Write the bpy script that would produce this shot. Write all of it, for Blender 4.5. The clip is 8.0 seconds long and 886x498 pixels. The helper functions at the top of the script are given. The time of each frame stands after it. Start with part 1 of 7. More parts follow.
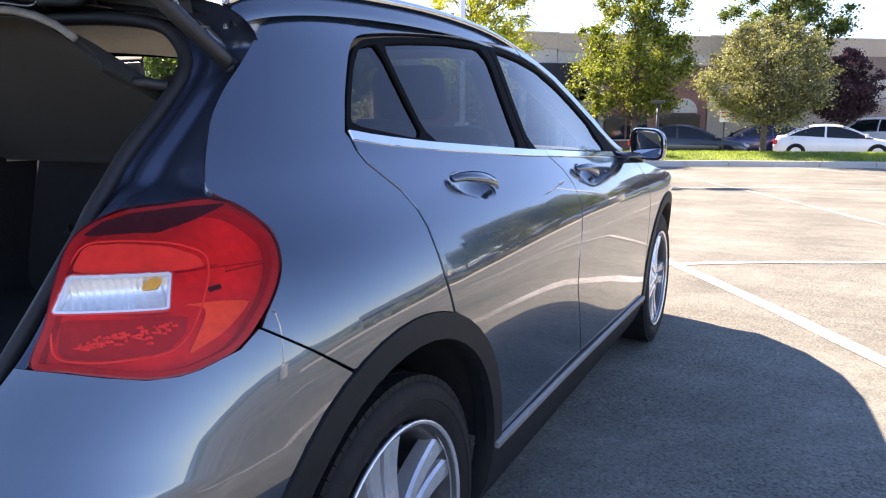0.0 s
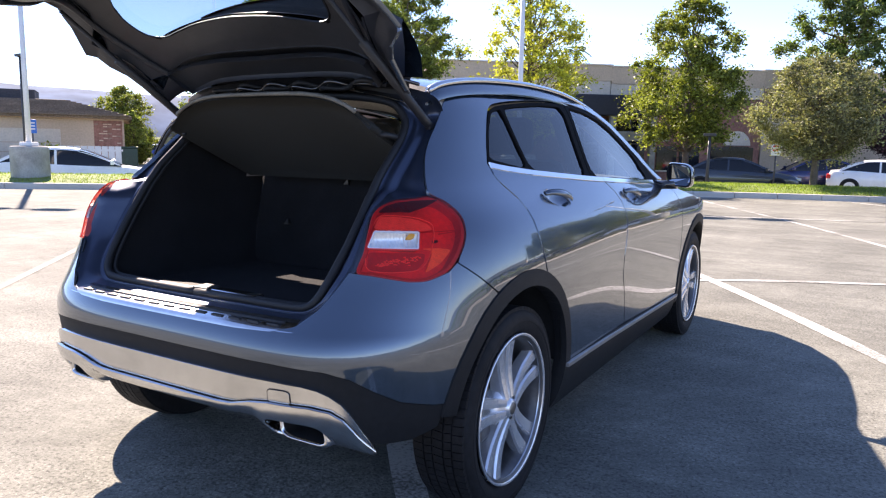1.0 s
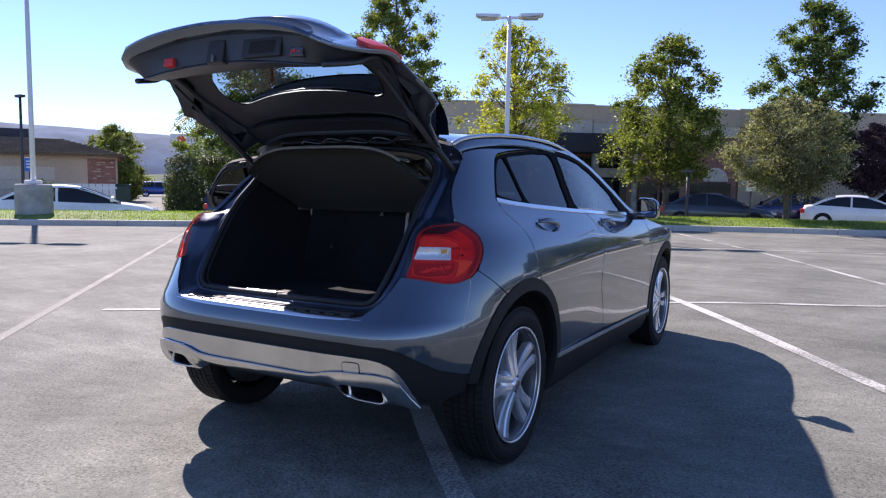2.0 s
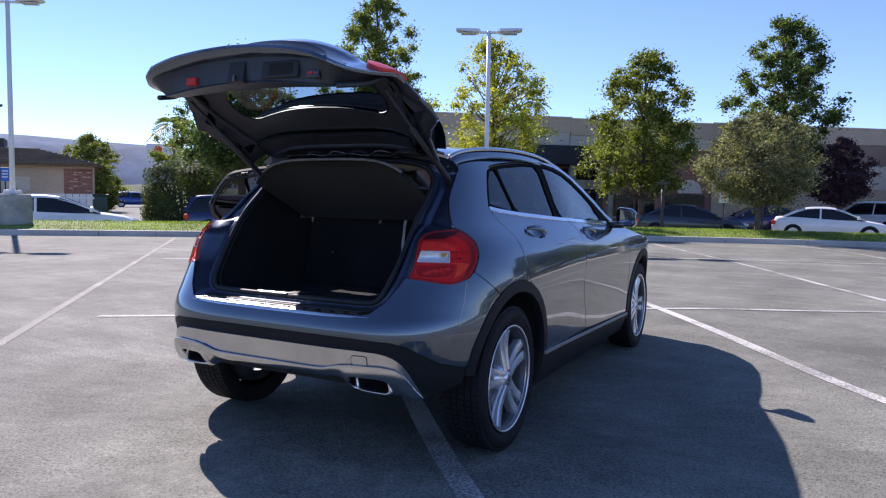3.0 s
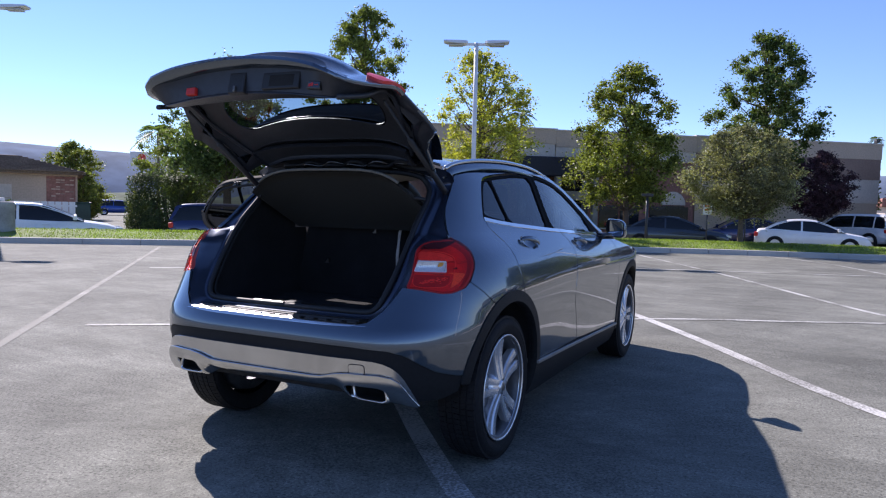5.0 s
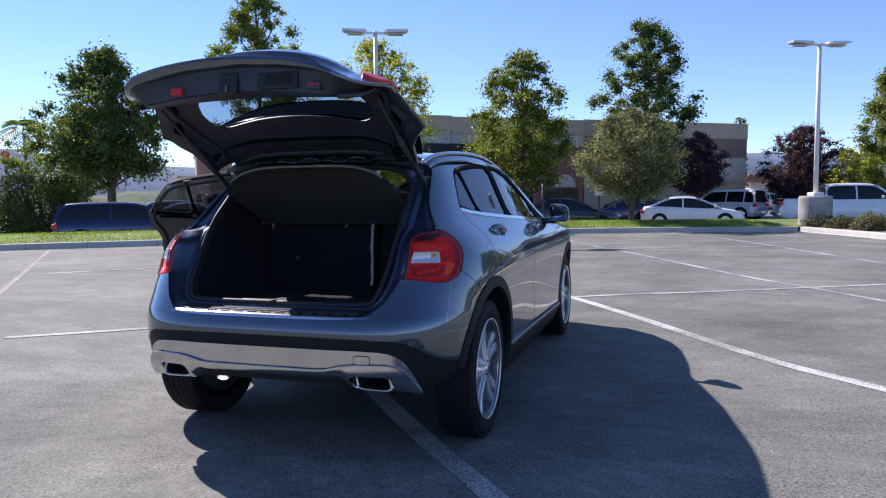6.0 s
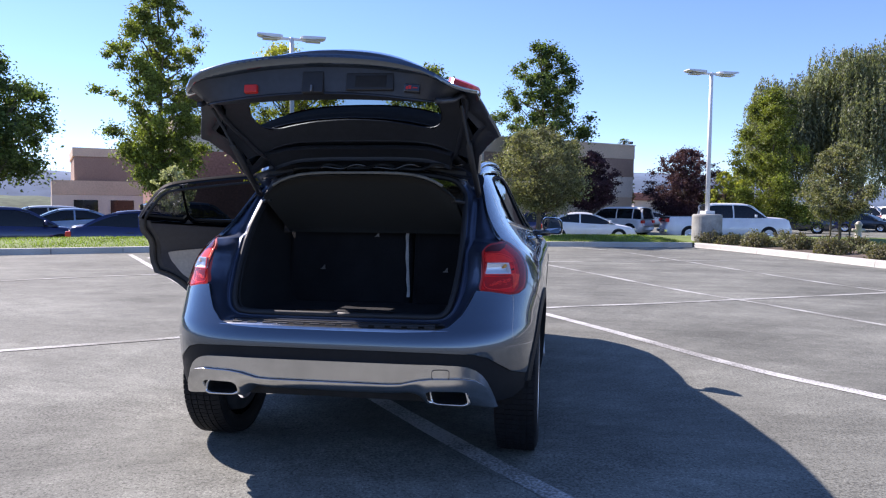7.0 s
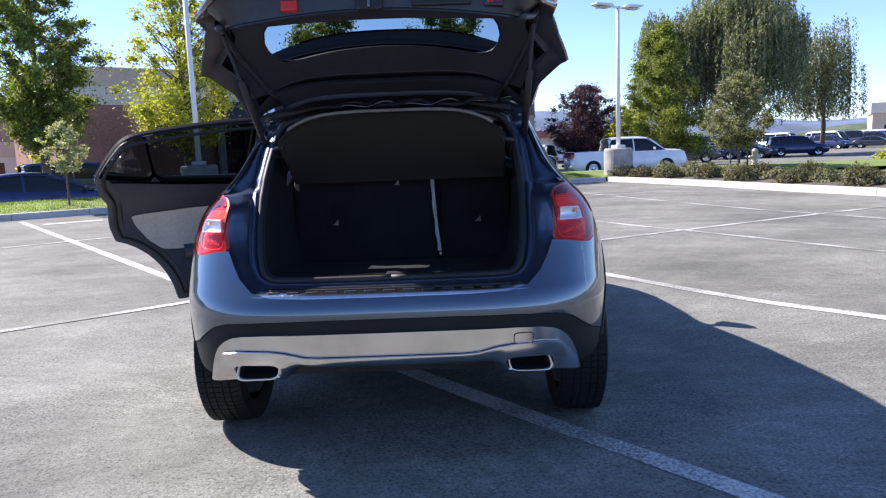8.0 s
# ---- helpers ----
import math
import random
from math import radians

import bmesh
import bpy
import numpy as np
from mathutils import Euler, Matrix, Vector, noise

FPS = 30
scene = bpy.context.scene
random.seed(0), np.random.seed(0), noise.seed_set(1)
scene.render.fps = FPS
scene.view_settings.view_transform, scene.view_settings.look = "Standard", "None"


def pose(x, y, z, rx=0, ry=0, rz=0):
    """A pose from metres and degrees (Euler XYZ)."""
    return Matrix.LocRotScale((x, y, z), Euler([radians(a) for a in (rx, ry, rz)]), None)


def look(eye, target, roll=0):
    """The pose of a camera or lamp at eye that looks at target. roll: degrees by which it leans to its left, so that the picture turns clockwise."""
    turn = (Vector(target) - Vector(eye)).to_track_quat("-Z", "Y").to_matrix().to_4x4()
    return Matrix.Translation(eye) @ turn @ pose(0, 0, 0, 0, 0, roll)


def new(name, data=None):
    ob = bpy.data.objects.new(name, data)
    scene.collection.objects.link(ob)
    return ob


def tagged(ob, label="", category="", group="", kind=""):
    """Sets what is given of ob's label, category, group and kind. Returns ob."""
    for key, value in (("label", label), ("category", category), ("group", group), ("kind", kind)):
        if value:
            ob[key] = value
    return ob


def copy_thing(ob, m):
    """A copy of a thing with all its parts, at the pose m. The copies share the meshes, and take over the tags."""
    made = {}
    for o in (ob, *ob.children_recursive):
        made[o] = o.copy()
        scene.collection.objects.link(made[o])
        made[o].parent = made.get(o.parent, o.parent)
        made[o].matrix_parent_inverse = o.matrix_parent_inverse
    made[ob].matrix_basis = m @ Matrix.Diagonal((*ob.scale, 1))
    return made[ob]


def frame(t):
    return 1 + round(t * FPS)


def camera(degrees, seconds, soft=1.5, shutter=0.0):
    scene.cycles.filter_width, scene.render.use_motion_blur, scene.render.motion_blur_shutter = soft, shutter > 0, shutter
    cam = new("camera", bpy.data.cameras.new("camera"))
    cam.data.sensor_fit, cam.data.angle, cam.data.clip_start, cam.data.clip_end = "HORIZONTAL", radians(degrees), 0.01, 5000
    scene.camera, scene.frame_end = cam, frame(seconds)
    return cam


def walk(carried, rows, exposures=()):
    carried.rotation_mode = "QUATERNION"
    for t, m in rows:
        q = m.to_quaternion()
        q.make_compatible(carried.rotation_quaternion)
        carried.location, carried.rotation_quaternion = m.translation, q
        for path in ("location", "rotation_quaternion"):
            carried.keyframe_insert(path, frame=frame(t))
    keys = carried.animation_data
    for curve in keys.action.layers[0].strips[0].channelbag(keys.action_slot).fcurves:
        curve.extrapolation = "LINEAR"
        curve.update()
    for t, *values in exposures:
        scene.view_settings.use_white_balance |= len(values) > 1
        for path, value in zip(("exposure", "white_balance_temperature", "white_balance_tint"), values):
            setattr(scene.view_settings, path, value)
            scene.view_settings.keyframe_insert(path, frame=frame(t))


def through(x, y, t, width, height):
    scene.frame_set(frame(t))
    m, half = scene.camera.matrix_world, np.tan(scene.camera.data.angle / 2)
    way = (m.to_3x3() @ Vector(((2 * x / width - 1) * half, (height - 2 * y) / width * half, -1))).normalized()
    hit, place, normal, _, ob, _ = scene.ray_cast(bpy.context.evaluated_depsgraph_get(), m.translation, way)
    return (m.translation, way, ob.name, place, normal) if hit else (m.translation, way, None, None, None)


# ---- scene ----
cam = camera(64.2, 8.0, soft=1.2)

PATH = [
    (0, (1.488, -1.072, 1.153), (0.6, 0.685, 0.8), -0.2),
    (0.5, (1.608, -1.596, 1.178), (0.645, 0.123, 0.831), -0.3),
    (1, (1.785, -2.042, 1.183), (0.775, -0.34, 0.901), 1.0),
    (1.2, (1.843, -2.203, 1.22), (0.858, -0.484, 0.945), -0.4),
    (2.3, (2.083, -2.917, 1.186), (1.103, -1.181, 1.025), 1.2),
    (2.5, (2.094, -2.99, 1.188), (1.119, -1.252, 1.016), 1.2),
    (3, (2.089, -3.04, 1.183), (1.16, -1.275, 1.035), 1.0),
    (3.5, (2.09, -3.043, 1.181), (1.169, -1.273, 1.044), 0.8),
    (4, (2.088, -3.054, 1.183), (1.171, -1.281, 1.052), 0.9),
    (5.5, (2.001, -3.194, 1.185), (1.159, -1.383, 1.064), 2.2),
    (6, (1.709, -3.378, 1.202), (1.097, -1.479, 1.051), -0.7),
    (6.5, (1.326, -3.456, 1.178), (0.843, -1.523, 1.011), -1.6),
    (7, (0.914, -3.504, 1.192), (0.61, -1.53, 1.075), 0.5),
    (7.5, (0.499, -3.447, 1.199), (0.405, -1.458, 1.006), 0.5),
    (8, (0.225, -3.15, 1.183), (0.203, -1.169, 0.908), -2.2),
]
walk(cam, [(t, look(eye, target, roll)) for t, eye, target, roll in PATH],
     exposures=[(0, 2.13, 7400, 26), (0.5, 2.27, 7400, 26), (1.0, 1.71, 6900, 26), (1.3, 1.35, 6500, 26), (2.3, 0.83, 6050, 27), (6.0, 0.69, 5900, 25), (7.0, 0.98, 6000, 25), (7.5, 1.07, 6000, 25), (8.0, 1.26, 6000, 24)])

# ---- sky and sun ----
SUN_FROM = Vector((-1.05, 0.62, 1.0)).normalized()
SUN_EL = math.asin(SUN_FROM.z)
world = bpy.data.worlds.new("sky")
scene.world = world
world.use_nodes = True
wn = world.node_tree.nodes
sky = wn.new("ShaderNodeTexSky")
sky.sky_type = "NISHITA"
sky.sun_disc = False
sky.sun_elevation = SUN_EL
sky.sun_rotation = math.atan2(SUN_FROM.x, SUN_FROM.y)
sky.air_density, sky.dust_density, sky.ozone_density = 0.79, 0.0, 4.3
wn["Background"].inputs["Strength"].default_value = 0.105
world.node_tree.links.new(sky.outputs["Color"], wn["Background"].inputs["Color"])
sun_data = bpy.data.lights.new("sun", "SUN")
sun_data.energy, sun_data.angle, sun_data.color = 4.95, radians(0.53), (1.0, 0.922, 0.765)
sun = new("sun", sun_data)
sun.matrix_world = look(SUN_FROM * 60, (0, 0, 0))

# ---- materials ----
def material(name, base, rough=0.5, metal=0.0, grain=0.0, grain_size=30.0, stain=0.0, stain_size=2.0, bump=0.0, bump_size=200.0, coat=0.0, spec=0.5, vary=0.0, sheen=0.0):
    """A principled material with variation at two scales, relief, and a shade of its own for each object."""
    m = bpy.data.materials.new(name)
    m.use_nodes = True
    t = m.node_tree
    b = t.nodes["Principled BSDF"]
    b.inputs["Base Color"].default_value = (*base, 1)
    b.inputs["Roughness"].default_value = rough
    b.inputs["Metallic"].default_value = metal
    b.inputs["Specular IOR Level"].default_value = spec
    b.inputs["Coat Weight"].default_value = coat
    b.inputs["Coat Roughness"].default_value = 0.02
    b.inputs["Coat IOR"].default_value = 1.85
    b.inputs["Sheen Weight"].default_value = sheen
    where = t.nodes.new("ShaderNodeTexCoord").outputs["Object"]
    def noisy(size, detail, low, high):
        n = t.nodes.new("ShaderNodeTexNoise")
        n.inputs["Scale"].default_value, n.inputs["Detail"].default_value = size, detail
        t.links.new(where, n.inputs["Vector"])
        r = t.nodes.new("ShaderNodeMapRange")
        r.inputs["From Min"].default_value, r.inputs["From Max"].default_value = 0.3, 0.7
        r.inputs["To Min"].default_value, r.inputs["To Max"].default_value = low, high
        t.links.new(n.outputs["Fac"], r.inputs["Value"])
        return r.outputs["Result"]
    shade = None
    def times(value):
        nonlocal shade
        if shade is None:
            shade = value
        else:
            n = t.nodes.new("ShaderNodeMath")
            n.operation = "MULTIPLY"
            t.links.new(shade, n.inputs[0])
            t.links.new(value, n.inputs[1])
            shade = n.outputs[0]
    if grain:
        times(noisy(grain_size, 4, 1 - grain, 1 + grain))
    if stain:
        times(noisy(stain_size, 6, 1 - stain, 1 + stain))
    if vary:
        info = t.nodes.new("ShaderNodeObjectInfo")
        r = t.nodes.new("ShaderNodeMapRange")
        r.inputs["To Min"].default_value, r.inputs["To Max"].default_value = 1 - vary, 1 + vary
        t.links.new(info.outputs["Random"], r.inputs["Value"])
        times(r.outputs["Result"])
    if shade is not None:
        v = t.nodes.new("ShaderNodeVectorMath")
        v.operation = "SCALE"
        v.inputs[0].default_value = base
        t.links.new(shade, v.inputs["Scale"])
        t.links.new(v.outputs["Vector"], b.inputs["Base Color"])
    if bump:
        n = t.nodes.new("ShaderNodeTexNoise")
        n.inputs["Scale"].default_value, n.inputs["Detail"].default_value = bump_size, 3
        t.links.new(where, n.inputs["Vector"])
        u = t.nodes.new("ShaderNodeBump")
        u.inputs["Strength"].default_value, u.inputs["Distance"].default_value = bump, 0.004
        t.links.new(n.outputs["Fac"], u.inputs["Height"])
        t.links.new(u.outputs["Normal"], b.inputs["Normal"])
    return m


def tinted_glass(name, tint, gloss=0.02, ior=1.5):
    """Thin glass: it lets light straight through, tinted, and mirrors by Fresnel."""
    m = bpy.data.materials.new(name)
    m.use_nodes = True
    t = m.node_tree
    t.nodes.remove(t.nodes["Principled BSDF"])
    clear, shine, mix, weight, power, scale = (t.nodes.new("ShaderNode" + n) for n in ("BsdfTransparent", "BsdfGlossy", "MixShader", "LayerWeight", "Math", "Math"))
    clear.inputs["Color"].default_value = (*tint, 1)
    shine.inputs["Roughness"].default_value = gloss
    weight.inputs["Blend"].default_value = 0.5
    power.operation, power.inputs[1].default_value = "POWER", 4.2
    scale.operation, scale.inputs[1].default_value, scale.inputs[2].default_value = "MULTIPLY_ADD", 0.95, ((ior - 1) / (ior + 1)) ** 2 * 1.15
    t.links.new(weight.outputs["Facing"], power.inputs[0])
    t.links.new(power.outputs[0], scale.inputs[0])
    t.links.new(scale.outputs[0], mix.inputs[0])
    t.links.new(clear.outputs[0], mix.inputs[1])
    t.links.new(shine.outputs[0], mix.inputs[2])
    t.links.new(mix.outputs[0], t.nodes["Material Output"].inputs["Surface"])
    return m


PAINT = material("metallic_grey_paint", (0.051, 0.079, 0.115), 0.25, 0.76, grain=0.05, grain_size=900, stain=0.04, stain_size=3, coat=1.0)
PAINT_INNER = material("satin_grey_inner_paint", (0.055, 0.072, 0.115), 0.38, 0.7, grain=0.06, grain_size=600, stain=0.08, stain_size=5, coat=0.25)
PLASTIC = material("black_textured_plastic", (0.0115, 0.0125, 0.0145), 0.55, spec=0.2, grain=0.15, grain_size=60, stain=0.15, stain_size=4, bump=0.25, bump_size=700)
GLOSS_BLACK = material("gloss_black_trim", (0.012, 0.012, 0.014), 0.12, grain=0.1, grain_size=20, coat=0.6)
FRAME_BLACK = material("black_window_frame", (0.009, 0.009, 0.010), 0.6, grain=0.1, grain_size=20, spec=0.02)
RUBBER = material("black_rubber_seal", (0.014, 0.014, 0.015), 0.6, grain=0.15, grain_size=40, bump=0.1)
TYRE = material("tyre_rubber", (0.0115, 0.0115, 0.013), 0.68, spec=0.22, grain=0.25, grain_size=50, stain=0.25, stain_size=8, bump=0.3, bump_size=300)
POLISHED = material("polished_steel", (0.62, 0.63, 0.65), 0.2, 1.0, grain=0.06, grain_size=40, stain=0.1, stain_size=8)
CHROME = material("chrome", (0.86, 0.87, 0.88), 0.07, 1.0, grain=0.04, grain_size=20)
SATIN = material("satin_silver_trim", (0.62, 0.62, 0.63), 0.19, 1.0, grain=0.05, grain_size=30, stain=0.08, stain_size=5)
SILL_GREY = material("dull_grey_sill_strip", (0.30, 0.29, 0.28), 0.45, 0.5, grain=0.1, grain_size=40, stain=0.12, stain_size=5)
ALLOY = material("silver_alloy", (0.78, 0.79, 0.82), 0.27, 0.7, grain=0.05, grain_size=60, stain=0.10, stain_size=10, coat=0.5)
# darker copy of the rim alloy, for the shade behind the spokes
ALLOY_SHADED = material("shaded_alloy_barrel", (0.10, 0.10, 0.105), 0.45, 0.6, grain=0.15, grain_size=40, stain=0.25, stain_size=12)
STEEL = material("brake_steel", (0.20, 0.195, 0.19), 0.45, 1.0, grain=0.2, grain_size=40, stain=0.3, stain_size=15)
UNDER = material("dark_underbody", (0.015, 0.015, 0.016), 0.85, grain=0.3, grain_size=20, stain=0.3, stain_size=4)
CARPET = material("black_cargo_carpet", (0.015, 0.015, 0.0165), 0.95, grain=0.35, grain_size=250, stain=0.25, stain_size=5, bump=0.6, bump_size=900, sheen=0.03, spec=0.2)
TRIM_BLACK = material("black_interior_plastic", (0.018, 0.018, 0.020), 0.5, grain=0.15, grain_size=50, bump=0.2, bump_size=500)
GATE_BLACK = material("tailgate_lining_plastic", (0.029, 0.033, 0.043), 0.42, grain=0.12, grain_size=40, stain=0.12, stain_size=5, bump=0.2, bump_size=600)
# black lining; the sky's reflection is put in as a navy tint
DOOR_LINING = material("sky_tinted_door_lining", (0.032, 0.037, 0.054), 0.38, grain=0.12, grain_size=40, stain=0.12, stain_size=5, bump=0.2, bump_size=600)
GREY_EDGE = material("dark_grey_door_edge", (0.080, 0.083, 0.092), 0.5, 0.3, grain=0.1, grain_size=40, stain=0.12, stain_size=6)
GREY_CLOTH = material("warm_grey_upholstery", (0.20, 0.185, 0.165), 0.7, grain=0.12, grain_size=60, bump=0.2, bump_size=300)
LEATHER = material("black_upholstery", (0.022, 0.022, 0.024), 0.55, grain=0.2, grain_size=60, bump=0.3, bump_size=200)
BEIGE = material("beige_upholstery", (0.52, 0.48, 0.42), 0.6, grain=0.1, grain_size=60, stain=0.1, stain_size=6, bump=0.2, bump_size=300)
SHELF_TOP = material("dark_felt", (0.026, 0.0265, 0.024), 0.9, grain=0.2, grain_size=200, stain=0.15, bump=0.5, bump_size=700, sheen=0.05, spec=0.2)
# pale tone stands for sun on the shelf's rear edge
SHELF_RIM_LIT = material("sunlit_shelf_edge", (0.16, 0.155, 0.135), 0.7, grain=0.2, grain_size=120, stain=0.2, stain_size=12)
WEBBING = material("grey_webbing", (0.45, 0.44, 0.42), 0.7, grain=0.2, grain_size=200, stain=0.2, stain_size=20)
GLASS = tinted_glass("window_glass", (0.62, 0.70, 0.68))
GLASS_DARK = tinted_glass("privacy_glass", (0.16, 0.19, 0.20))
GLASS_GATE = tinted_glass("tailgate_glass", (0.38, 0.43, 0.44))
LENS_RED = tinted_glass("red_lens", (0.99, 0.17, 0.13), 0.008, 1.36)
LENS_CLEAR = tinted_glass("clear_lens", (0.94, 0.95, 0.96), 0.015, 1.32)
LAMP_RED = material("red_reflector", (0.88, 0.18, 0.15), 0.25, 0.1, grain=0.10, grain_size=90, stain=0.1, stain_size=20)
LAMP_BRIGHT = material("bright_red_reflector", (0.99, 0.50, 0.40), 0.3, 0.1, grain=0.08, grain_size=90, stain=0.1, stain_size=20)
LAMP_DEEP = material("deep_red_reflector", (0.42, 0.045, 0.040), 0.3, 0.1, grain=0.15, grain_size=90)
LAMP_DARK = material("dark_red_plastic", (0.04, 0.006, 0.006), 0.25, 0.1, grain=0.15, grain_size=60)
LAMP_WHITE = material("white_reflector", (0.85, 0.85, 0.86), 0.22, 0.4, grain=0.08, grain_size=120)
ORANGE_RED = material("sunlit_orange_red", (1.0, 0.85, 0.30), 0.3, 0.0, grain=0.1, grain_size=90)
AMBER = material("amber_bulb", (0.85, 0.38, 0.04), 0.3, grain=0.1, grain_size=50)
RED_PLASTIC = material("red_reflector_plastic", (0.65, 0.03, 0.02), 0.3, grain=0.1, grain_size=80)
MIRROR = material("mirror_glass", (0.9, 0.91, 0.92), 0.02, 1.0)
def asphalt_material():
    """Bleached asphalt: stone chips, worn patches, tar spots and hairline cracks."""
    m = material("sun-bleached_asphalt", (0.175, 0.170, 0.162), 0.85, spec=0.18)
    t = m.node_tree
    b = t.nodes["Principled BSDF"]
    where = t.nodes.new("ShaderNodeTexCoord").outputs["Object"]
    def node(kind, **values):
        n = t.nodes.new("ShaderNode" + kind)
        for key, value in values.items():
            n.inputs[key.replace("_", " ")].default_value = value
        return n
    def noise_at(scale, detail=4.0, rough=0.55):
        n = node("TexNoise", Scale=scale, Detail=detail, Roughness=rough)
        t.links.new(where, n.inputs["Vector"])
        return n.outputs["Fac"]
    def span(value, a, b_, low, high):
        r = t.nodes.new("ShaderNodeMapRange")
        for k, q in zip(("From Min", "From Max", "To Min", "To Max"), (a, b_, low, high)):
            r.inputs[k].default_value = q
        t.links.new(value, r.inputs["Value"])
        return r.outputs["Result"]
    def both(kind, a, c):
        n = t.nodes.new("ShaderNodeMath")
        n.operation = kind
        t.links.new(a, n.inputs[0])
        t.links.new(c, n.inputs[1])
        return n.outputs[0]
    chips = node("TexVoronoi", Scale=110.0)
    t.links.new(where, chips.inputs["Vector"])
    grey = t.nodes.new("ShaderNodeRGBToBW")
    t.links.new(chips.outputs["Color"], grey.inputs[0])
    shade = span(grey.outputs[0], 0.15, 0.85, 0.86, 1.14)
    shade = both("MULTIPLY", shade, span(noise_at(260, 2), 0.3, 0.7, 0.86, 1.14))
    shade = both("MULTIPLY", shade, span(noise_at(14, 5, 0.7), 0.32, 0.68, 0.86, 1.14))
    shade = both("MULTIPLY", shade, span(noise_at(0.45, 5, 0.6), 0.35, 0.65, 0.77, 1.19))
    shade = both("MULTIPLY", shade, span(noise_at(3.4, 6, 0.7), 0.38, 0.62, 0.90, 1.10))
    # smears along the driving lane
    turn = t.nodes.new("ShaderNodeMapping")
    turn.inputs["Rotation"].default_value[2] = radians(38)
    turn.inputs["Scale"].default_value = (0.25, 2.6, 1)
    t.links.new(where, turn.inputs["Vector"])
    smear = node("TexNoise", Scale=1.1, Detail=6.0, Roughness=0.6)
    t.links.new(turn.outputs["Vector"], smear.inputs["Vector"])
    shade = both("MULTIPLY", shade, span(smear.outputs["Fac"], 0.38, 0.64, 0.92, 1.10))
    # small pits, thicker in some places
    pits = both("ADD", noise_at(62, 3, 0.6), span(noise_at(1.3, 4), 0.35, 0.65, -0.045, 0.05))
    shade = both("MULTIPLY", shade, span(pits, 0.53, 0.62, 1.0, 0.58))
    # bleached stone tops
    tops = both("ADD", noise_at(78, 2, 0.5), span(noise_at(0.9, 4), 0.35, 0.65, -0.05, 0.05))
    shade = both("MULTIPLY", shade, span(tops, 0.58, 0.68, 1.0, 1.42))
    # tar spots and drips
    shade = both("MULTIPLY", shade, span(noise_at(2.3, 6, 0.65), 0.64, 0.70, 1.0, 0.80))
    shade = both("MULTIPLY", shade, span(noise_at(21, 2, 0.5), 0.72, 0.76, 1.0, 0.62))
    # hairline cracks along warped cell borders
    warp = node("TexNoise", Scale=1.7, Detail=6.0)
    t.links.new(where, warp.inputs["Vector"])
    add = t.nodes.new("ShaderNodeMix")
    add.data_type, add.blend_type = "RGBA", "LINEAR_LIGHT"
    add.inputs["Factor"].default_value = 0.35
    t.links.new(where, add.inputs["A"])
    t.links.new(warp.outputs["Color"], add.inputs["B"])
    cells = node("TexVoronoi", Scale=0.42)
    cells.feature = "DISTANCE_TO_EDGE"
    t.links.new(add.outputs["Result"], cells.inputs["Vector"])
    crack = span(cells.outputs["Distance"], 0.0006, 0.0022, 1.0, 0.0)
    crack = both("MULTIPLY", crack, span(noise_at(0.3, 3), 0.56, 0.64, 0.0, 1.0))
    shade = both("MULTIPLY", shade, span(crack, 0.0, 1.0, 1.0, 0.72))
    v = t.nodes.new("ShaderNodeVectorMath")
    v.operation = "SCALE"
    v.inputs[0].default_value = (0.182, 0.184, 0.160)
    t.links.new(shade, v.inputs["Scale"])
    t.links.new(v.outputs["Vector"], b.inputs["Base Color"])
    u = node("Bump", Strength=0.42, Distance=0.005)
    t.links.new(both("SUBTRACT", both("ADD", noise_at(85, 4), span(chips.outputs["Distance"], 0, 1, 0.6, 0)), crack), u.inputs["Height"])
    t.links.new(u.outputs["Normal"], b.inputs["Normal"])
    return m


ASPHALT = asphalt_material()
def worn_paint(name, paint, under, wear, spec=0.5):
    """Road paint that is flaked off down to the asphalt in grains and patches."""
    m = material(name, paint, 0.75, bump=0.3, bump_size=120, spec=spec)
    t = m.node_tree
    c = t.nodes.new("ShaderNodeTexCoord")
    n1, n2 = t.nodes.new("ShaderNodeTexNoise"), t.nodes.new("ShaderNodeTexNoise")
    n1.inputs["Scale"].default_value, n1.inputs["Detail"].default_value = 70, 5
    n2.inputs["Scale"].default_value, n2.inputs["Detail"].default_value = 1.6, 3
    add = t.nodes.new("ShaderNodeMath")
    add.operation = "ADD"
    r = t.nodes.new("ShaderNodeMapRange")
    r.inputs["From Min"].default_value, r.inputs["From Max"].default_value = 1.16 - wear, 0.86 - wear
    mix = t.nodes.new("ShaderNodeMix")
    mix.data_type = "RGBA"
    mix.inputs["A"].default_value, mix.inputs["B"].default_value = (*under, 1), (*paint, 1)
    for n, k in ((n1, 0), (n2, 1)):
        t.links.new(c.outputs["Object"], n.inputs["Vector"])
        t.links.new(n.outputs["Fac"], add.inputs[k])
    t.links.new(add.outputs[0], r.inputs["Value"])
    t.links.new(r.outputs["Result"], mix.inputs["Factor"])
    t.links.new(mix.outputs["Result"], t.nodes["Principled BSDF"].inputs["Base Color"])
    return m


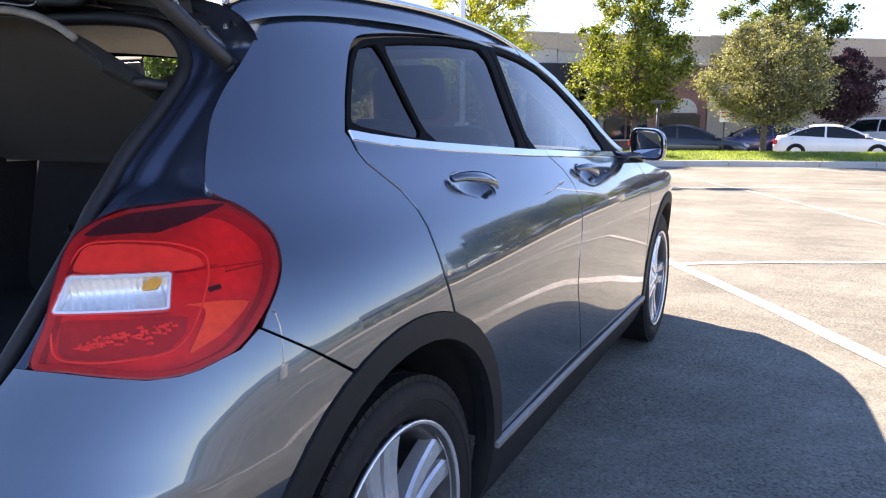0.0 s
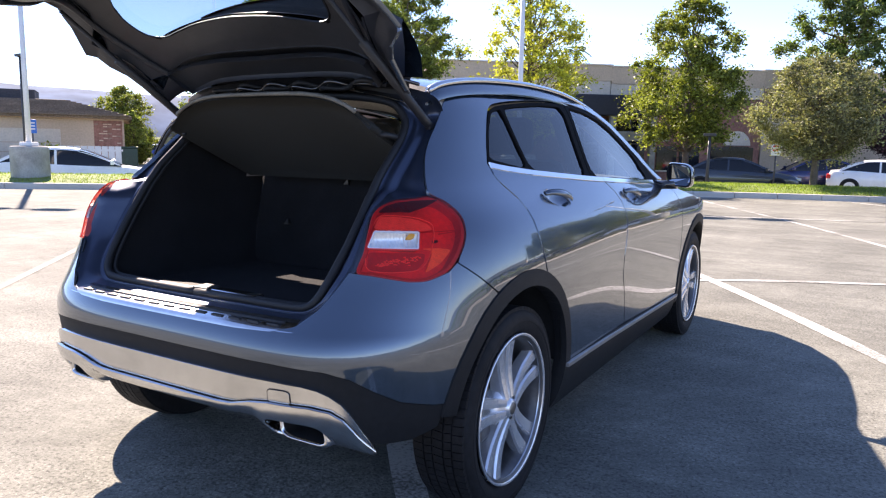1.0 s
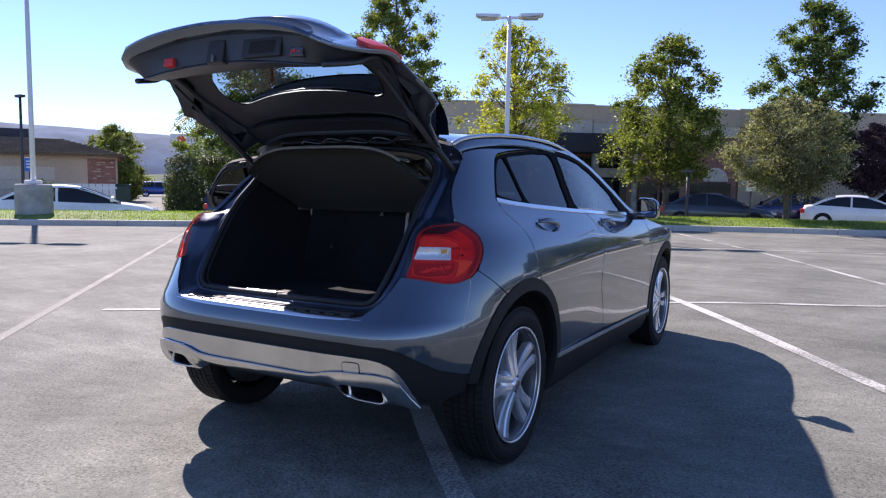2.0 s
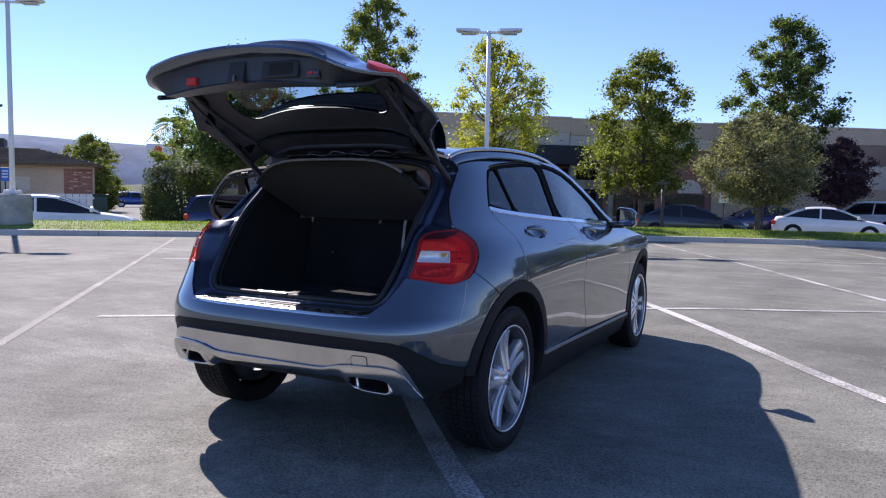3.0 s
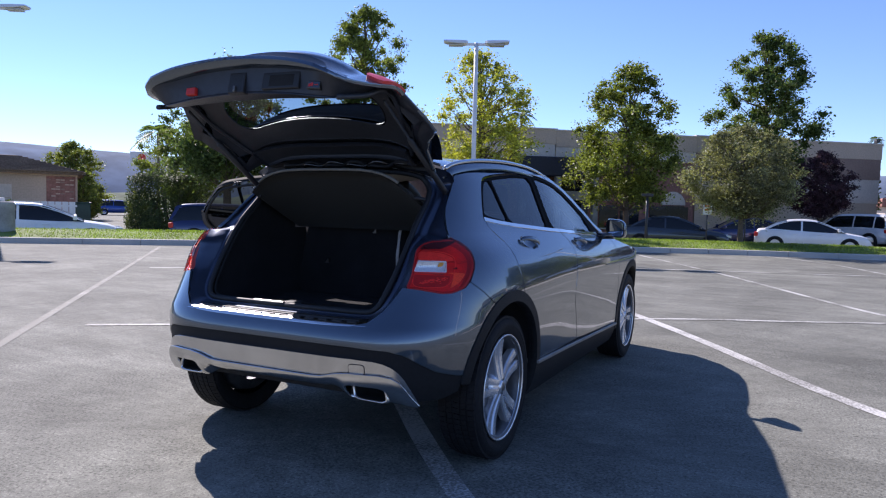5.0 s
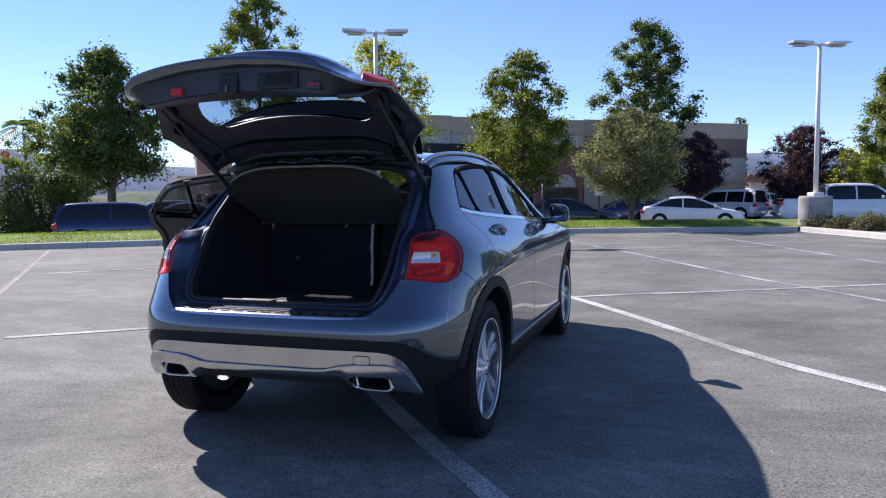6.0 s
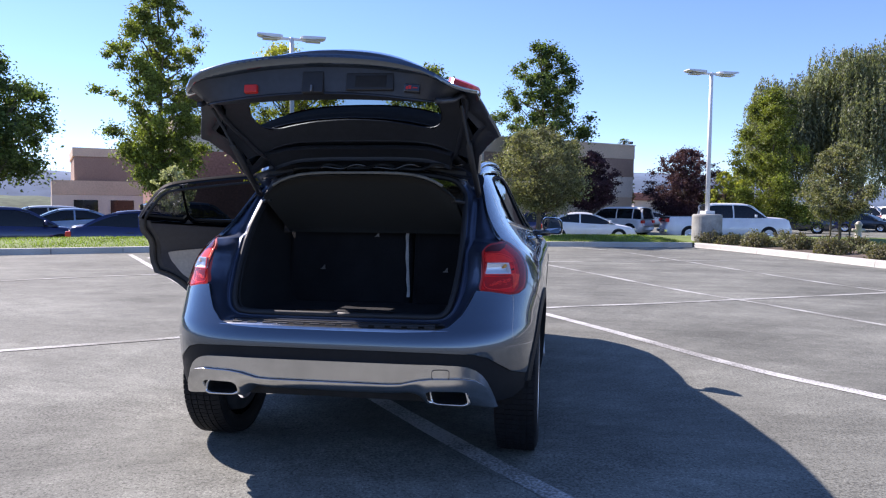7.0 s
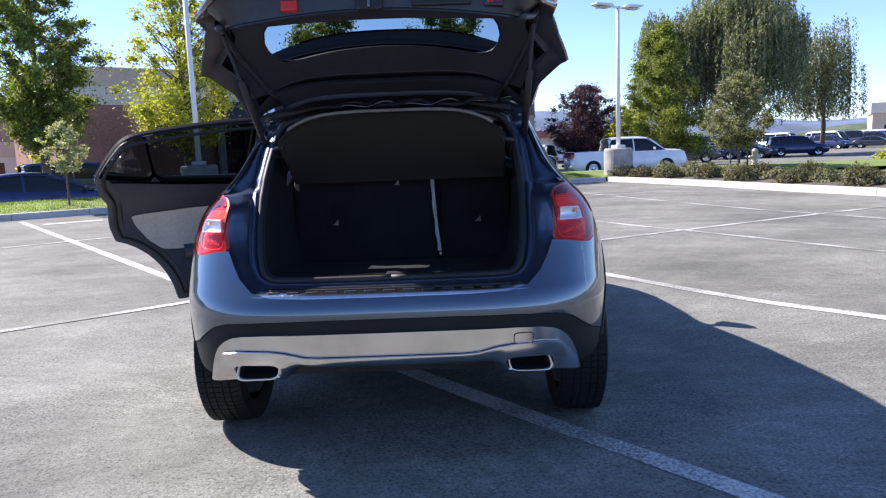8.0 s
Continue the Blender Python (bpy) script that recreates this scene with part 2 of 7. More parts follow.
PAINT_WORN = worn_paint("worn_white_road_paint", (0.60, 0.59, 0.56), (0.18, 0.175, 0.155), -0.04)
PAINT_THIN = worn_paint("thin_worn_road_paint", (0.55, 0.545, 0.515), (0.18, 0.178, 0.155), 0.03, spec=0.3)
PAINT_FADED = worn_paint("faded_white_road_paint", (0.40, 0.39, 0.36), (0.165, 0.163, 0.142), 0.20, spec=0.22)
CONCRETE = material("pale_concrete", (0.46, 0.44, 0.40), 0.85, grain=0.12, grain_size=60, stain=0.16, stain_size=1.2, bump=0.3, bump_size=80)
BASE_CONCRETE = material("weathered_concrete", (0.34, 0.335, 0.31), 0.88, grain=0.15, grain_size=40, stain=0.3, stain_size=2.5, bump=0.4, bump_size=60)
SOIL = material("brown_soil", (0.10, 0.075, 0.055), 0.95, grain=0.4, grain_size=40, stain=0.3, stain_size=2, bump=0.8, bump_size=40)
LAWN = material("lawn_soil_green", (0.135, 0.185, 0.038), 0.9, grain=0.35, grain_size=30, stain=0.25, stain_size=0.8, bump=0.8, bump_size=60)
POLE_WHITE = material("white_pole_paint", (0.78, 0.78, 0.77), 0.45, grain=0.05, grain_size=20, stain=0.08, stain_size=2)
DARK_STEEL = material("dark_steel", (0.05, 0.05, 0.055), 0.5, grain=0.2, grain_size=20)
LAMP_LENS = material("lamp_lens", (0.55, 0.56, 0.55), 0.3, grain=0.1, grain_size=30)
TAN_WALL = material("tan_stucco", (0.64, 0.49, 0.355), 0.9, grain=0.1, grain_size=12, stain=0.1, stain_size=0.4, bump=0.4, bump_size=30)
PALE_WALL = material("pale_beige_stucco", (0.74, 0.64, 0.53), 0.9, grain=0.08, grain_size=12, stain=0.1, stain_size=0.4, bump=0.4, bump_size=30)
BROWN_WALL = material("brown_stucco", (0.34, 0.23, 0.175), 0.9, grain=0.1, grain_size=12, stain=0.12, stain_size=0.4, bump=0.4, bump_size=30)
BRICK = material("red_brown_brick", (0.35, 0.165, 0.125), 0.9, grain=0.25, grain_size=9, stain=0.2, stain_size=0.6, bump=0.6, bump_size=14, vary=0.12)
DARK_GLASS = material("dark_window", (0.012, 0.014, 0.018), 0.06, grain=0.1, grain_size=3)
CANOPY = material("navy_canopy", (0.022, 0.026, 0.045), 0.6, grain=0.15, grain_size=10)
BIN_GREEN = material("dark_green_container", (0.018, 0.055, 0.042), 0.5, grain=0.15, grain_size=10, stain=0.2, stain_size=3)
SHINGLE = material("brown_shingles", (0.20, 0.155, 0.115), 0.9, grain=0.3, grain_size=14, stain=0.2, stain_size=0.8, bump=0.6, bump_size=25)
ROOF_DARK = material("dark_roof_band", (0.055, 0.055, 0.065), 0.8, grain=0.2, grain_size=10)
BARK = material("grey_brown_bark", (0.13, 0.10, 0.075), 0.95, grain=0.35, grain_size=25, stain=0.25, stain_size=4, bump=0.8, bump_size=40)
# distance haze is mixed into the hills' base colour
HILL = material("haze_tinted_hills", (0.115, 0.160, 0.235), 1.0, grain=0.22, grain_size=0.02, stain=0.3, stain_size=0.006)
FAR_WOOD = material("far_woods", (0.07, 0.095, 0.05), 1.0, grain=0.4, grain_size=0.5, stain=0.3, stain_size=0.1)
SIGN_BLUE = material("blue_sign", (0.03, 0.16, 0.55), 0.5, grain=0.05, grain_size=20)
SIGN_WHITE = material("white_sign", (0.75, 0.75, 0.74), 0.5, grain=0.05, grain_size=20)


def leaf_material(name, base, spread=0.45, through=0.35):
    """Leaves: diffuse and translucent, each clump with a shade of its own."""
    m = bpy.data.materials.new(name)
    m.use_nodes = True
    t = m.node_tree
    b = t.nodes["Principled BSDF"]
    b.inputs["Roughness"].default_value = 0.5
    b.inputs["Specular IOR Level"].default_value = 0.35
    geo = t.nodes.new("ShaderNodeNewGeometry")
    r = t.nodes.new("ShaderNodeMapRange")
    r.inputs["To Min"].default_value, r.inputs["To Max"].default_value = 1 - spread, 1 + spread
    t.links.new(geo.outputs["Random Per Island"], r.inputs["Value"])
    n = t.nodes.new("ShaderNodeTexNoise")
    n.inputs["Scale"].default_value = 1.1
    c = t.nodes.new("ShaderNodeTexCoord")
    t.links.new(c.outputs["Object"], n.inputs["Vector"])
    r2 = t.nodes.new("ShaderNodeMapRange")
    r2.inputs["From Min"].default_value, r2.inputs["From Max"].default_value = 0.35, 0.65
    r2.inputs["To Min"].default_value, r2.inputs["To Max"].default_value = 0.75, 1.3
    t.links.new(n.outputs["Fac"], r2.inputs["Value"])
    k = t.nodes.new("ShaderNodeMath")
    k.operation = "MULTIPLY"
    t.links.new(r.outputs["Result"], k.inputs[0])
    t.links.new(r2.outputs["Result"], k.inputs[1])
    v = t.nodes.new("ShaderNodeVectorMath")
    v.operation = "SCALE"
    v.inputs[0].default_value = base
    t.links.new(k.outputs[0], v.inputs["Scale"])
    t.links.new(v.outputs["Vector"], b.inputs["Base Color"])
    tr = t.nodes.new("ShaderNodeBsdfTranslucent")
    v2 = t.nodes.new("ShaderNodeVectorMath")
    v2.operation = "MULTIPLY"
    v2.inputs[1].default_value = (1.5, 1.6, 0.7)
    t.links.new(v.outputs["Vector"], v2.inputs[0])
    t.links.new(v2.outputs["Vector"], tr.inputs["Color"])
    mix = t.nodes.new("ShaderNodeMixShader")
    mix.inputs[0].default_value = through
    t.links.new(b.outputs[0], mix.inputs[1])
    t.links.new(tr.outputs[0], mix.inputs[2])
    t.links.new(mix.outputs[0], t.nodes["Material Output"].inputs["Surface"])
    return m


LEAF_GREEN = leaf_material("green_leaves", (0.160, 0.195, 0.044), 0.6)
LEAF_DARK = leaf_material("dark_green_leaves", (0.100, 0.140, 0.040), 0.6)
LEAF_YELLOW = leaf_material("yellow_green_leaves", (0.37, 0.37, 0.06))
LEAF_OLIVE = leaf_material("grey_olive_leaves", (0.185, 0.185, 0.105), 0.6)
LEAF_PLUM = leaf_material("plum_leaves", (0.080, 0.040, 0.058))
LEAF_WILLOW = leaf_material("grey_willow_leaves", (0.165, 0.180, 0.105), 0.6)
GRASS = leaf_material("grass_blades", (0.19, 0.255, 0.046))

SHRUB_BROWN = leaf_material("brownish_shrub_leaves", (0.125, 0.115, 0.055))
LEAF_LIME = leaf_material("lime_green_leaves", (0.170, 0.195, 0.038), 0.65)
HEDGE = leaf_material("dark_hedge_leaves", (0.058, 0.082, 0.026), 0.5)
# lighter copy of the olive leaves, as if sun shone through them
LEAF_OLIVE_LIT = leaf_material("sunlit_olive_leaves", (0.40, 0.40, 0.26))

# ---- building blocks ----
def mesh_ob(name, verts, faces, mat, parent=None, label="", smooth=True, normals=None, loc=None):
    me = bpy.data.meshes.new(name)
    me.from_pydata([tuple(v) for v in verts], [], faces)
    me.materials.append(mat)
    if smooth:
        me.shade_smooth()
    if normals is not None:
        me.normals_split_custom_set_from_vertices([tuple(n) for n in normals])
    ob = new(name, me)
    if parent is not None:
        ob.parent = parent
    if label:
        ob["label"] = label
    return ob


def part(name, bm, mat, parent, label="", smooth=False):
    me = bpy.data.meshes.new(name)
    bm.to_mesh(me)
    bm.free()
    me.materials.append(mat)
    if smooth:
        me.shade_smooth()
    ob = new(name, me)
    ob.parent = parent
    if label:
        ob["label"] = label
    return ob


def add_box(bm, x0, x1, y0, y1, z0, z1, bevel=0.0, m=None):
    """A box, with rounded edges if bevel is given, moved by the matrix m."""
    r = bmesh.ops.create_cube(bm, size=1.0)
    vs = r["verts"]
    for v in vs:
        v.co = Vector(((x0 + x1) / 2 + v.co.x * (x1 - x0), (y0 + y1) / 2 + v.co.y * (y1 - y0), (z0 + z1) / 2 + v.co.z * (z1 - z0)))
    if bevel:
        es = list({e for v in vs for e in v.link_edges})
        out = bmesh.ops.bevel(bm, geom=es, offset=bevel, segments=2, affect="EDGES", profile=0.5)
        vs = list({v for f in out["faces"] for v in f.verts} | {v for v in vs if v.is_valid})
    if m is not None:
        for v in vs:
            v.co = m @ v.co
    return vs


def boxed(name, dims, mat, parent, bevel=0.0, m=None, label=""):
    bm = bmesh.new()
    add_box(bm, *dims, bevel=bevel, m=m)
    return part(name, bm, mat, parent, label)


def spin(profile, n=48, close=False):
    """Verts and faces of a profile of (radius, along) turned round the x axis."""
    verts, faces, k = [], [], len(profile)
    for i in range(n):
        a = 2 * math.pi * i / n
        verts += [(h, r * math.sin(a), r * math.cos(a)) for r, h in profile]
    for i in range(n):
        j = (i + 1) % n
        for q in range(k if close else k - 1):
            p = (q + 1) % k
            faces.append((i * k + q, i * k + p, j * k + p, j * k + q))
    return verts, faces


def tube(path, radius, n=8, caps=True):
    """Verts and faces of a round bar along points; radius is a number or one for each point."""
    pts = [Vector(p) for p in path]
    rad = radius if isinstance(radius, (list, tuple)) else [radius] * len(pts)
    verts, faces = [], []
    up = Vector((0.123, 0.456, 0.88)).normalized()
    for i, p in enumerate(pts):
        d = (pts[min(i + 1, len(pts) - 1)] - pts[max(i - 1, 0)]).normalized()
        a = d.cross(up).normalized()
        b = d.cross(a)
        for k in range(n):
            w = 2 * math.pi * k / n
            verts.append(p + (a * math.cos(w) + b * math.sin(w)) * rad[i])
    for i in range(len(pts) - 1):
        for k in range(n):
            j = (k + 1) % n
            faces.append((i * n + k, i * n + j, (i + 1) * n + j, (i + 1) * n + k))
    if caps:
        faces.append(tuple(range(n))[::-1])
        faces.append(tuple(range((len(pts) - 1) * n, len(pts) * n)))
    return verts, faces


def curve_pts(pts, steps=6):
    """Points on a smooth line through pts."""
    p = [Vector(q) for q in pts]
    out = []
    for i in range(len(p) - 1):
        a, b, c, d = p[max(i - 1, 0)], p[i], p[i + 1], p[min(i + 2, len(p) - 1)]
        for k in range(steps):
            t = k / steps
            out.append(0.5 * ((2 * b) + (c - a) * t + (2 * a - 5 * b + 4 * c - d) * t * t + (3 * b - a - 3 * c + d) * t ** 3))
    out.append(p[-1])
    return out


def loft(rows, closed=False):
    verts = [v for r in rows for v in r]
    k = len(rows[0])
    faces = []
    for i in range(len(rows) - 1):
        for j in range(k if closed else k - 1):
            q = (j + 1) % k
            faces.append((i * k + j, i * k + q, (i + 1) * k + q, (i + 1) * k + j))
    return verts, faces

# ---- the car's skin: half widths over the height at the rear and at the doors, and the length of the tail ----
HALF_REAR = [(.18, .80), (.26, .85), (.36, .875), (.5, .884), (.65, .889), (.78, .886), (.85, .876), (.90, .860), (.95, .838), (1.0, .801), (1.05, .751), (1.10, .706), (1.137, .686), (1.25, .636), (1.32, .603), (1.4, .548), (1.46, .47)]
HALF_DOOR = [(.18, .80), (.26, .845), (.36, .862), (.5, .868), (.65, .878), (.78, .886), (.86, .880), (.91, .865), (.95, .848), (1.0, .816), (1.05, .776), (1.10, .742), (1.15, .717), (1.25, .669), (1.33, .633), (1.4, .588), (1.46, .51)]
TAIL = [(.18, 1.06), (.3, 1.13), (.42, 1.19), (.55, 1.206), (.60, 1.212), (.642, 1.212), (.66, 1.202), (.7, 1.175), (.78, 1.13), (.85, 1.098), (.95, 1.082), (1.02, 1.055), (1.1, .975), (1.2, .858), (1.3, .745), (1.4, .66), (1.46, .62)]
GRID = np.arange(0.10, 1.56, 0.0025)


def smooth_table(tab, width=8):
    v = np.interp(GRID, [a for a, b in tab], [b for a, b in tab])
    k = np.exp(-0.5 * (np.arange(-3 * width, 3 * width + 1) / width) ** 2)
    return np.convolve(np.pad(v, 3 * width, mode="edge"), k / k.sum(), mode="valid").tolist()


T_REAR, T_DOOR, T_TAIL = smooth_table(HALF_REAR), smooth_table(HALF_DOOR), smooth_table(TAIL)
YC, POWER, SPAN = 0.5, 4.3, 1.75      # where the tail's bend begins, its squareness, its length along the skin
NOSE_Y, NOSE_L, NOSE_SPAN = 2.6, 0.98, 1.6
S_MID = YC - SPAN                     # the car's middle line at the tail


def at_height(tab, z):
    f = min(max((z - 0.10) / 0.0025, 0), len(tab) - 1.001)
    i = int(f)
    return tab[i] + (tab[i + 1] - tab[i]) * (f - i)


def half_width(y, z):
    k = min(1.0, max(0.0, y / 1.1))
    k = k * k * (3 - 2 * k)
    ahead, high = min(1.0, max(0.0, (y - 1.1) / .8)), min(1.0, max(0.0, (z - .95) / .1))
    drawn_in = .03 * ahead * ahead * (3 - 2 * ahead) * high * high * (3 - 2 * high)      # the cabin narrows towards the windscreen
    return at_height(T_REAR, z) * (1 - k) + at_height(T_DOOR, z) * k - drawn_in


def skin(s, z):
    """The point of the body's skin at the way s along it (0.5 and more: y itself; the tail's middle at S_MID) and the height z."""
    if s < S_MID:
        x, y, z = skin(2 * S_MID - s, z)
        return (-x, y, z)
    if s > NOSE_Y:
        a = min((s - NOSE_Y) / NOSE_SPAN, 1.0) * math.pi / 2
        sn, cs = max(math.cos(a), 0.0), math.sin(a)
        r = (sn ** 2.8 + cs ** 2.8) ** (-1 / 2.8)
        return (half_width(2.6, z) * r * sn, NOSE_Y + NOSE_L * (1 - 0.25 * abs(z - 0.55)) * r * cs, z)
    if s >= YC:
        return (half_width(s, z), s, z)
    a = math.pi / 2 - (YC - s) / SPAN * math.pi / 2
    sn, cs = max(math.sin(a), 0.0), math.cos(a)
    r = (sn ** POWER + cs ** POWER) ** (-1 / POWER)
    y = YC - at_height(T_TAIL, z) * r * cs
    return (half_width(y, z) * r * sn, y, z)


def skin_normal(s, z):
    e = 0.002
    a, b = Vector(skin(s - e, z)), Vector(skin(s + e, z))
    c, d = Vector(skin(s, z - e)), Vector(skin(s, z + e))
    return (b - a).cross(d - c).normalized()


def Y(y, z):
    """The place on the skin of a point of the right side, by y and z."""
    if y >= YC:
        return (y, z)
    c = min(1.0, (YC - y) / at_height(T_TAIL, z))
    a = max(0.0, 1 - c ** POWER) ** (1 / POWER)
    return (YC - (math.pi / 2 - math.atan2(a, c)) / (math.pi / 2) * SPAN, z)


def X(x, z):
    """The place on the skin of a point of the tail, by x and z."""
    lo, hi = S_MID, YC
    for _ in range(30):
        m = (lo + hi) / 2
        lo, hi = (m, hi) if skin(m, z)[0] < abs(x) else (lo, m)
    return (lo, z) if x >= 0 else (2 * S_MID - lo, z)


def mirrored(line):
    """A line of places from the middle outwards, made whole: from the left end over the middle to the right end."""
    return [(2 * S_MID - s, z) for s, z in line[::-1] if s > S_MID + 1e-6] + list(line)


def rounded(poly, times=2, keep=0.25):
    for _ in range(times):
        out = []
        for (ax, ay), (bx, by) in zip(poly, poly[1:] + poly[:1]):
            out += [(ax + (bx - ax) * keep, ay + (by - ay) * keep), (ax + (bx - ax) * (1 - keep), ay + (by - ay) * (1 - keep))]
        poly = out
    return poly


def smooth_loop(poly, steps=4):
    """A smooth closed line through the places."""
    out, n = [], len(poly)
    for i in range(n):
        a, b, c, d = (Vector(poly[(i + k) % n]) for k in (-1, 0, 1, 2))
        for j in range(steps):
            t = j / steps
            q = 0.5 * ((2 * b) + (c - a) * t + (2 * a - 5 * b + 4 * c - d) * t * t + (3 * b - a - 3 * c + d) * t ** 3)
            out.append((q.x, q.y))
    return out


def divided(poly, step):
    out = []
    for (ax, ay), (bx, by) in zip(poly, poly[1:] + poly[:1]):
        n = max(1, int(math.hypot(bx - ax, by - ay) / step))
        out += [(ax + (bx - ax) * i / n, ay + (by - ay) * i / n) for i in range(n)]
    return out


def inside(p, poly):
    x, y, hit = p[0], p[1], False
    for (ax, ay), (bx, by) in zip(poly, poly[1:] + poly[:1]):
        if (ay > y) != (by > y) and x < (bx - ax) * (y - ay) / (by - ay) + ax:
            hit = not hit
    return hit


def shrink(poly, d):
    """The outline drawn in by d."""
    area = sum(a[0] * b[1] - b[0] * a[1] for a, b in zip(poly, poly[1:] + poly[:1]))
    sign = 1 if area > 0 else -1
    out = []
    for a, b, c in zip(poly[-1:] + poly[:-1], poly, poly[1:] + poly[:1]):
        u, v = Vector((b[0] - a[0], b[1] - a[1])), Vector((c[0] - b[0], c[1] - b[1]))
        if u.length < 1e-9 or v.length < 1e-9:
            out.append(b)
            continue
        u, v = u.normalized(), v.normalized()
        n = Vector((-u.y - v.y, u.x + v.x))
        if n.length < 1e-6:
            out.append(b)
            continue
        n = n.normalized()
        k = max(0.5, n.dot(Vector((-u.y, u.x))))
        out.append((b[0] + sign * n.x * d / k, b[1] + sign * n.y * d / k))
    return out


from mathutils.geometry import delaunay_2d_cdt


def skin_panel(name, poly, mat, parent, lift=0.0, thick=0.014, holes=(), left=False, step=0.05, label="", bend=None, edge=0.03):
    """A sheet of the body: the outline poly, in places of the skin, filled and lifted off the skin, with rims turned inwards.
    bend(s, z) adds to the lift."""
    loops = [divided(p, edge) for p in (poly, *holes)]
    pts, edges = [], []
    for l in loops:
        n0 = len(pts)
        pts += l
        edges += [(n0 + i, n0 + (i + 1) % len(l)) for i in range(len(l))]
    s0, s1 = min(p[0] for p in loops[0]), max(p[0] for p in loops[0])
    z0, z1 = min(p[1] for p in loops[0]), max(p[1] for p in loops[0])
    ns, nz = max(1, int((s1 - s0) / step)), max(1, int((z1 - z0) / step))
    rim_pts = np.array(pts)
    for i in range(1, ns):
        for j in range(1, nz):
            q = (s0 + (s1 - s0) * i / ns, z0 + (z1 - z0) * j / nz)
            if inside(q, loops[0]) and not any(inside(q, h) for h in loops[1:]):
                if ((rim_pts - q) ** 2).sum(axis=1).min() > (0.35 * edge) ** 2:
                    pts.append(q)
    co, _, tri, _, _, _ = delaunay_2d_cdt([Vector(p) for p in pts], edges, [], 1, 1e-6)
    centre = lambda f: (sum(co[i].x for i in f) / len(f), sum(co[i].y for i in f) / len(f))
    tri = [f for f in tri if not any(inside(centre(f), h) for h in loops[1:])]
    verts, nor = [], []
    flip = Matrix.Diagonal((-1, 1, 1)) if left else Matrix.Identity(3)
    inner = []
    for p in co:
        n = skin_normal(p.x, p.y)
        up = lift + (bend(p.x, p.y) if bend else 0.0)
        v = Vector(skin(p.x, p.y))
        if bend:
            e = 0.004
            gs = (bend(p.x + e, p.y) - bend(p.x - e, p.y)) / (2 * e)
            gz = (bend(p.x, p.y + e) - bend(p.x, p.y - e)) / (2 * e)
            ts = (Vector(skin(p.x + e, p.y)) - Vector(skin(p.x - e, p.y))) / (2 * e)
            tz = (Vector(skin(p.x, p.y + e)) - Vector(skin(p.x, p.y - e))) / (2 * e)
            n2 = n - ts.normalized() * gs / max(ts.length, .2) - tz.normalized() * gz / max(tz.length, .2)
        else:
            n2 = n
        verts.append(flip @ (v + n * up))
        inner.append(flip @ (v + n * (up - thick)))
        nor.append(flip @ n2.normalized())
    faces = [tuple(f) if not left else tuple(f[::-1]) for f in tri]
    # the sheet's own faces must turn outwards
    if faces:
        f = max(faces, key=lambda f: (verts[f[1]] - verts[f[0]]).cross(verts[f[2]] - verts[f[0]]).length)
        if (verts[f[1]] - verts[f[0]]).cross(verts[f[2]] - verts[f[0]]).dot(nor[f[0]]) < 0:
            faces = [g[::-1] for g in faces]
    count = {}
    for f in faces:
        for a, b in zip(f, f[1:] + f[:1]):
            count[(a, b)] = 1
    for a, b in [k for k in count if (k[1], k[0]) not in count]:
        n0 = len(verts)
        side = (verts[b] - verts[a]).cross(nor[a]).normalized()
        verts += [verts[a], verts[b], inner[b], inner[a]]
        nor += [(side + nor[a] * 0.5).normalized(), (side + nor[b] * 0.5).normalized(), side, side]
        faces.append((n0 + 1, n0, n0 + 3, n0 + 2))
    return mesh_ob(name, verts, faces, mat, parent, label, normals=nor)


def arc(cy, cz, r, a0, a1, n=14):
    """Places on a circle on the right side; 0 degrees is forward, 90 up."""
    return [Y(cy + r * math.cos(radians(a0 + (a1 - a0) * i / n)), cz + r * math.sin(radians(a0 + (a1 - a0) * i / n))) for i in range(n + 1)]


AXLES, HUB_Z, TYRE_R = (0.0, 2.70), 0.345, 0.345
ARCH_Y, ARCH_Z, ARCH_IN, ARCH_OUT = 0.03, 0.37, 0.376, 0.428

# ---- the car ----
car = tagged(new("car"), "grey metallic compact crossover with its tailgate and one rear door open", "car")

BELT = [(.104, 1.124), (.2, 1.111), (.40, 1.093), (.65, 1.076), (.90, 1.060), (1.25, 1.042), (1.6, 1.025), (1.96, 1.012)]
RAIL = [(p.x, p.y) for p in curve_pts([(a, b, 0) for a, b in [(.104, 1.134), (.135, 1.185), (.18, 1.245), (.232, 1.303), (.285, 1.335), (.36, 1.350), (.5, 1.366), (.74, 1.385), (.96, 1.391), (1.12, 1.388), (1.28, 1.373), (1.42, 1.348), (1.58, 1.300), (1.74, 1.235), (1.89, 1.155), (2.0, 1.085), (2.06, 1.03)]], 3)]
REAR_GAP = [(.104, 1.122), (.101, 1.10), (.106, 1.075), (.124, 1.05), (.145, 1.02), (.154, .985), (.154, .95), (.152, .90), (.155, .85), (.174, .775)]
GAP_B = [(1.065, 1.05), (1.115, 1.005), (1.132, .96), (1.136, .92), (1.118, .86), (1.096, .79), (1.086, .72), (1.100, .63), (1.155, .53), (1.185, .45), (1.20, .385)]
GAP_A = [(2.06, 1.01), (2.15, .965), (2.205, .89), (2.23, .78), (2.25, .65), (2.262, .52), (2.25, .345)]
G = 0.0048


def ys(line, dy=0.0, dz=0.0):
    return [Y(y + dy, z + dz) for y, z in line]


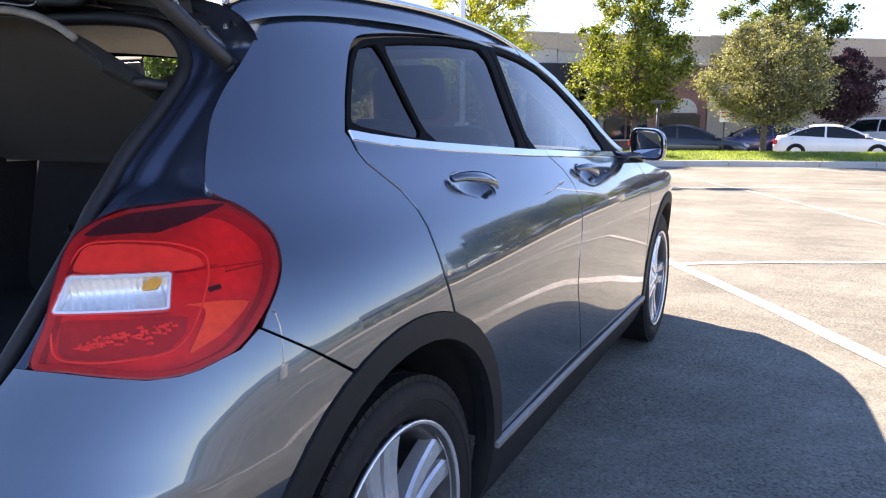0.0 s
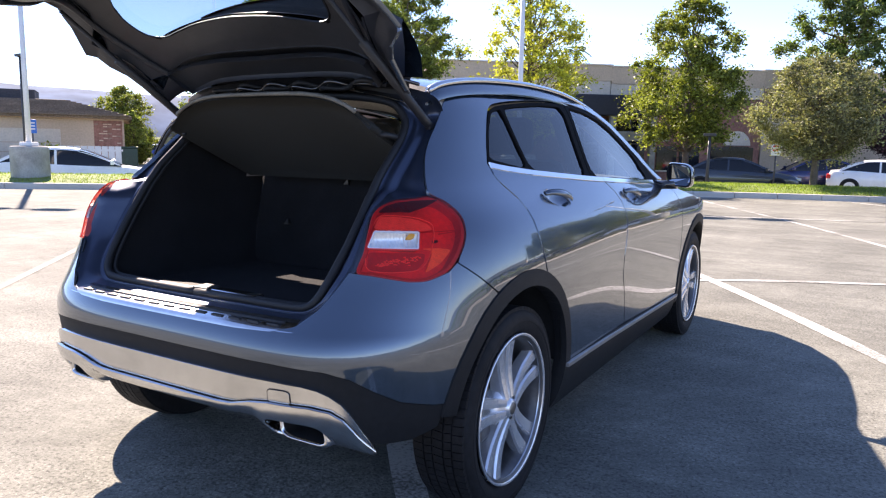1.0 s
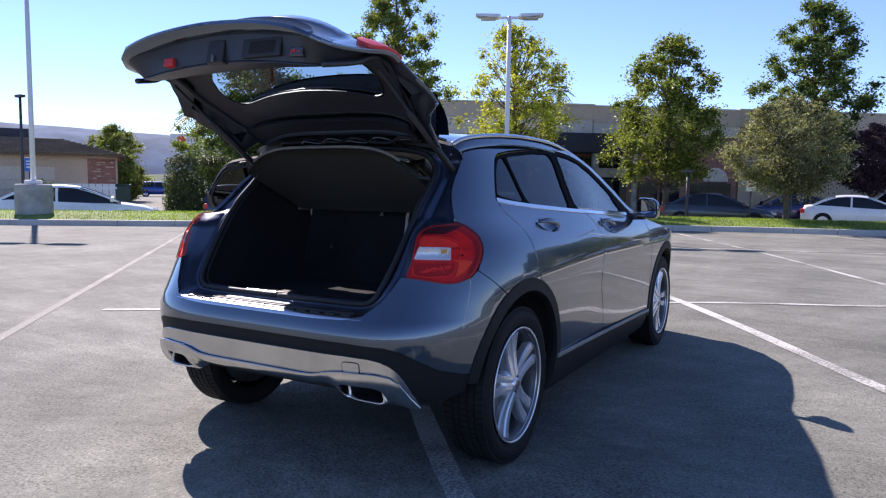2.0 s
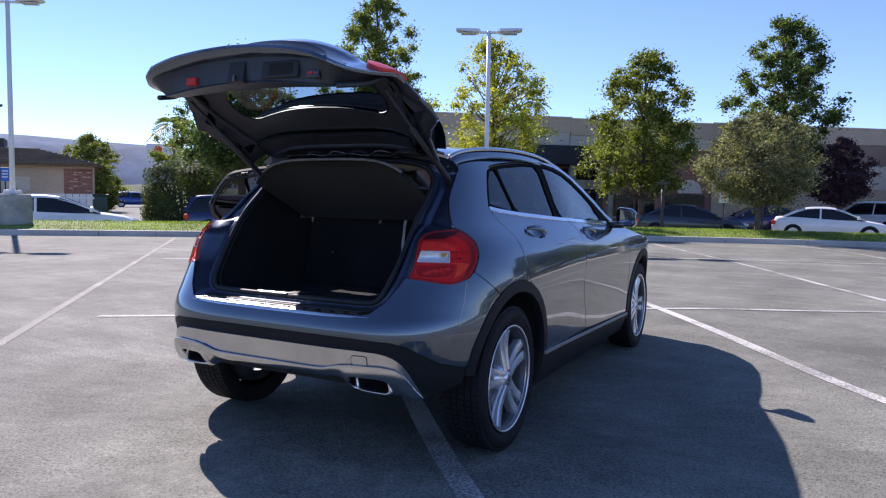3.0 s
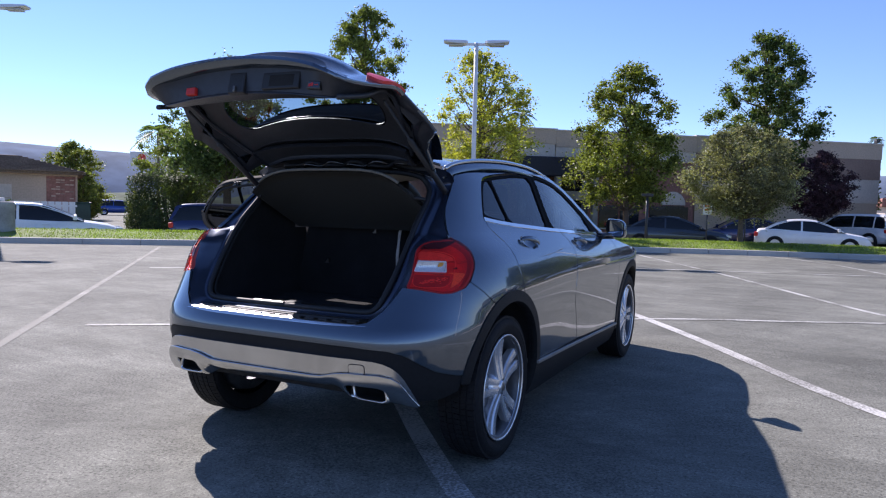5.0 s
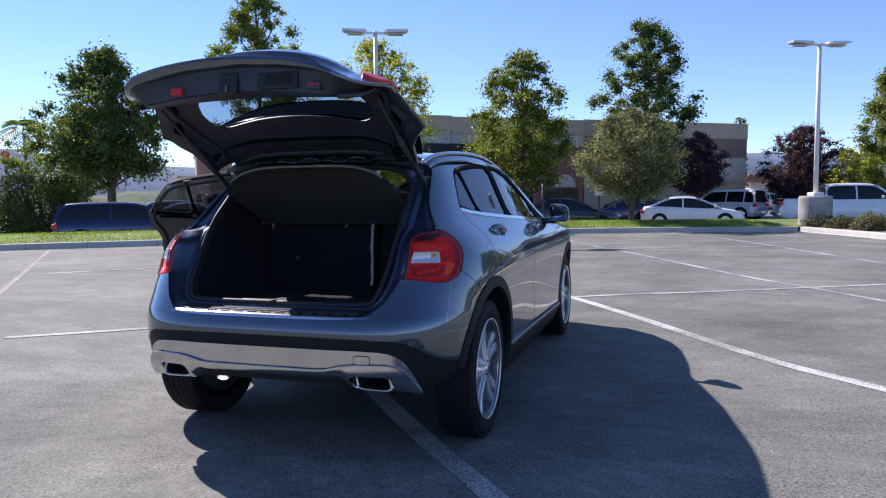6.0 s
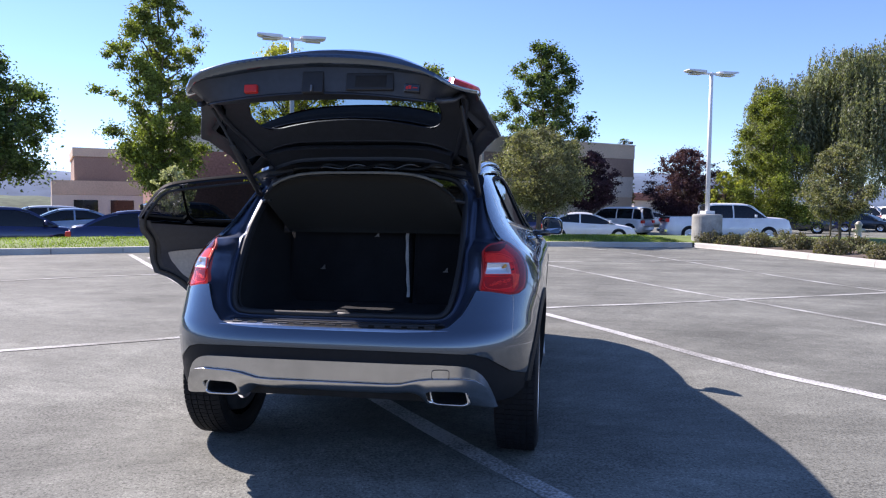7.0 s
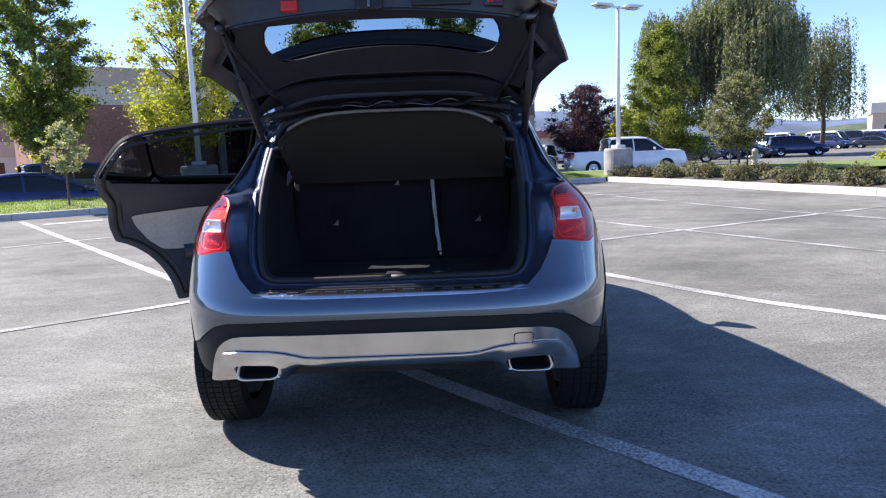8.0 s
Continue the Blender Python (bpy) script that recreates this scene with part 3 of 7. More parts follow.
def door_skin(kind):
    if kind == "rear":
        low = arc(ARCH_Y, ARCH_Z, ARCH_OUT + 0.002, 67, 6, 10)
        return ys(REAR_GAP, G) + low[1:] + [Y(.465, .392)] + ys(GAP_B[::-1], -G) + ys([b for b in BELT[::-1] if b[0] < 1.0], 0, -.002)
    return ys(GAP_B, G) + ys(GAP_A[::-1], -G) + ys([b for b in BELT[::-1] if 1.08 < b[0] < 1.97], 0, -.002)


def handle_place(y0, z0):
    return [Y(y0 + 0.098 * math.cos(a), z0 - 0.013 * math.cos(a) + 0.031 * math.sin(a)) for a in [2 * math.pi * i / 20 for i in range(20)]]


def belt_z(y):
    return float(np.interp(y, [a for a, b in BELT], [b for a, b in BELT]))


def rail_z(y):
    return float(np.interp(y, [a for a, b in RAIL], [b for a, b in RAIL]))


def make_door(kind, left, parent):
    """One side door: painted skin with its handle, black window frame, glass and chrome strip."""
    door = new(kind + "_door")
    door.parent = parent
    if kind == "rear":
        hy, hz, frame_poly = .450, 1.006, ys([b for b in BELT if b[0] < .89], 0, .012) + ys([(.945, belt_z(.945) + .012), (1.0, rail_z(1.0) - .004)]) + ys([r for r in RAIL[::-1] if r[0] < .98], 0, -.004)
        panes = [("quarter_glass", [(.128, 1.150), (.165, 1.205), (.212, 1.265), (.262, 1.310), (.30, 1.324), (.355, 1.333), (.395, 1.113)]),
                 ("door_glass", [(.409, 1.111), (.371, 1.335), (.5, 1.350), (.74, 1.370), (.955, 1.375), (.905, 1.075), (.65, 1.092)])]
    else:
        hy, hz, frame_poly = 1.32, .980, ys([(.953, belt_z(.953) + .012), (1.25, 1.054), (1.6, 1.037), (1.96, 1.024)]) + ys([r for r in RAIL[::-1] if r[0] > 1.02], 0, -.004) + ys([(1.008, rail_z(1.008) - .004)])
        panes = [("door_glass", [(.985, 1.070), (1.035, 1.374), (1.12, 1.372), (1.27, 1.357), (1.41, 1.332), (1.57, 1.284), (1.72, 1.222), (1.85, 1.150), (1.885, 1.06), (1.86, 1.038), (1.6, 1.047), (1.25, 1.064)])]
    cup = handle_place(hy, hz)
    skin_panel("door_skin", door_skin(kind), PAINT, door, left=left, holes=[cup])
    c0 = (sum(p[0] for p in cup) / 20, sum(p[1] for p in cup) / 20)
    rs, rz = max(p[0] for p in cup) - c0[0], max(p[1] for p in cup) - c0[1]
    dish = lambda s, z: -0.022 * max(0.0, 1 - ((s - c0[0]) / rs) ** 2 - ((z - c0[1]) / rz) ** 2) ** 0.8
    skin_panel("handle_cup", shrink(cup, -.001), PAINT, door, lift=-.002, thick=.002, left=left, step=.02, edge=.015, bend=dish)
    rows = []
    for i in range(13):
        u = i / 12
        s, z = Y(hy - .092 + .19 * u, hz + .016 - .028 * u)
        c, n = Vector(skin(s, z)), skin_normal(s, z)
        up = Vector((0, 0, 1))
        up = (up - n * up.dot(n)).normalized()
        out = 0.008 + 0.018 * math.sin(math.pi * min(1, max(0, u))) ** 0.5
        h, w = 0.010 + 0.005 * math.sin(math.pi * u), 0.006 + .005 * math.sin(math.pi * u)
        ring = [c + n * (out + w * math.cos(a)) + up * (h * math.sin(a)) for a in [2 * math.pi * k / 10 for k in range(10)]]
        rows.append([Vector((-p.x if left else p.x, p.y, p.z)) for p in ring])
    v, f = loft(rows, True)
    f += [tuple(range(10))[::-1], tuple(range(120, 130))]
    mesh_ob("handle", v, f, PAINT, door, "body-coloured pull handle")
    strip = [[r[1] + (r[1] - r[6]).normalized() * .0015, r[2] + (r[2] - r[7]).normalized() * .0015, r[3] + (r[3] - r[8]).normalized() * .0015] for r in rows]
    v, f = loft(strip)
    mesh_ob("handle_strip", v, f, CHROME, door, "chrome strip on the handle")
    holes = [rounded(ys(p), 2, .12) for _, p in panes]
    skin_panel("window_frame", frame_poly, FRAME_BLACK, door, lift=-.003, thick=.03, holes=holes, left=left, label="gloss black window frame")
    for (n, _), h in zip(panes, holes):
        dark = kind == "rear"
        p = skin_panel(n, shrink(h, -.004), GLASS_DARK if dark else GLASS, door, lift=-.010, thick=.001, left=left, label="dark privacy glass" if dark else "clear glass")
        p.visible_shadow = dark
    y0, y1 = (.106, 1.055) if kind == "rear" else (1.063, 1.92)
    line = [y0 + (y1 - y0) * i / 14 for i in range(15)]
    strip = [Y(y, belt_z(y) - .004) for y in line] + [Y(y, belt_z(y) + .014) for y in line[::-1]]
    skin_panel("chrome_strip", strip, CHROME, door, lift=.004, thick=.008, left=left, label="polished window strip")
    return door


def make_side(left):
    """Fenders, pillars, cladding and sill of one side."""
    # rear fender: roof pillar, haunch and wheel arch
    fender = ys([(.098, 1.13)] + [r for r in RAIL if .112 < r[0] < 1.29], -G, G) + ys([(1.28, 1.40), (1.046, 1.414), (.739, 1.415), (.42, 1.40), (.2, 1.385), (.06, 1.365)]) + \
        ys([(p.x, p.y) for p in curve_pts([(a, b, 0) for a, b in ((.006, 1.335), (-.036, 1.297), (-.087, 1.254), (-.140, 1.211), (-.188, 1.165), (-.226, 1.118), (-.258, 1.080), (-.276, 1.054), (-.258, 1.033), (-.230, .994), (-.239, .955), (-.262, .918), (-.297, .879))], 4)]) + \
        ys([(-.31, .862), (-.235, .811), (-.162, .760)]) + arc(ARCH_Y, ARCH_Z, ARCH_OUT + .002, 115, 70, 12) + ys(REAR_GAP[::-1], -G)
    skin_panel("rear_fender", fender, PAINT, car, left=left)
    front = ys(GAP_A[::-1], G) + ys([(2.16, 1.0), (2.3, .965), (2.5, .932), (2.8, .89), (3.05, .85), (3.3, .80), (3.6, .72), (3.7, .55)]) + \
        [(3.35, .45), (3.18, .42)] + [(2.7 + (ARCH_OUT + .002) * math.cos(radians(a)), ARCH_Z + (ARCH_OUT + .002) * math.sin(radians(a))) for a in range(10, 181, 9)] + [Y(2.29, .345)]
    skin_panel("front_fender", front, PAINT, car, left=left)
    for cy in AXLES:
        a0, a1 = (-12, 192) if cy else (-6, 172)
        ring = lambda r, q0, q1: [Y(cy + ARCH_Y * (cy == 0) + r * math.cos(radians(q0 + (q1 - q0) * i / 24)), ARCH_Z + r * math.sin(radians(q0 + (q1 - q0) * i / 24))) for i in range(25)]
        skin_panel("arch_cladding", ring(ARCH_OUT, a0, a1) + ring(ARCH_IN, a1, a0), PLASTIC, car, lift=.005, thick=.05, left=left, label="black plastic wheel arch trim", step=.03)
    sill = ys([(.42, .388), (1.1, .378), (2.26, .338), (2.28, .20), (.39, .20)])
    skin_panel("sill", sill, PLASTIC, car, lift=.004, thick=.05, left=left, label="black plastic sill")
    strip = [Y(.41 + 1.86 * i / 20, .392 - .052 * i / 20) for i in range(21)]
    skin_panel("sill_strip", strip + [(s, z - .014) for s, z in strip[::-1]], SILL_GREY, car, lift=.016, thick=.014, left=left, label="silver sill strip")
    # pillar ahead of the front door
    pillar = ys([(1.29, 1.377), (1.43, 1.352), (1.59, 1.304), (1.75, 1.239), (1.90, 1.159), (2.01, 1.089), (2.07, 1.03)]) + ys([(2.16, 1.03), (1.97, 1.165), (1.79, 1.258), (1.62, 1.325), (1.44, 1.378), (1.29, 1.40)])
    skin_panel("windscreen_pillar", pillar, PAINT, car, left=left)
    side = -1 if left else 1
    # extra tube inside the pillar, added to narrow a slit of sunlight
    v, f = tube(curve_pts([(side * .53, 1.42, 1.345), (side * .56, 1.64, 1.27), (side * .61, 1.86, 1.16), (side * .67, 2.08, 1.03)], 5), .04, 8)
    mesh_ob("pillar_trim", v, f, TRIM_BLACK, car)
    # dark inner shell behind the gaps
    shell = [Y(.10, .80)] + ys(REAR_GAP[::-1][1:], .0) + ys([(.30, 1.08), (.9, 1.04), (2.0, 1.0), (2.2, .9), (2.3, .4), (.47, .4)]) + arc(ARCH_Y, ARCH_Z, ARCH_OUT, 8, 60, 6)
    if not left:
        skin_panel("inner_shell", shell, UNDER, car, lift=-.045, thick=.004, left=left, step=.12)
    else:
        shell = ys([(1.22, 1.02), (2.0, 1.0), (2.2, .9), (2.3, .4), (1.25, .4)])
        skin_panel("inner_shell", shell, UNDER, car, lift=-.045, thick=.004, left=left, step=.12)
    b_post = ys([(.93, 1.06), (.975, 1.37), (1.04, 1.37), (1.03, 1.06), (1.17, .9), (1.23, .4), (1.11, .4), (1.07, .9)])
    skin_panel("centre_post", b_post, TRIM_BLACK, car, lift=-.05, thick=.03, left=left, step=.08)
    k = -1 if left else 1
    # wheel wells
    for cy in AXLES:
        rows = []
        for x in (.52, .70, .85, .882):
            rr = .41 if x < .86 else .40
            ring = []
            for a in [radians(4 + 166 * i / 20) for i in range(21)]:
                y, z = cy + rr * math.cos(a), ARCH_Z + rr * math.sin(a)
                ring.append(Vector((k * min(x, skin(*Y(y, max(z, .25)))[0] - .015), y, z)))
            rows.append(ring)
        v, f = loft(rows)
        n0 = len(v)
        v = v + [Vector((k * .52, cy, ARCH_Z))]
        f += [(n0, i, i + 1) for i in range(20)]
        mesh_ob("wheel_well", v, f, UNDER, car)
    # roof rail
    rows, base = [], []
    for p in curve_pts([(.548, -.065, 1.372), (.558, -.01, 1.394), (.566, .12, 1.416), (.573, .32, 1.433), (.577, .62, 1.444), (.577, .92, 1.440), (.572, 1.14, 1.426), (.566, 1.32, 1.405), (.572, 1.45, 1.380)], 5):
        prof = [(-.013, -.013), (-.013, -.004), (-.008, .003), (.002, .004), (.009, -.001), (.011, -.008), (.008, -.013)]
        base.append([Vector((k * (p.x + dx), p.y, p.z + .004 + dz)) for dx, dz in ((-.012, -.055), (-.012, -.012), (.006, -.012), (.008, -.055))])
        rows.append([Vector((k * (p.x + dx), p.y, p.z + .004 + dz)) for dx, dz in prof])
    v, f = loft(rows)
    f += [tuple(range(7))[::-1], tuple(range(len(v) - 7, len(v)))]
    rail = mesh_ob("roof_rail", v, f, SATIN, car, "silver roof rail")
    v, f = loft(base)
    f += [(0, 1, 2, 3), tuple(range(len(v) - 4, len(v)))[::-1]]
    mesh_ob("rail_base", v, f, PAINT, rail)


for left in (False, True):
    make_side(left)
make_door("rear", False, car)
make_door("front", False, car)
make_door("front", True, car)
# the open rear door turns round its front edge
DOOR_OPEN = 58.0
open_door = make_door("rear", True, car)
door_turn = Matrix.Translation((-.80, 1.25, 1.16)) @ Matrix.Rotation(radians(-3), 4, "Y") @ Matrix.Rotation(radians(-DOOR_OPEN), 4, "Z") @ Matrix.Translation((.86, -1.18, -1.13))
open_door.matrix_local = door_turn
open_door["label"] = "rear door standing wide open"


def door_inside(door, left):
    """The inner side of a rear door: shut faces, lining, insert, armrest and seal."""
    low = arc(ARCH_Y, ARCH_Z, ARCH_OUT + 0.002, 67, 6, 10)
    full = ys(REAR_GAP, G) + low[1:] + [Y(.465, .392)] + ys(GAP_B[::-1], -G) + ys([(.965, 1.075), (.982, 1.22), (1.0, rail_z(1.0) - .004)]) + ys([r for r in RAIL[::-1] if r[0] < .98], 0, -.004)
    panes = [rounded(ys(p), 2, .12) for p in ([(.128, 1.150), (.165, 1.205), (.212, 1.265), (.262, 1.310), (.30, 1.324), (.355, 1.333), (.395, 1.113)], [(.409, 1.111), (.371, 1.335), (.5, 1.350), (.74, 1.370), (.955, 1.375), (.905, 1.075), (.65, 1.092)])]
    k = -1 if left else 1
    lift = lambda p, d: Vector((k * (Vector(skin(*p)) + skin_normal(*p) * d).x, (Vector(skin(*p)) + skin_normal(*p) * d).y, (Vector(skin(*p)) + skin_normal(*p) * d).z))
    loop = divided(full, .03)
    rows = [[lift(p, d) for p in l] for l, d in ((shrink(loop, .002), -.006), (shrink(loop, .002), -.032), (shrink(loop, .007), -.05))]
    v, f = loft(rows, True)
    mesh_ob("shut_face", v, f, PLASTIC, door)
    skin_panel("inner_frame", full, GREY_EDGE, door, lift=-.052, thick=.002, holes=[shrink(q, -.014) for q in panes], left=left, step=.04, label="dark grey door edge")
    lower = [p for p in divided(shrink(full, .062), .03) if p[1] < belt_z(p[0]) + .012]
    skin_panel("door_lining", lower, DOOR_LINING, door, lift=-.078, thick=-.022, left=left, step=.04, label="black door lining")
    insert = rounded(ys([(.262, .945), (.285, .86), (.345, .755), (.42, .69), (.96, .665), (.97, .93), (.60, .955)]), 2, .12)
    skin_panel("door_insert", insert, BEIGE, door, lift=-.083, thick=-.008, left=left, label="beige door insert")
    rows = []
    for i in range(12):
        y = .52 + .44 * i / 11
        c = lift(Y(y, .675), -.085)
        h = .03 * math.sin(math.pi * (i + .4) / 12)
        rows.append([c + Vector((-k * d, 0, e)) for d, e in ((0, -.05), (h + .03, -.03), (h + .04, .0), (h + .03, .02), (0, .03))])
    v, f = loft(rows)
    mesh_ob("armrest", v, f, DOOR_LINING, door)
    v, f = tube([lift(p, -.062) for p in divided(shrink(full, .03), .03)], .009, 6, caps=False)
    mesh_ob("door_seal", v, f, RUBBER, door)


door_inside(open_door, True)

# ---- roof, windscreen, bonnet ----
EDGE = [(-.09, 1.352), (.06, 1.372), (.2, 1.392), (.42, 1.405), (.739, 1.417), (1.046, 1.417), (1.28, 1.403), (1.44, 1.378), (1.62, 1.325), (1.79, 1.258), (1.97, 1.165), (2.16, 1.04)]
CROWN = [.062, .062, .062, .062, .062, .062, .062, .06, .055, .05, .04, .03]
BOW = [-.10, -.08, -.04, 0, 0, .02, .05, .08, .12, .16, .2, .22]
rows = []
for (y, z), c, b in zip(EDGE, CROWN, BOW):
    xe = skin(*Y(y, z))[0]
    rows.append([Vector((xe * u, y + b * (1 - u * u), z + c * (1 - abs(u) ** 2.4))) for u in [-1 + 2 * i / 24 for i in range(25)]])
fine = [curve_pts([r[i] for r in rows[:8]], 4) for i in range(25)]
v, f = loft(fine)
mesh_ob("roof", v, f[:], PAINT, car)
lining = [[p - Vector((0, 0, .03)) for p in r] for r in fine]
v, f = loft(lining)
mesh_ob("headliner", v, f, BEIGE, car, "pale cloth headliner")
v, f = loft(rows[7:])
mesh_ob("windscreen", v, f, GLASS, car, "clear windscreen").visible_shadow = False
rows = []
for y, z, c in [(2.16, 1.01, .03), (2.32, .965, .05), (2.5, .932, .06), (2.8, .89, .06), (3.05, .845, .055), (3.3, .79, .05), (3.5, .70, .03)]:
    xe = skin(y if y < 2.6 else y, z)[0]
    rows.append([Vector((xe * u, y + (.22 if y < 2.2 else .1 * (1 - u * u) + (.12 if y < 2.6 else .05)) * (1 - u * u), z + c * (1 - abs(u) ** 3))) for u in [-1 + 2 * i / 16 for i in range(17)]])
v, f = loft(rows)
mesh_ob("bonnet", v, f, PAINT, car)
bm = bmesh.new()
add_box(bm, -.66, .66, -.45, 3.35, .33, .42)
part("underbody", bm, UNDER, car)
nose = [(S_N, z) for S_N, z in [(3.6, .70), (4.2, .70), (4.2, .22), (3.25, .22), (3.2, .42)]]
for left in (False, True):
    skin_panel("front_bumper", nose, PAINT, car, left=left)

# ---- rear bumper ----
BAND_TOP = [X(0, .600), X(.25, .600), X(.45, .597), X(.60, .588), X(.66, .57), X(.71, .533), X(.755, .497), Y(-.42, .47), Y(-.36, .462)]
TRIM_TOP = [X(0, .553), X(.25, .553), X(.45, .552), X(.54, .547), X(.58, .539), X(.61, .525), X(.637, .502), X(.657, .470), X(.672, .435), X(.685, .398), X(.692, .362)]
SILL_LIP = [X(0, .677), X(.3, .678), X(.43, .682), X(.50, .70), X(.55, .745), X(.58, .795), X(.603, .843)]
up = mirrored(SILL_LIP + [X(.66, .836), X(.70, .828), X(.74, .819), X(.765, .818), Y(-.402, .822), Y(-.348, .838), Y(-.315, .8605), Y(-.239, .8085), Y(-.168, .7565)] + arc(ARCH_Y, ARCH_Z, ARCH_OUT + .002, 117, 166, 12))
low = mirrored(BAND_TOP)
skin_panel("rear_bumper", up + [(s, z + .003) for s, z in low[::-1]], PAINT, car, step=.04)
low = mirrored(BAND_TOP + arc(ARCH_Y, ARCH_Z, ARCH_OUT, 166, 174, 3))
bottom = mirrored([X(0, .52), X(.3, .52), X(.55, .51), X(.61, .49), X(.645, .44), X(.68, .37), Y(-.47, .375), Y(-.40, .40)])
skin_panel("bumper_cladding", low + bottom[::-1], PLASTIC, car, lift=-.004, thick=.03, step=.04, label="black plastic lower bumper")
trim_low = mirrored([X(0, .395), X(.22, .394), X(.26, .385), X(.29, .362), X(.34, .354), X(.55, .348), X(.64, .350), X(.685, .356)])


STEP = [X(0, .467), X(.26, .467), X(.31, .470), X(.38, .487), X(.44, .494), X(.56, .493), X(.61, .484), X(.640, .462), X(.660, .430), X(.677, .395), X(.692, .362)]


def step_z(s):
    x = abs(skin(s, .47)[0])
    return float(np.interp(x, [0, .26, .31, .38, .44, .56, .61, .65, .70], [.467, .467, .470, .487, .494, .493, .484, .46, .40]))


def trim_under(s, z):
    """The lower trim falls away under its edge."""
    d = max(0.0, step_z(s) - z)
    pull = 1.35 * (1 - .82 * min(1.0, max(0.0, (abs(skin(s, .47)[0]) - .33) / .08)))
    return -pull * d * d / .12 - .06 * d


def exhaust_hole(k, grow=0.0):
    c = [(-.066, -.031), (.082, -.034), (.068, .025), (-.078, .029)]
    pts = [X(k * (.500 + dx * (1 + grow * 8)), .405 + dz * (1 + grow * 14)) for dx, dz in c]
    return rounded(pts if k > 0 else pts[::-1], 3, .15)


skin_panel("bumper_trim", mirrored(TRIM_TOP) + mirrored(STEP)[::-1][1:-1], SATIN, car, lift=.008, thick=.02, step=.03, edge=.02, label="silver lower bumper trim")
skin_panel("bumper_skid", mirrored(STEP) + trim_low[::-1], SATIN, car, lift=.022, thick=.009, step=.02, edge=.02, bend=trim_under,
           holes=[exhaust_hole(1, .024), exhaust_hole(-1, .024)], label="silver skid plate trim")
for k in (1, -1):
    ring = exhaust_hole(k)
    rows = []
    for lift, grow in ((-.04, .021), (.002, .021), (.010, .016), (.013, .008), (.012, .001), (.004, -.004), (-.03, -.007), (-.14, -.010)):
        loop = exhaust_hole(k, grow)
        rows.append([Vector((Vector(skin(*p)).x, -.618 - lift - .05 * (abs(skin(*p)[0]) - .503) * -1, p[1])) for p in loop])
    v, f = loft(rows[:6], True)
    pipe = mesh_ob("exhaust_tip", v, f, POLISHED, car, "chrome rounded-oblong exhaust outlet")
    v, f = loft(rows[5:], True)
    n = len(rows[0])
    mesh_ob("exhaust_inside", v, f + [tuple(range(len(v) - n, len(v)))], UNDER, pipe)
cover = rounded([X(.437, .490), X(.508, .489), X(.508, .533), X(.437, .533)], 2, .15)
skin_panel("tow_cover_seam", cover, UNDER, car, lift=.0095, thick=.004, holes=[shrink(cover, .0022)], step=.02, edge=.012)
skin_panel("tow_cover", shrink(cover, .0028), SATIN, car, lift=.0105, thick=.004, step=.02, edge=.012, label="square tow eye cover")

# ---- tail lamps ----
LAMP = [X(.622, .847), X(.630, .90), X(.629, .955), X(.624, 1.005), X(.644, 1.032), Y(-.34, 1.038), Y(-.288, 1.041), Y(-.255, 1.027), Y(-.236, .992), Y(-.245, .955), Y(-.268, .92), Y(-.303, .882), Y(-.352, .842), Y(-.40, .826), X(.765, .822), X(.74, .823), X(.70, .832), X(.66, .840)]
CLEAR = [X(.634, .910), X(.640, .956), X(.69, .954), X(.728, .952), X(.735, .928), X(.740, .905), X(.69, .908)]


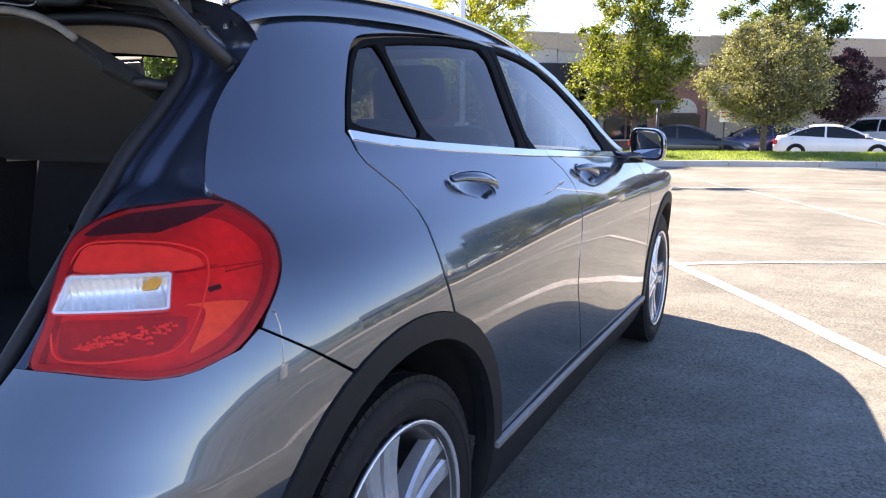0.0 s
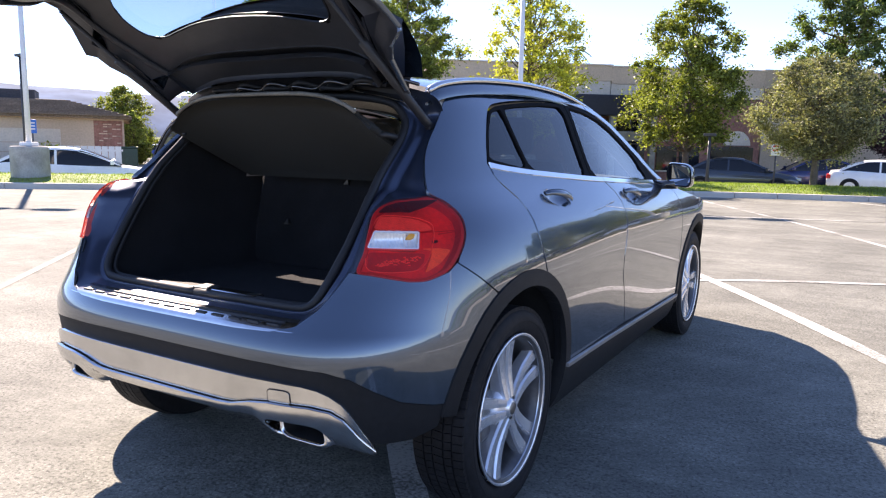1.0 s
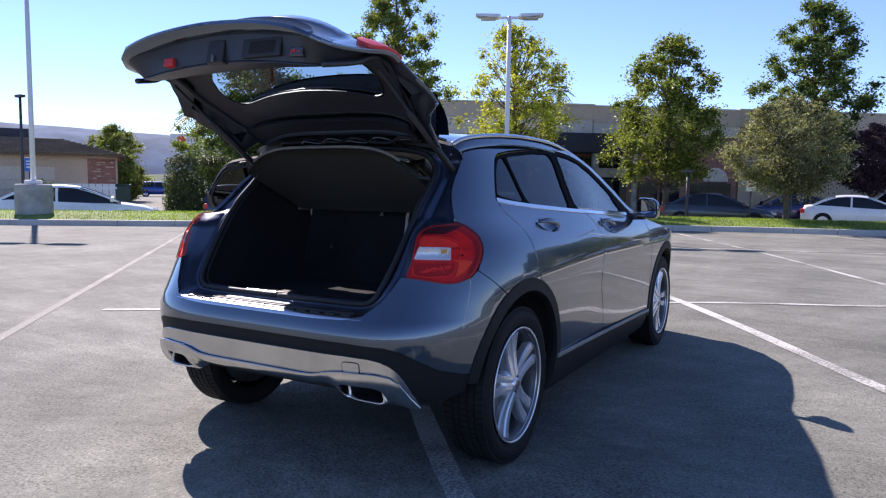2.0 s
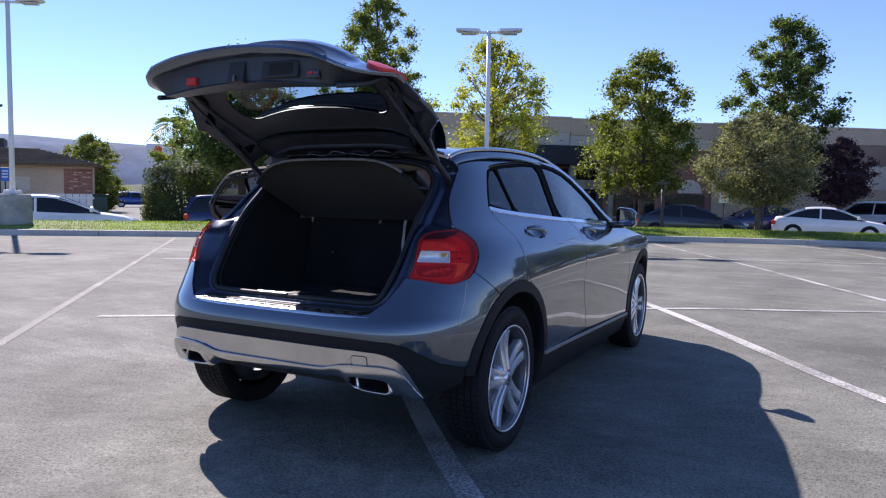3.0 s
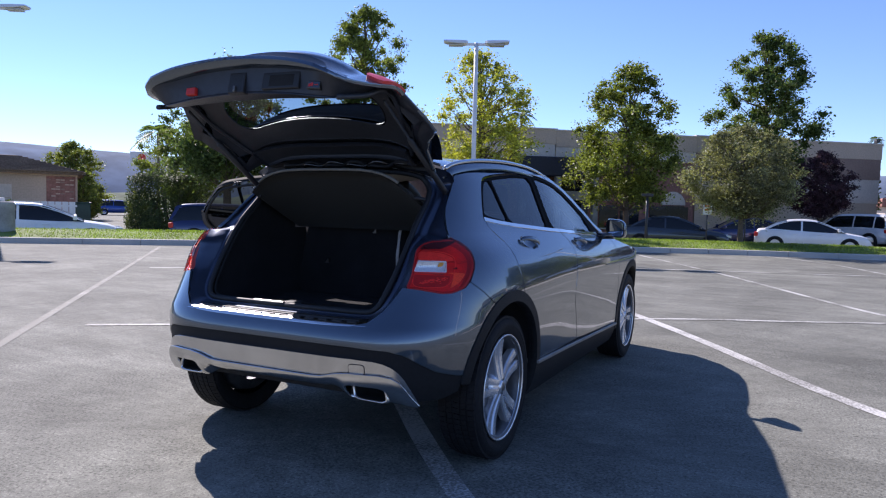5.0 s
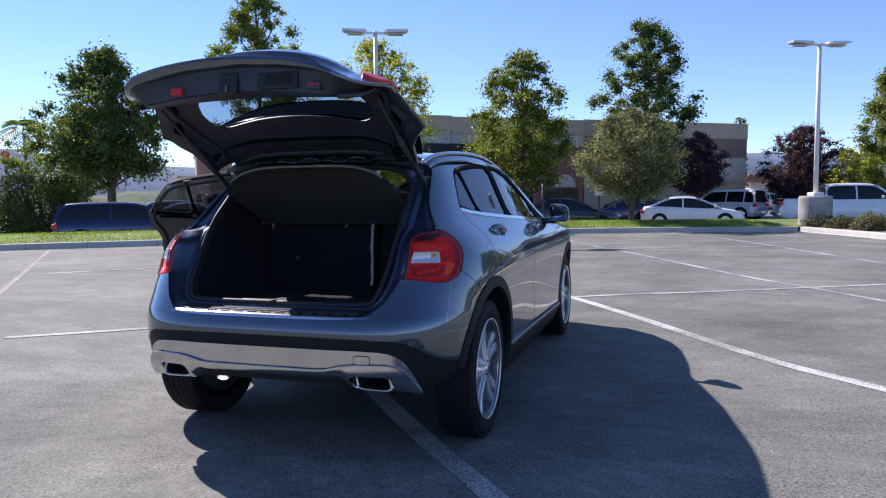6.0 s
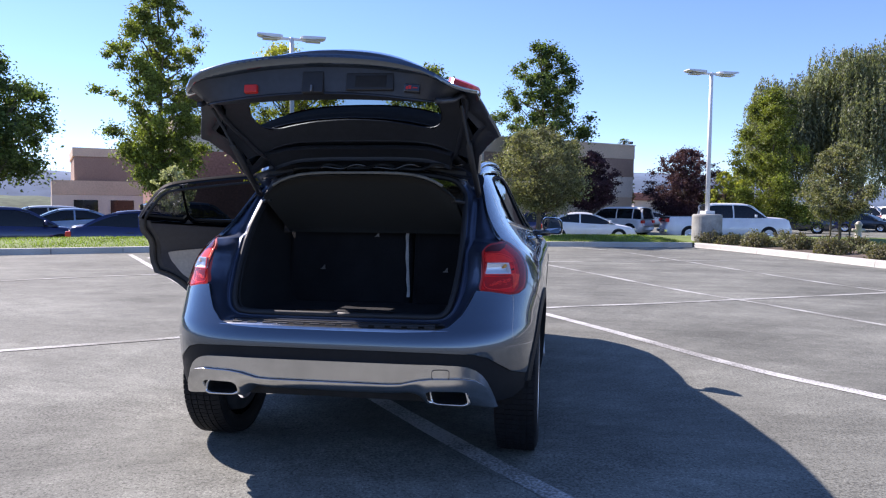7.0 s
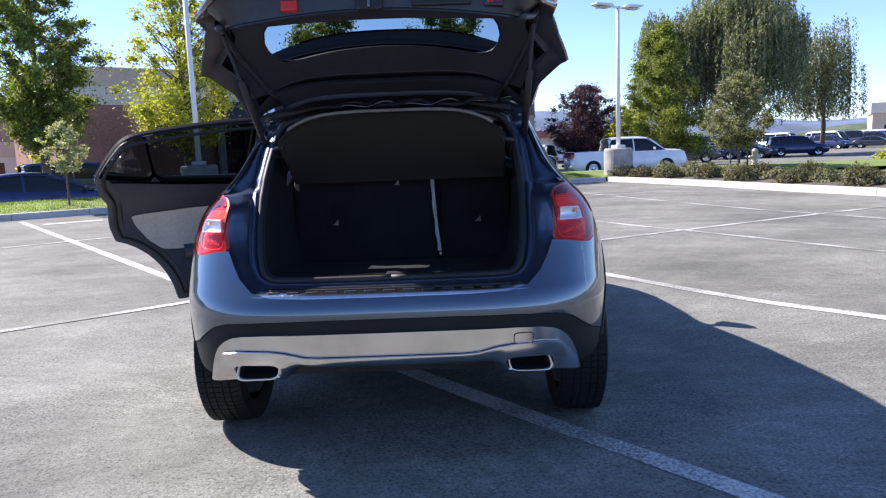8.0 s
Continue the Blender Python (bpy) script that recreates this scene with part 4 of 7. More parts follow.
def make_lamp(left):
    lamp = new("tail_lamp")
    lamp.parent = car
    lamp["label"] = "red tail lamp with a clear band"
    outline = smooth_loop(LAMP, 8)
    clear = rounded(CLEAR, 2, .07)
    block = rounded([X(.632, 1.0), X(.67, 1.0), X(.71, .993), X(.742, .975), X(.757, .945), X(.764, .905), X(.763, .868), X(.752, .849), X(.69, .846), X(.640, .853), X(.630, .90), X(.630, .955)], 2, .2)
    skin_panel("lens", outline, LENS_RED, lamp, lift=.005, thick=.004, holes=[clear], left=left, step=.025, edge=.012, label="glossy red lens").visible_shadow = False
    skin_panel("clear_lens", clear, LENS_CLEAR, lamp, lift=.005, thick=.004, left=left, step=.025, edge=.015).visible_shadow = False
    skin_panel("lamp_rim", shrink(outline, -.003), LAMP_DEEP, lamp, lift=-.006, thick=.05, holes=[shrink(outline, .007)], left=left, step=.03, edge=.012)
    mid = Y(-.35, .94)
    def bowl(s, z):
        d = ((s - mid[0]) / .16) ** 2 + ((z - mid[1]) / .12) ** 2
        return -.012 - .016 * max(0.0, 1 - d)
    skin_panel("reflector", shrink(outline, .004), LAMP_RED, lamp, lift=-.012, thick=.004, left=left, step=.014, edge=.012, bend=bowl, label="red outer reflector bowl")
    # the inner block: hatched upper field, clear band and faceted lower field
    upper = rounded([X(.636, .960), X(.636, .996), X(.67, .996), X(.708, .989), X(.738, .972), X(.750, .956)], 2, .15)
    skin_panel("upper_reflector", upper, LAMP_BRIGHT, lamp, lift=-.008, thick=.004, left=left, step=.006, edge=.008, bend=lambda s, z: .0012 * math.sin(s * 900) * math.sin(z * 900), label="finely hatched red upper reflector")
    lower = rounded([X(.641, .855), X(.637, .902), X(.69, .900), X(.758, .897), X(.760, .870), X(.750, .852), X(.69, .849)], 2, .12)
    skin_panel("lower_reflector", lower, LAMP_DEEP, lamp, lift=-.020, thick=.004, left=left, step=.016, label="dark red lower reflector")
    rng = random.Random(6)
    verts, faces = [], []
    for n in range(70):
        # bright facets, thickest along a slanting row
        u = rng.random()
        s0, z0 = X(.668 + .080 * u + rng.gauss(0, .004), .862 + .010 * rng.random() + .021 * u ** .7 * rng.random() ** .4)
        c, nrm = Vector(skin(s0, z0)), skin_normal(s0, z0)
        a = Vector((0, 0, 1)).cross(nrm).normalized()
        b = nrm.cross(a)
        w, h = rng.uniform(.0022, .0055), rng.uniform(.0012, .0030)
        n0 = len(verts)
        for du, dw, out in ((-1, -.6, 0), (1, -1, .0), (.7, 1, .001), (-.9, .7, .001), (0, 0, .0035)):
            p = c + a * du * w + b * dw * h + nrm * (out - .015)
            verts.append(Vector((-p.x if left else p.x, p.y, p.z)))
        q = [(0, 1, 4), (1, 2, 4), (2, 3, 4), (3, 0, 4)]
        faces += [tuple(n0 + k for k in (t[::-1] if left else t)) for t in q]
    mesh_ob("light_grid", verts, faces, LAMP_BRIGHT, lamp, "bright red facets of the lower reflector", smooth=False)
    v = [Vector(skin(*p)) + skin_normal(*p) * (bowl(*p) - .010) for p in (X(.766, .956), X(.79, .960), Y(-.38, .963), Y(-.32, .968))]
    v, f = tube([Vector((-p.x if left else p.x, p.y, p.z)) for p in curve_pts(v, 4)], .0012, 6)
    mesh_ob("reflector_rib", v, f, LAMP_DEEP, lamp)
    # sunlight low in the bowl, painted as an orange patch
    glow = [X(.768, .846), Y(-.400, .846), Y(-.352, .866), Y(-.315, .892), Y(-.300, .905), Y(-.345, .912), Y(-.395, .913), X(.772, .905)]
    skin_panel("orange_reflector", rounded(glow, 2, .18), ORANGE_RED, lamp, lift=-.004, thick=.003, left=left, step=.012, bend=bowl, label="orange-red patch for sun on the lower reflector")
    tab = [Y(-.352, .926), Y(-.334, .929), Y(-.334, .936), Y(-.352, .933)]
    skin_panel("reflector_tab", tab, LAMP_DARK, lamp, lift=-.001, thick=.004, left=left, step=.02, bend=bowl)
    # the dark reflection on the lamp's top is painted as a patch
    top = rounded([X(.629, 1.006), X(.636, 1.022), X(.652, 1.031), X(.68, 1.035), X(.712, 1.036), X(.706, 1.018), X(.690, 1.006), X(.672, 1.008)], 1, .08)
    skin_panel("dark_cap", top, LAMP_DARK, lamp, lift=-.003, thick=.004, left=left, step=.03)
    skin_panel("clear_frame", shrink(clear, -.002), LAMP_WHITE, lamp, lift=.002, thick=.03, holes=[shrink(clear, .003)], left=left, step=.02, edge=.008, label="white frame")
    skin_panel("clear_bowl", shrink(clear, -.002), LAMP_WHITE, lamp, lift=-.017, thick=.004, left=left, step=.0022, edge=.006, bend=lambda s, z: .0030 * math.sin(s * 620) + .012 * ((z - .93) / .024) ** 2, label="ribbed bright reflector")
    amber = [X(.710, .934), X(.725, .934), X(.724, .948), X(.712, .948)]
    skin_panel("amber_bulb", rounded(amber, 2, .2), AMBER, lamp, lift=-.004, thick=.01, left=left, step=.01, edge=.01)
    line = curve_pts([Vector(skin(*p)) + skin_normal(*p) * -.009 for p in block + block[:1]], 2)
    v, f = tube([Vector((-p.x if left else p.x, p.y, p.z)) for p in line], .0016, 6)
    mesh_ob("bezel", v, f, LAMP_BRIGHT, lamp)


for left in (False, True):
    make_lamp(left)

# ---- tailgate opening: painted jamb, seal, sill plate ----
OUTER = SILL_LIP[:-1] + [X(.618, .85), X(.627, .90), X(.625, .95), X(.620, 1.0), X(.645, 1.037), Y(-.36, 1.043), Y(-.266, 1.046), Y(-.240, 1.085), Y(-.208, 1.122), Y(-.170, 1.168), Y(-.122, 1.213), Y(-.069, 1.256), Y(-.018, 1.299), Y(.012, 1.335)]
outer = [Vector(skin(s, z)) - skin_normal(s, z) * .006 for s, z in OUTER[:-1]] + [Vector((.575, -.085, 1.350)), Vector((.45, -.135, 1.384)), Vector((.3, -.165, 1.402)), Vector((.15, -.185, 1.41)), Vector((0, -.19, 1.413))]
inner = [Vector(p) for p in [(0, -.545, .722), (.28, -.543, .722), (.40, -.54, .723), (.45, -.535, .728), (.478, -.525, .75), (.492, -.505, .785), (.502, -.47, .835), (.509, -.43, .89), (.513, -.39, .945), (.515, -.35, 1.0), (.515, -.328, 1.03),
                             (.515, -.312, 1.048), (.514, -.296, 1.067), (.513, -.268, 1.10), (.511, -.225, 1.14), (.508, -.18, 1.18), (.504, -.14, 1.22), (.496, -.11, 1.258), (.476, -.102, 1.295), (.44, -.105, 1.325), (.36, -.11, 1.342), (.25, -.115, 1.352), (.12, -.118, 1.357), (0, -.12, 1.358)]]


def whole(line):
    return line + [Vector((-p.x, p.y, p.z)) for p in line[1:-1][::-1]]


fine_out, fine_in = whole(curve_pts(outer, 5)), whole(curve_pts(inner, 5))
rows = []
# flat by the skin, then a gutter and a ridge that keep their distance from the seal
for d, push in ((-.0, .0), (-.05, .009), (-.45, .011), (.062, .012), (.056, .022), (.050, .024), (.044, .018), (.037, .006), (.029, .002), (.020, .006), (.011, .007), (.005, .0), (0, -.006)):
    ring = []
    for n, (a, b) in enumerate(zip(fine_out, fine_in)):
        span = (a - b).length
        edge = min(.062, .7 * span)
        if d < 0 or (d == 0 and push == 0):
            t = -d * (1 - edge / span)
        else:
            t = 1 - d * (edge / .062) / span
        ring.append(a.lerp(b, t) + Vector((0, push, 0)))
    rows.append(ring)
v, f = loft(rows, True)
top = [q for q in f if min(v[i].z for i in q) > 1.335 and max(abs(v[i].x) for i in q) < .5]
mesh_ob("tailgate_jamb", v, [q for q in f if q not in top], PAINT_INNER, car, "painted tailgate opening")
mesh_ob("jamb_top", v, top, TRIM_BLACK, car, "black upper edge of the tailgate opening")
loop = whole(inner)
v, f = tube([p + Vector((0, -.012, 0)) for p in fine_in + fine_in[:1]], .013, 8)
seal = mesh_ob("rubber_seal", v, f, RUBBER, car)
v, f = tube([p * .985 + Vector((0, .004, .015)) for p in fine_in + fine_in[:1]], .007, 6)
mesh_ob("seal_lip", v, f, RUBBER, seal)
for k in (1, -1):
    c = Vector((k * .585, -.235, 1.055))
    v, f = spin([(0, .006), (.012, .006), (.016, .003), (.016, -.004)], 20)
    mesh_ob("jamb_plug", [Vector((p[1], -p[0] * 1.0, p[2])) + c for p in v], f, TRIM_BLACK, car)
# bright plate on the loading edge
rows = []
for i in range(25):
    x = -.50 + 1.0 * i / 24
    a = Vector(skin(*X(x, .679)))
    rows.append([Vector((x, a.y + d, .680 + h)) for d, h in ((.002, -.006), (.004, .006), (.012, .011), (.05, .019), (.072, .025), (.074, .020))])
v, f = loft(rows)
plate = mesh_ob("loading_edge_plate", v, f, POLISHED, car, "bright steel loading edge plate")
for i in range(13):
    x = -.42 + .07 * i
    y = Vector(skin(*X(x, .679))).y
    boxed("grip_block", (x - .022, x + .022, y + .024, y + .036, .690, .6985), TRIM_BLACK, plate, bevel=.002)
for d, h in ((.050, .0195),):
    line = []
    for i in range(25):
        x = -.44 + .88 * i / 24
        line.append((x, Vector(skin(*X(x, .679))).y + d, .680 + h))
    v, f = tube(line, .0042, 6)
    mesh_ob("grip_strip", v, f, TRIM_BLACK, plate, "black rubber strip")
# ---- cargo room ----
rows = []
for k, (dy, grow) in enumerate(((0, 0), (.06, .015), (.25, .03), (.55, .02), (.78, .0))):
    ring = []
    for p in loop:
        q = Vector(((abs(p.x) + grow * (1 if abs(p.x) > .3 else 0)) * (1 if p.x >= 0 else -1), p.y + dy * (1 - .35 * max(0, (p.z - .9) / .45)), p.z))
        if p.z < .76:
            q.z = p.z - (.045 if k else 0)
        ring.append(q)
    rows.append(ring)
v, f = loft(rows, True)
keep = []
n = len(loop)
for q in f:
    c = sum((v[i] for i in q), Vector()) / 4
    if c.z < 1.04 or (c.y < .12 and abs(c.x) > .42 and c.z < 1.30):
        keep.append(q)
mesh_ob("cargo_lining", v, keep, CARPET, car, "black carpeted load bay")
boxed("cargo_floor", (-.50, .50, -.52, .30, .655, .678), CARPET, car, bevel=.006)
boxed("latch_plate", (-.20, .24, -.548, -.50, .714, .734), SATIN, car, bevel=.006, label="bright latch cover")
boxed("latch_mouth", (-.02, .05, -.556, -.498, .722, .738), TRIM_BLACK, car, bevel=.003)
# seat backs, seen from behind, with anchors and a belt
for x0, x1 in ((-.52, .17), (.18, .52)):
    bm = bmesh.new()
    tilt = Matrix.Translation((0, .16, .66)) @ Matrix.Rotation(radians(-12), 4, "X")
    add_box(bm, x0, x1, 0, .13, 0, .46, bevel=.03, m=tilt)
    part("seat_back", bm, CARPET, car)
for x in (-.36, .0, .36):
    rows = []
    for i in range(9):
        e = -math.pi / 2 + math.pi * i / 8
        rr = max(.02, math.cos(e) ** .5)
        rows.append([Vector((x + .125 * rr * math.copysign(abs(math.cos(a)) ** .7, math.cos(a)), .36 + .055 * rr * math.copysign(abs(math.sin(a)) ** .7, math.sin(a)), 1.19 + .095 * math.sin(e))) for a in [2 * math.pi * n / 18 for n in range(18)]])
    v, f = loft(rows, True)
    mesh_ob("headrest", v, f, GREY_CLOTH, car, "rounded grey headrest")
for x, z in ((-.315, .862), (-.022, 1.04), (.36, .858)):
    y = .16 + (z - .66) * .2126 - .012
    bm = bmesh.new()
    m = Matrix.Translation((x, y, z))
    add_box(bm, -.014, .014, -.006, .006, -.010, -.005, bevel=.002, m=m)
    add_box(bm, -.0025, .0025, -.008, .004, -.004, .022, m=m @ Matrix.Translation((-.003, 0, -.004)) @ Matrix.Rotation(radians(38), 4, "Y"))
    add_box(bm, -.003, .003, -.008, .004, -.004, .012, m=m @ Matrix.Translation((.008, 0, -.004)))
    part("anchor", bm, STEEL, car, "small metal anchor bracket")
pts = [(.150, .225, 1.055), (.151, .205, 1.0), (.156, .186, .92), (.162, .170, .84), (.168, .155, .78), (.174, .13, .722)]
line = curve_pts(pts, 5)
rows = [[p + Vector((-.008 - .002 * math.sin(i * .8), -.012, 0)), p + Vector((.0, -.016, 0)), p + Vector((.008, -.012, .0))] for i, p in enumerate(line)]
v, f = loft(rows)
mesh_ob("seat_belt", v, f, WEBBING, car, "pale grey belt webbing")
# rear bench and front seats, seen through the side windows
boxed("rear_seat", (-.62, .62, .38, .95, .36, .66), LEATHER, car, bevel=.06)
for x in (-.36, .36):
    bm = bmesh.new()
    tilt = Matrix.Translation((x, 1.10, .55)) @ Matrix.Rotation(radians(14), 4, "X")
    add_box(bm, -.25, .25, -.06, .08, 0, .60, bevel=.05, m=tilt)
    add_box(bm, -.12, .12, -.05, .05, .63, .80, bevel=.04, m=tilt)
    add_box(bm, -.25, .25, -.0, .55, -.1, .05, bevel=.05, m=Matrix.Translation((x, 1.12, .55)))
    part("front_seat", bm, LEATHER, car)
boxed("dashboard", (-.72, .72, 1.80, 2.10, .72, .98), LEATHER, car, bevel=.06)
v, f = tube([Vector((-.36 + .18 * math.cos(a), 1.70 - .05 * math.sin(a), .93 + .18 * math.sin(a))) for a in [2 * math.pi * i / 24 for i in range(25)]], .014, 8)
mesh_ob("steering_wheel", v, f, LEATHER, car)
bm = bmesh.new()
add_box(bm, .515, .56, -.02, .30, 1.215, 1.34, bevel=.015)
part("pillar_lining", bm, BEIGE, car, "pale pillar lining")
# ---- parcel shelf, hung up by its rear edge ----
rows = []
for j in range(9):
    t = j / 8
    y, z = -.268 + .42 * t, 1.340 - .285 * t
    w = .462 + .025 * t
    top = [Vector((w * u, y - .02 * (1 - u * u) * (1 - t), z - .105 * abs(u) ** 4.6 * (1 - t))) for u in [math.sin(math.pi / 2 * (-1 + 2 * i / 20)) for i in range(21)]]
    rows.append(top)
up = [[p + Vector((0, .006, .022 if 0 < j < 8 else .012)) for p in r] for j, r in enumerate(rows)]
ring = [rows[j] + up[j][::-1] for j in range(9)]
v, f = loft(ring, True)
f += [tuple(range(42)), tuple(range(8 * 42, 9 * 42))[::-1]]
mesh_ob("parcel_shelf", v, f, SHELF_TOP, car, "dark felt parcel shelf tilted up")
# the sunlit edge line is drawn as a pale tube
v, f = tube([p + Vector((0, -.002, .012)) for p in rows[0][3:18]], .007, 6)
mesh_ob("shelf_rim", v, f, SHELF_RIM_LIT, car, "edge of the parcel shelf, coloured pale as if sunlit")
for k in (1, -1):
    v, f = tube([(k * .45, -.215, 1.222), (k * .475, -.195, 1.222), (k * .50, -.17, 1.215)], .010, 8)
    mesh_ob("shelf_pivot", v, f, TRIM_BLACK, car)

# ---- tailgate, built shut and turned up round its hinge ----
HINGE = Vector((0, -.10, 1.395))
GATE_OPEN = 74.0
gate = new("tailgate")
gate.parent = car
gate["label"] = "raised tailgate with a black lining"
GATE_TURN = Matrix.Translation(HINGE) @ Matrix.Rotation(radians(-GATE_OPEN), 4, "X") @ Matrix.Translation(-HINGE)
gate.matrix_local = GATE_TURN
GATE_EDGE = [X(0, .688), X(.3, .689), X(.43, .694), X(.49, .712), X(.54, .755), X(.575, .81), X(.606, .86), X(.618, .905), X(.617, .95), X(.616, 1.0), X(.64, 1.04), Y(-.285, 1.07), Y(-.268, 1.097), Y(-.24, 1.13), Y(-.203, 1.177), Y(-.154, 1.217), Y(-.10, 1.257), Y(-.075, 1.29)]
GATE_WIN = [X(0, 1.045), X(.3, 1.047), X(.42, 1.055), X(.475, 1.075), X(.49, 1.11), X(.47, 1.22), X(.45, 1.315), X(.42, 1.338), X(.2, 1.345), X(0, 1.347)]
edge, win = mirrored(GATE_EDGE), mirrored(GATE_WIN)
top_mid = [(s, 1.36) for s in (X(.45, 1.36)[0], X(.25, 1.36)[0], S_MID, X(-.25, 1.36)[0], X(-.45, 1.36)[0])]
outline = edge + top_mid
win_loop = mirrored([w for w in GATE_WIN])
win_poly = win_loop
half_lo, half_hi = GATE_WIN[:5], GATE_WIN[5:]
win_poly = mirrored(half_lo) + mirrored(half_hi[::-1])[::-1]


def gate_bulge(s, z):
    """The bulge below the window, the hollow for the plate and the blades at the sides."""
    x = abs(skin(s, z)[0])
    k = max(0.0, 1 - (x / .46) ** 2.4)
    ear = min(1.0, max(0.0, (x - .56) / .07))
    return k * (.108 * math.exp(-((z - .93) / .075) ** 2)) + .05 * ear * math.exp(-((z - 1.085) / .04) ** 2) + corner_dip(x, z)


def corner_dip(x, z):
    """The lower corners sweep forward."""
    t = min(1.0, x / .57)
    return -.068 * t ** 1.8 * math.exp(-((z - .70) / .14) ** 2)


skin_panel("gate_skin", outline, PAINT, gate, thick=.014, holes=[win_poly], step=.05, bend=gate_bulge)
glass = skin_panel("gate_glass", shrink(win_poly, -.02), GLASS_GATE, gate, lift=-.006, thick=.002, label="tinted rear window")
border = mirrored([X(0, 1.181), X(.15, 1.187), X(.30, 1.201), X(.40, 1.208), X(.455, 1.195)]) + mirrored([X(0, 1.352), X(.20, 1.350), X(.42, 1.342), X(.455, 1.320), X(.478, 1.24)])[::-1]
skin_panel("glass_border", border, GLOSS_BLACK, gate, lift=-.010, thick=.002, step=.03, label="glossy black border of the rear window")
lining_edge = shrink(outline, .080)
LINING_LO = [X(0, 1.035), X(.25, 1.040), X(.36, 1.052), X(.415, 1.078), X(.438, 1.112)]
LINING_HI = [X(.434, 1.150), X(.408, 1.184), X(.35, 1.203), X(.27, 1.198), X(.15, 1.185), X(0, 1.178)]
lining_win = smooth_loop(mirrored(LINING_LO) + mirrored(LINING_HI[::-1])[::-1], 3)


def lining_bend(s, z):
    x = abs(skin(s, z)[0])
    b = min(1.0, max(0.0, (1.04 - z) / .20))
    return corner_dip(x, z) - .026 - .085 * max(0.0, 1 - (x / .60) ** 6) * b * b * (3 - 2 * b)


skin_panel("gate_lining", lining_edge, GATE_BLACK, gate, thick=.006, holes=[lining_win], step=.035, edge=.02, bend=lining_bend, label="black plastic inner lining")
# the rim between skin and lining
ring0 = divided(outline, .03)
ring1 = divided(shrink(outline, .066), .012)
ring2 = divided(lining_edge, .012)
at_skin = lambda p, d: Vector(skin(*p)) + skin_normal(*p) * (gate_bulge(*p) + d)
o3 = [at_skin(p, -.004) for p in ring0]
flange = [at_skin(p, -.018) for p in ring1]
def lip_taper(p):
    """The lip narrows towards the lower corners."""
    q = Vector(skin(*p))
    return .72 * math.exp(-((abs(q.x) - .525) ** 2 + (q.z - .742) ** 2) / .11 ** 2)


wall_in = [Vector(skin(*p)) + skin_normal(*p) * (lining_bend(*p) + .002) for p in ring2]
near = [min(range(len(ring1)), key=lambda i: (Vector(skin(*ring1[i])) - Vector(skin(*p))).length) for p in ring0]
near2 = [min(range(len(ring2)), key=lambda i: (Vector(skin(*ring2[i])) - Vector(skin(*ring1[n]))).length) for n in near]
lip = [flange[n].lerp(at_skin(p, -.016), lip_taper(p)) for n, p in zip(near, ring0)]
v, f = loft([o3, [at_skin(p, -.016) for p in ring0], lip], True)
rim = mesh_ob("gate_rim", v, f, PAINT, gate, "painted rim of the tailgate, black at its sides")
rim.data.materials.append(GATE_BLACK)
for q in rim.data.polygons:
    q.material_index = 1 if q.center.z > .84 else 0
bm = bmesh.new()
bm.from_mesh(rim.data)
bmesh.ops.remove_doubles(bm, verts=bm.verts, dist=.0002)
bm.to_mesh(rim.data)
bm.free()
v, f = loft([lip, [wall_in[n] for n in near2]], True)
mesh_ob("lining_wall", v, f, GATE_BLACK, gate)
# window reveal of the lining
w3 = [Vector(skin(s, z)) - skin_normal(s, z) * .008 for s, z in divided(shrink(win_poly, -.004), .03)]
l3 = divided(lining_win, .03)
cands = [Vector(skin(s, z)) + skin_normal(s, z) * (lining_bend(s, z) - .001) for s, z in l3]
inr = [min(cands, key=lambda c: (c - p).length) for p in w3]
v, f = loft([w3, inr], True)
mesh_ob("window_reveal", v, f, FRAME_BLACK, gate)
# roof spoiler over the window
rows = []
for y, z, w in ((-.115, 1.425, .565), (-.20, 1.438, .56), (-.29, 1.430, .555), (-.382, 1.408, .54), (-.395, 1.398, .54), (-.382, 1.388, .54), (-.28, 1.385, .54), (-.13, 1.378, .53)):
    rows.append([Vector((w * u, y + .10 * abs(u) ** 2.6 * min(1, max(0, (-.15 - y) / .2)), z - .055 * abs(u) ** 2.6)) for u in [-1 + 2 * i / 24 for i in range(25)]])
v, f = loft(rows[:5])
mesh_ob("roof_spoiler", v, f, PAINT, gate, "body-coloured roof spoiler")
v, f = loft([[p + Vector((0, 0, -.001)) for p in r] for r in rows[4:]])
mesh_ob("spoiler_underside", v, f, GATE_BLACK, gate, "black spoiler underside")
v, f = loft([[p + Vector((0, -.002, -.004)) for p in rows[3][4:21]], [p + Vector((0, -.004, -.012)) for p in rows[4][4:21]]])
mesh_ob("high_brake_lamp", v, f, LAMP_DARK, gate)
# lamp halves on the gate
for k in (1, -1):
    lens = [X(k * .598, .862), X(k * .612, .905), X(k * .612, .95), X(k * .61, 1.0), X(k * .60, 1.018), X(k * .54, 1.0), X(k * .50, .985), X(k * .49, .955), X(k * .51, .90), X(k * .53, .87)]
    skin_panel("gate_lamp", rounded(lens, 1, .2), RED_PLASTIC, gate, lift=.012, thick=.03, step=.03, label="red lamp half on the tailgate", bend=gate_bulge)
bar = mirrored([X(0, .996), X(.40, .990)])
skin_panel("gate_handle_bar", [(s, z + .016) for s, z in bar] + bar[::-1], GLOSS_BLACK, gate, lift=.010, thick=.02, bend=gate_bulge, label="glossy dark handle bar")
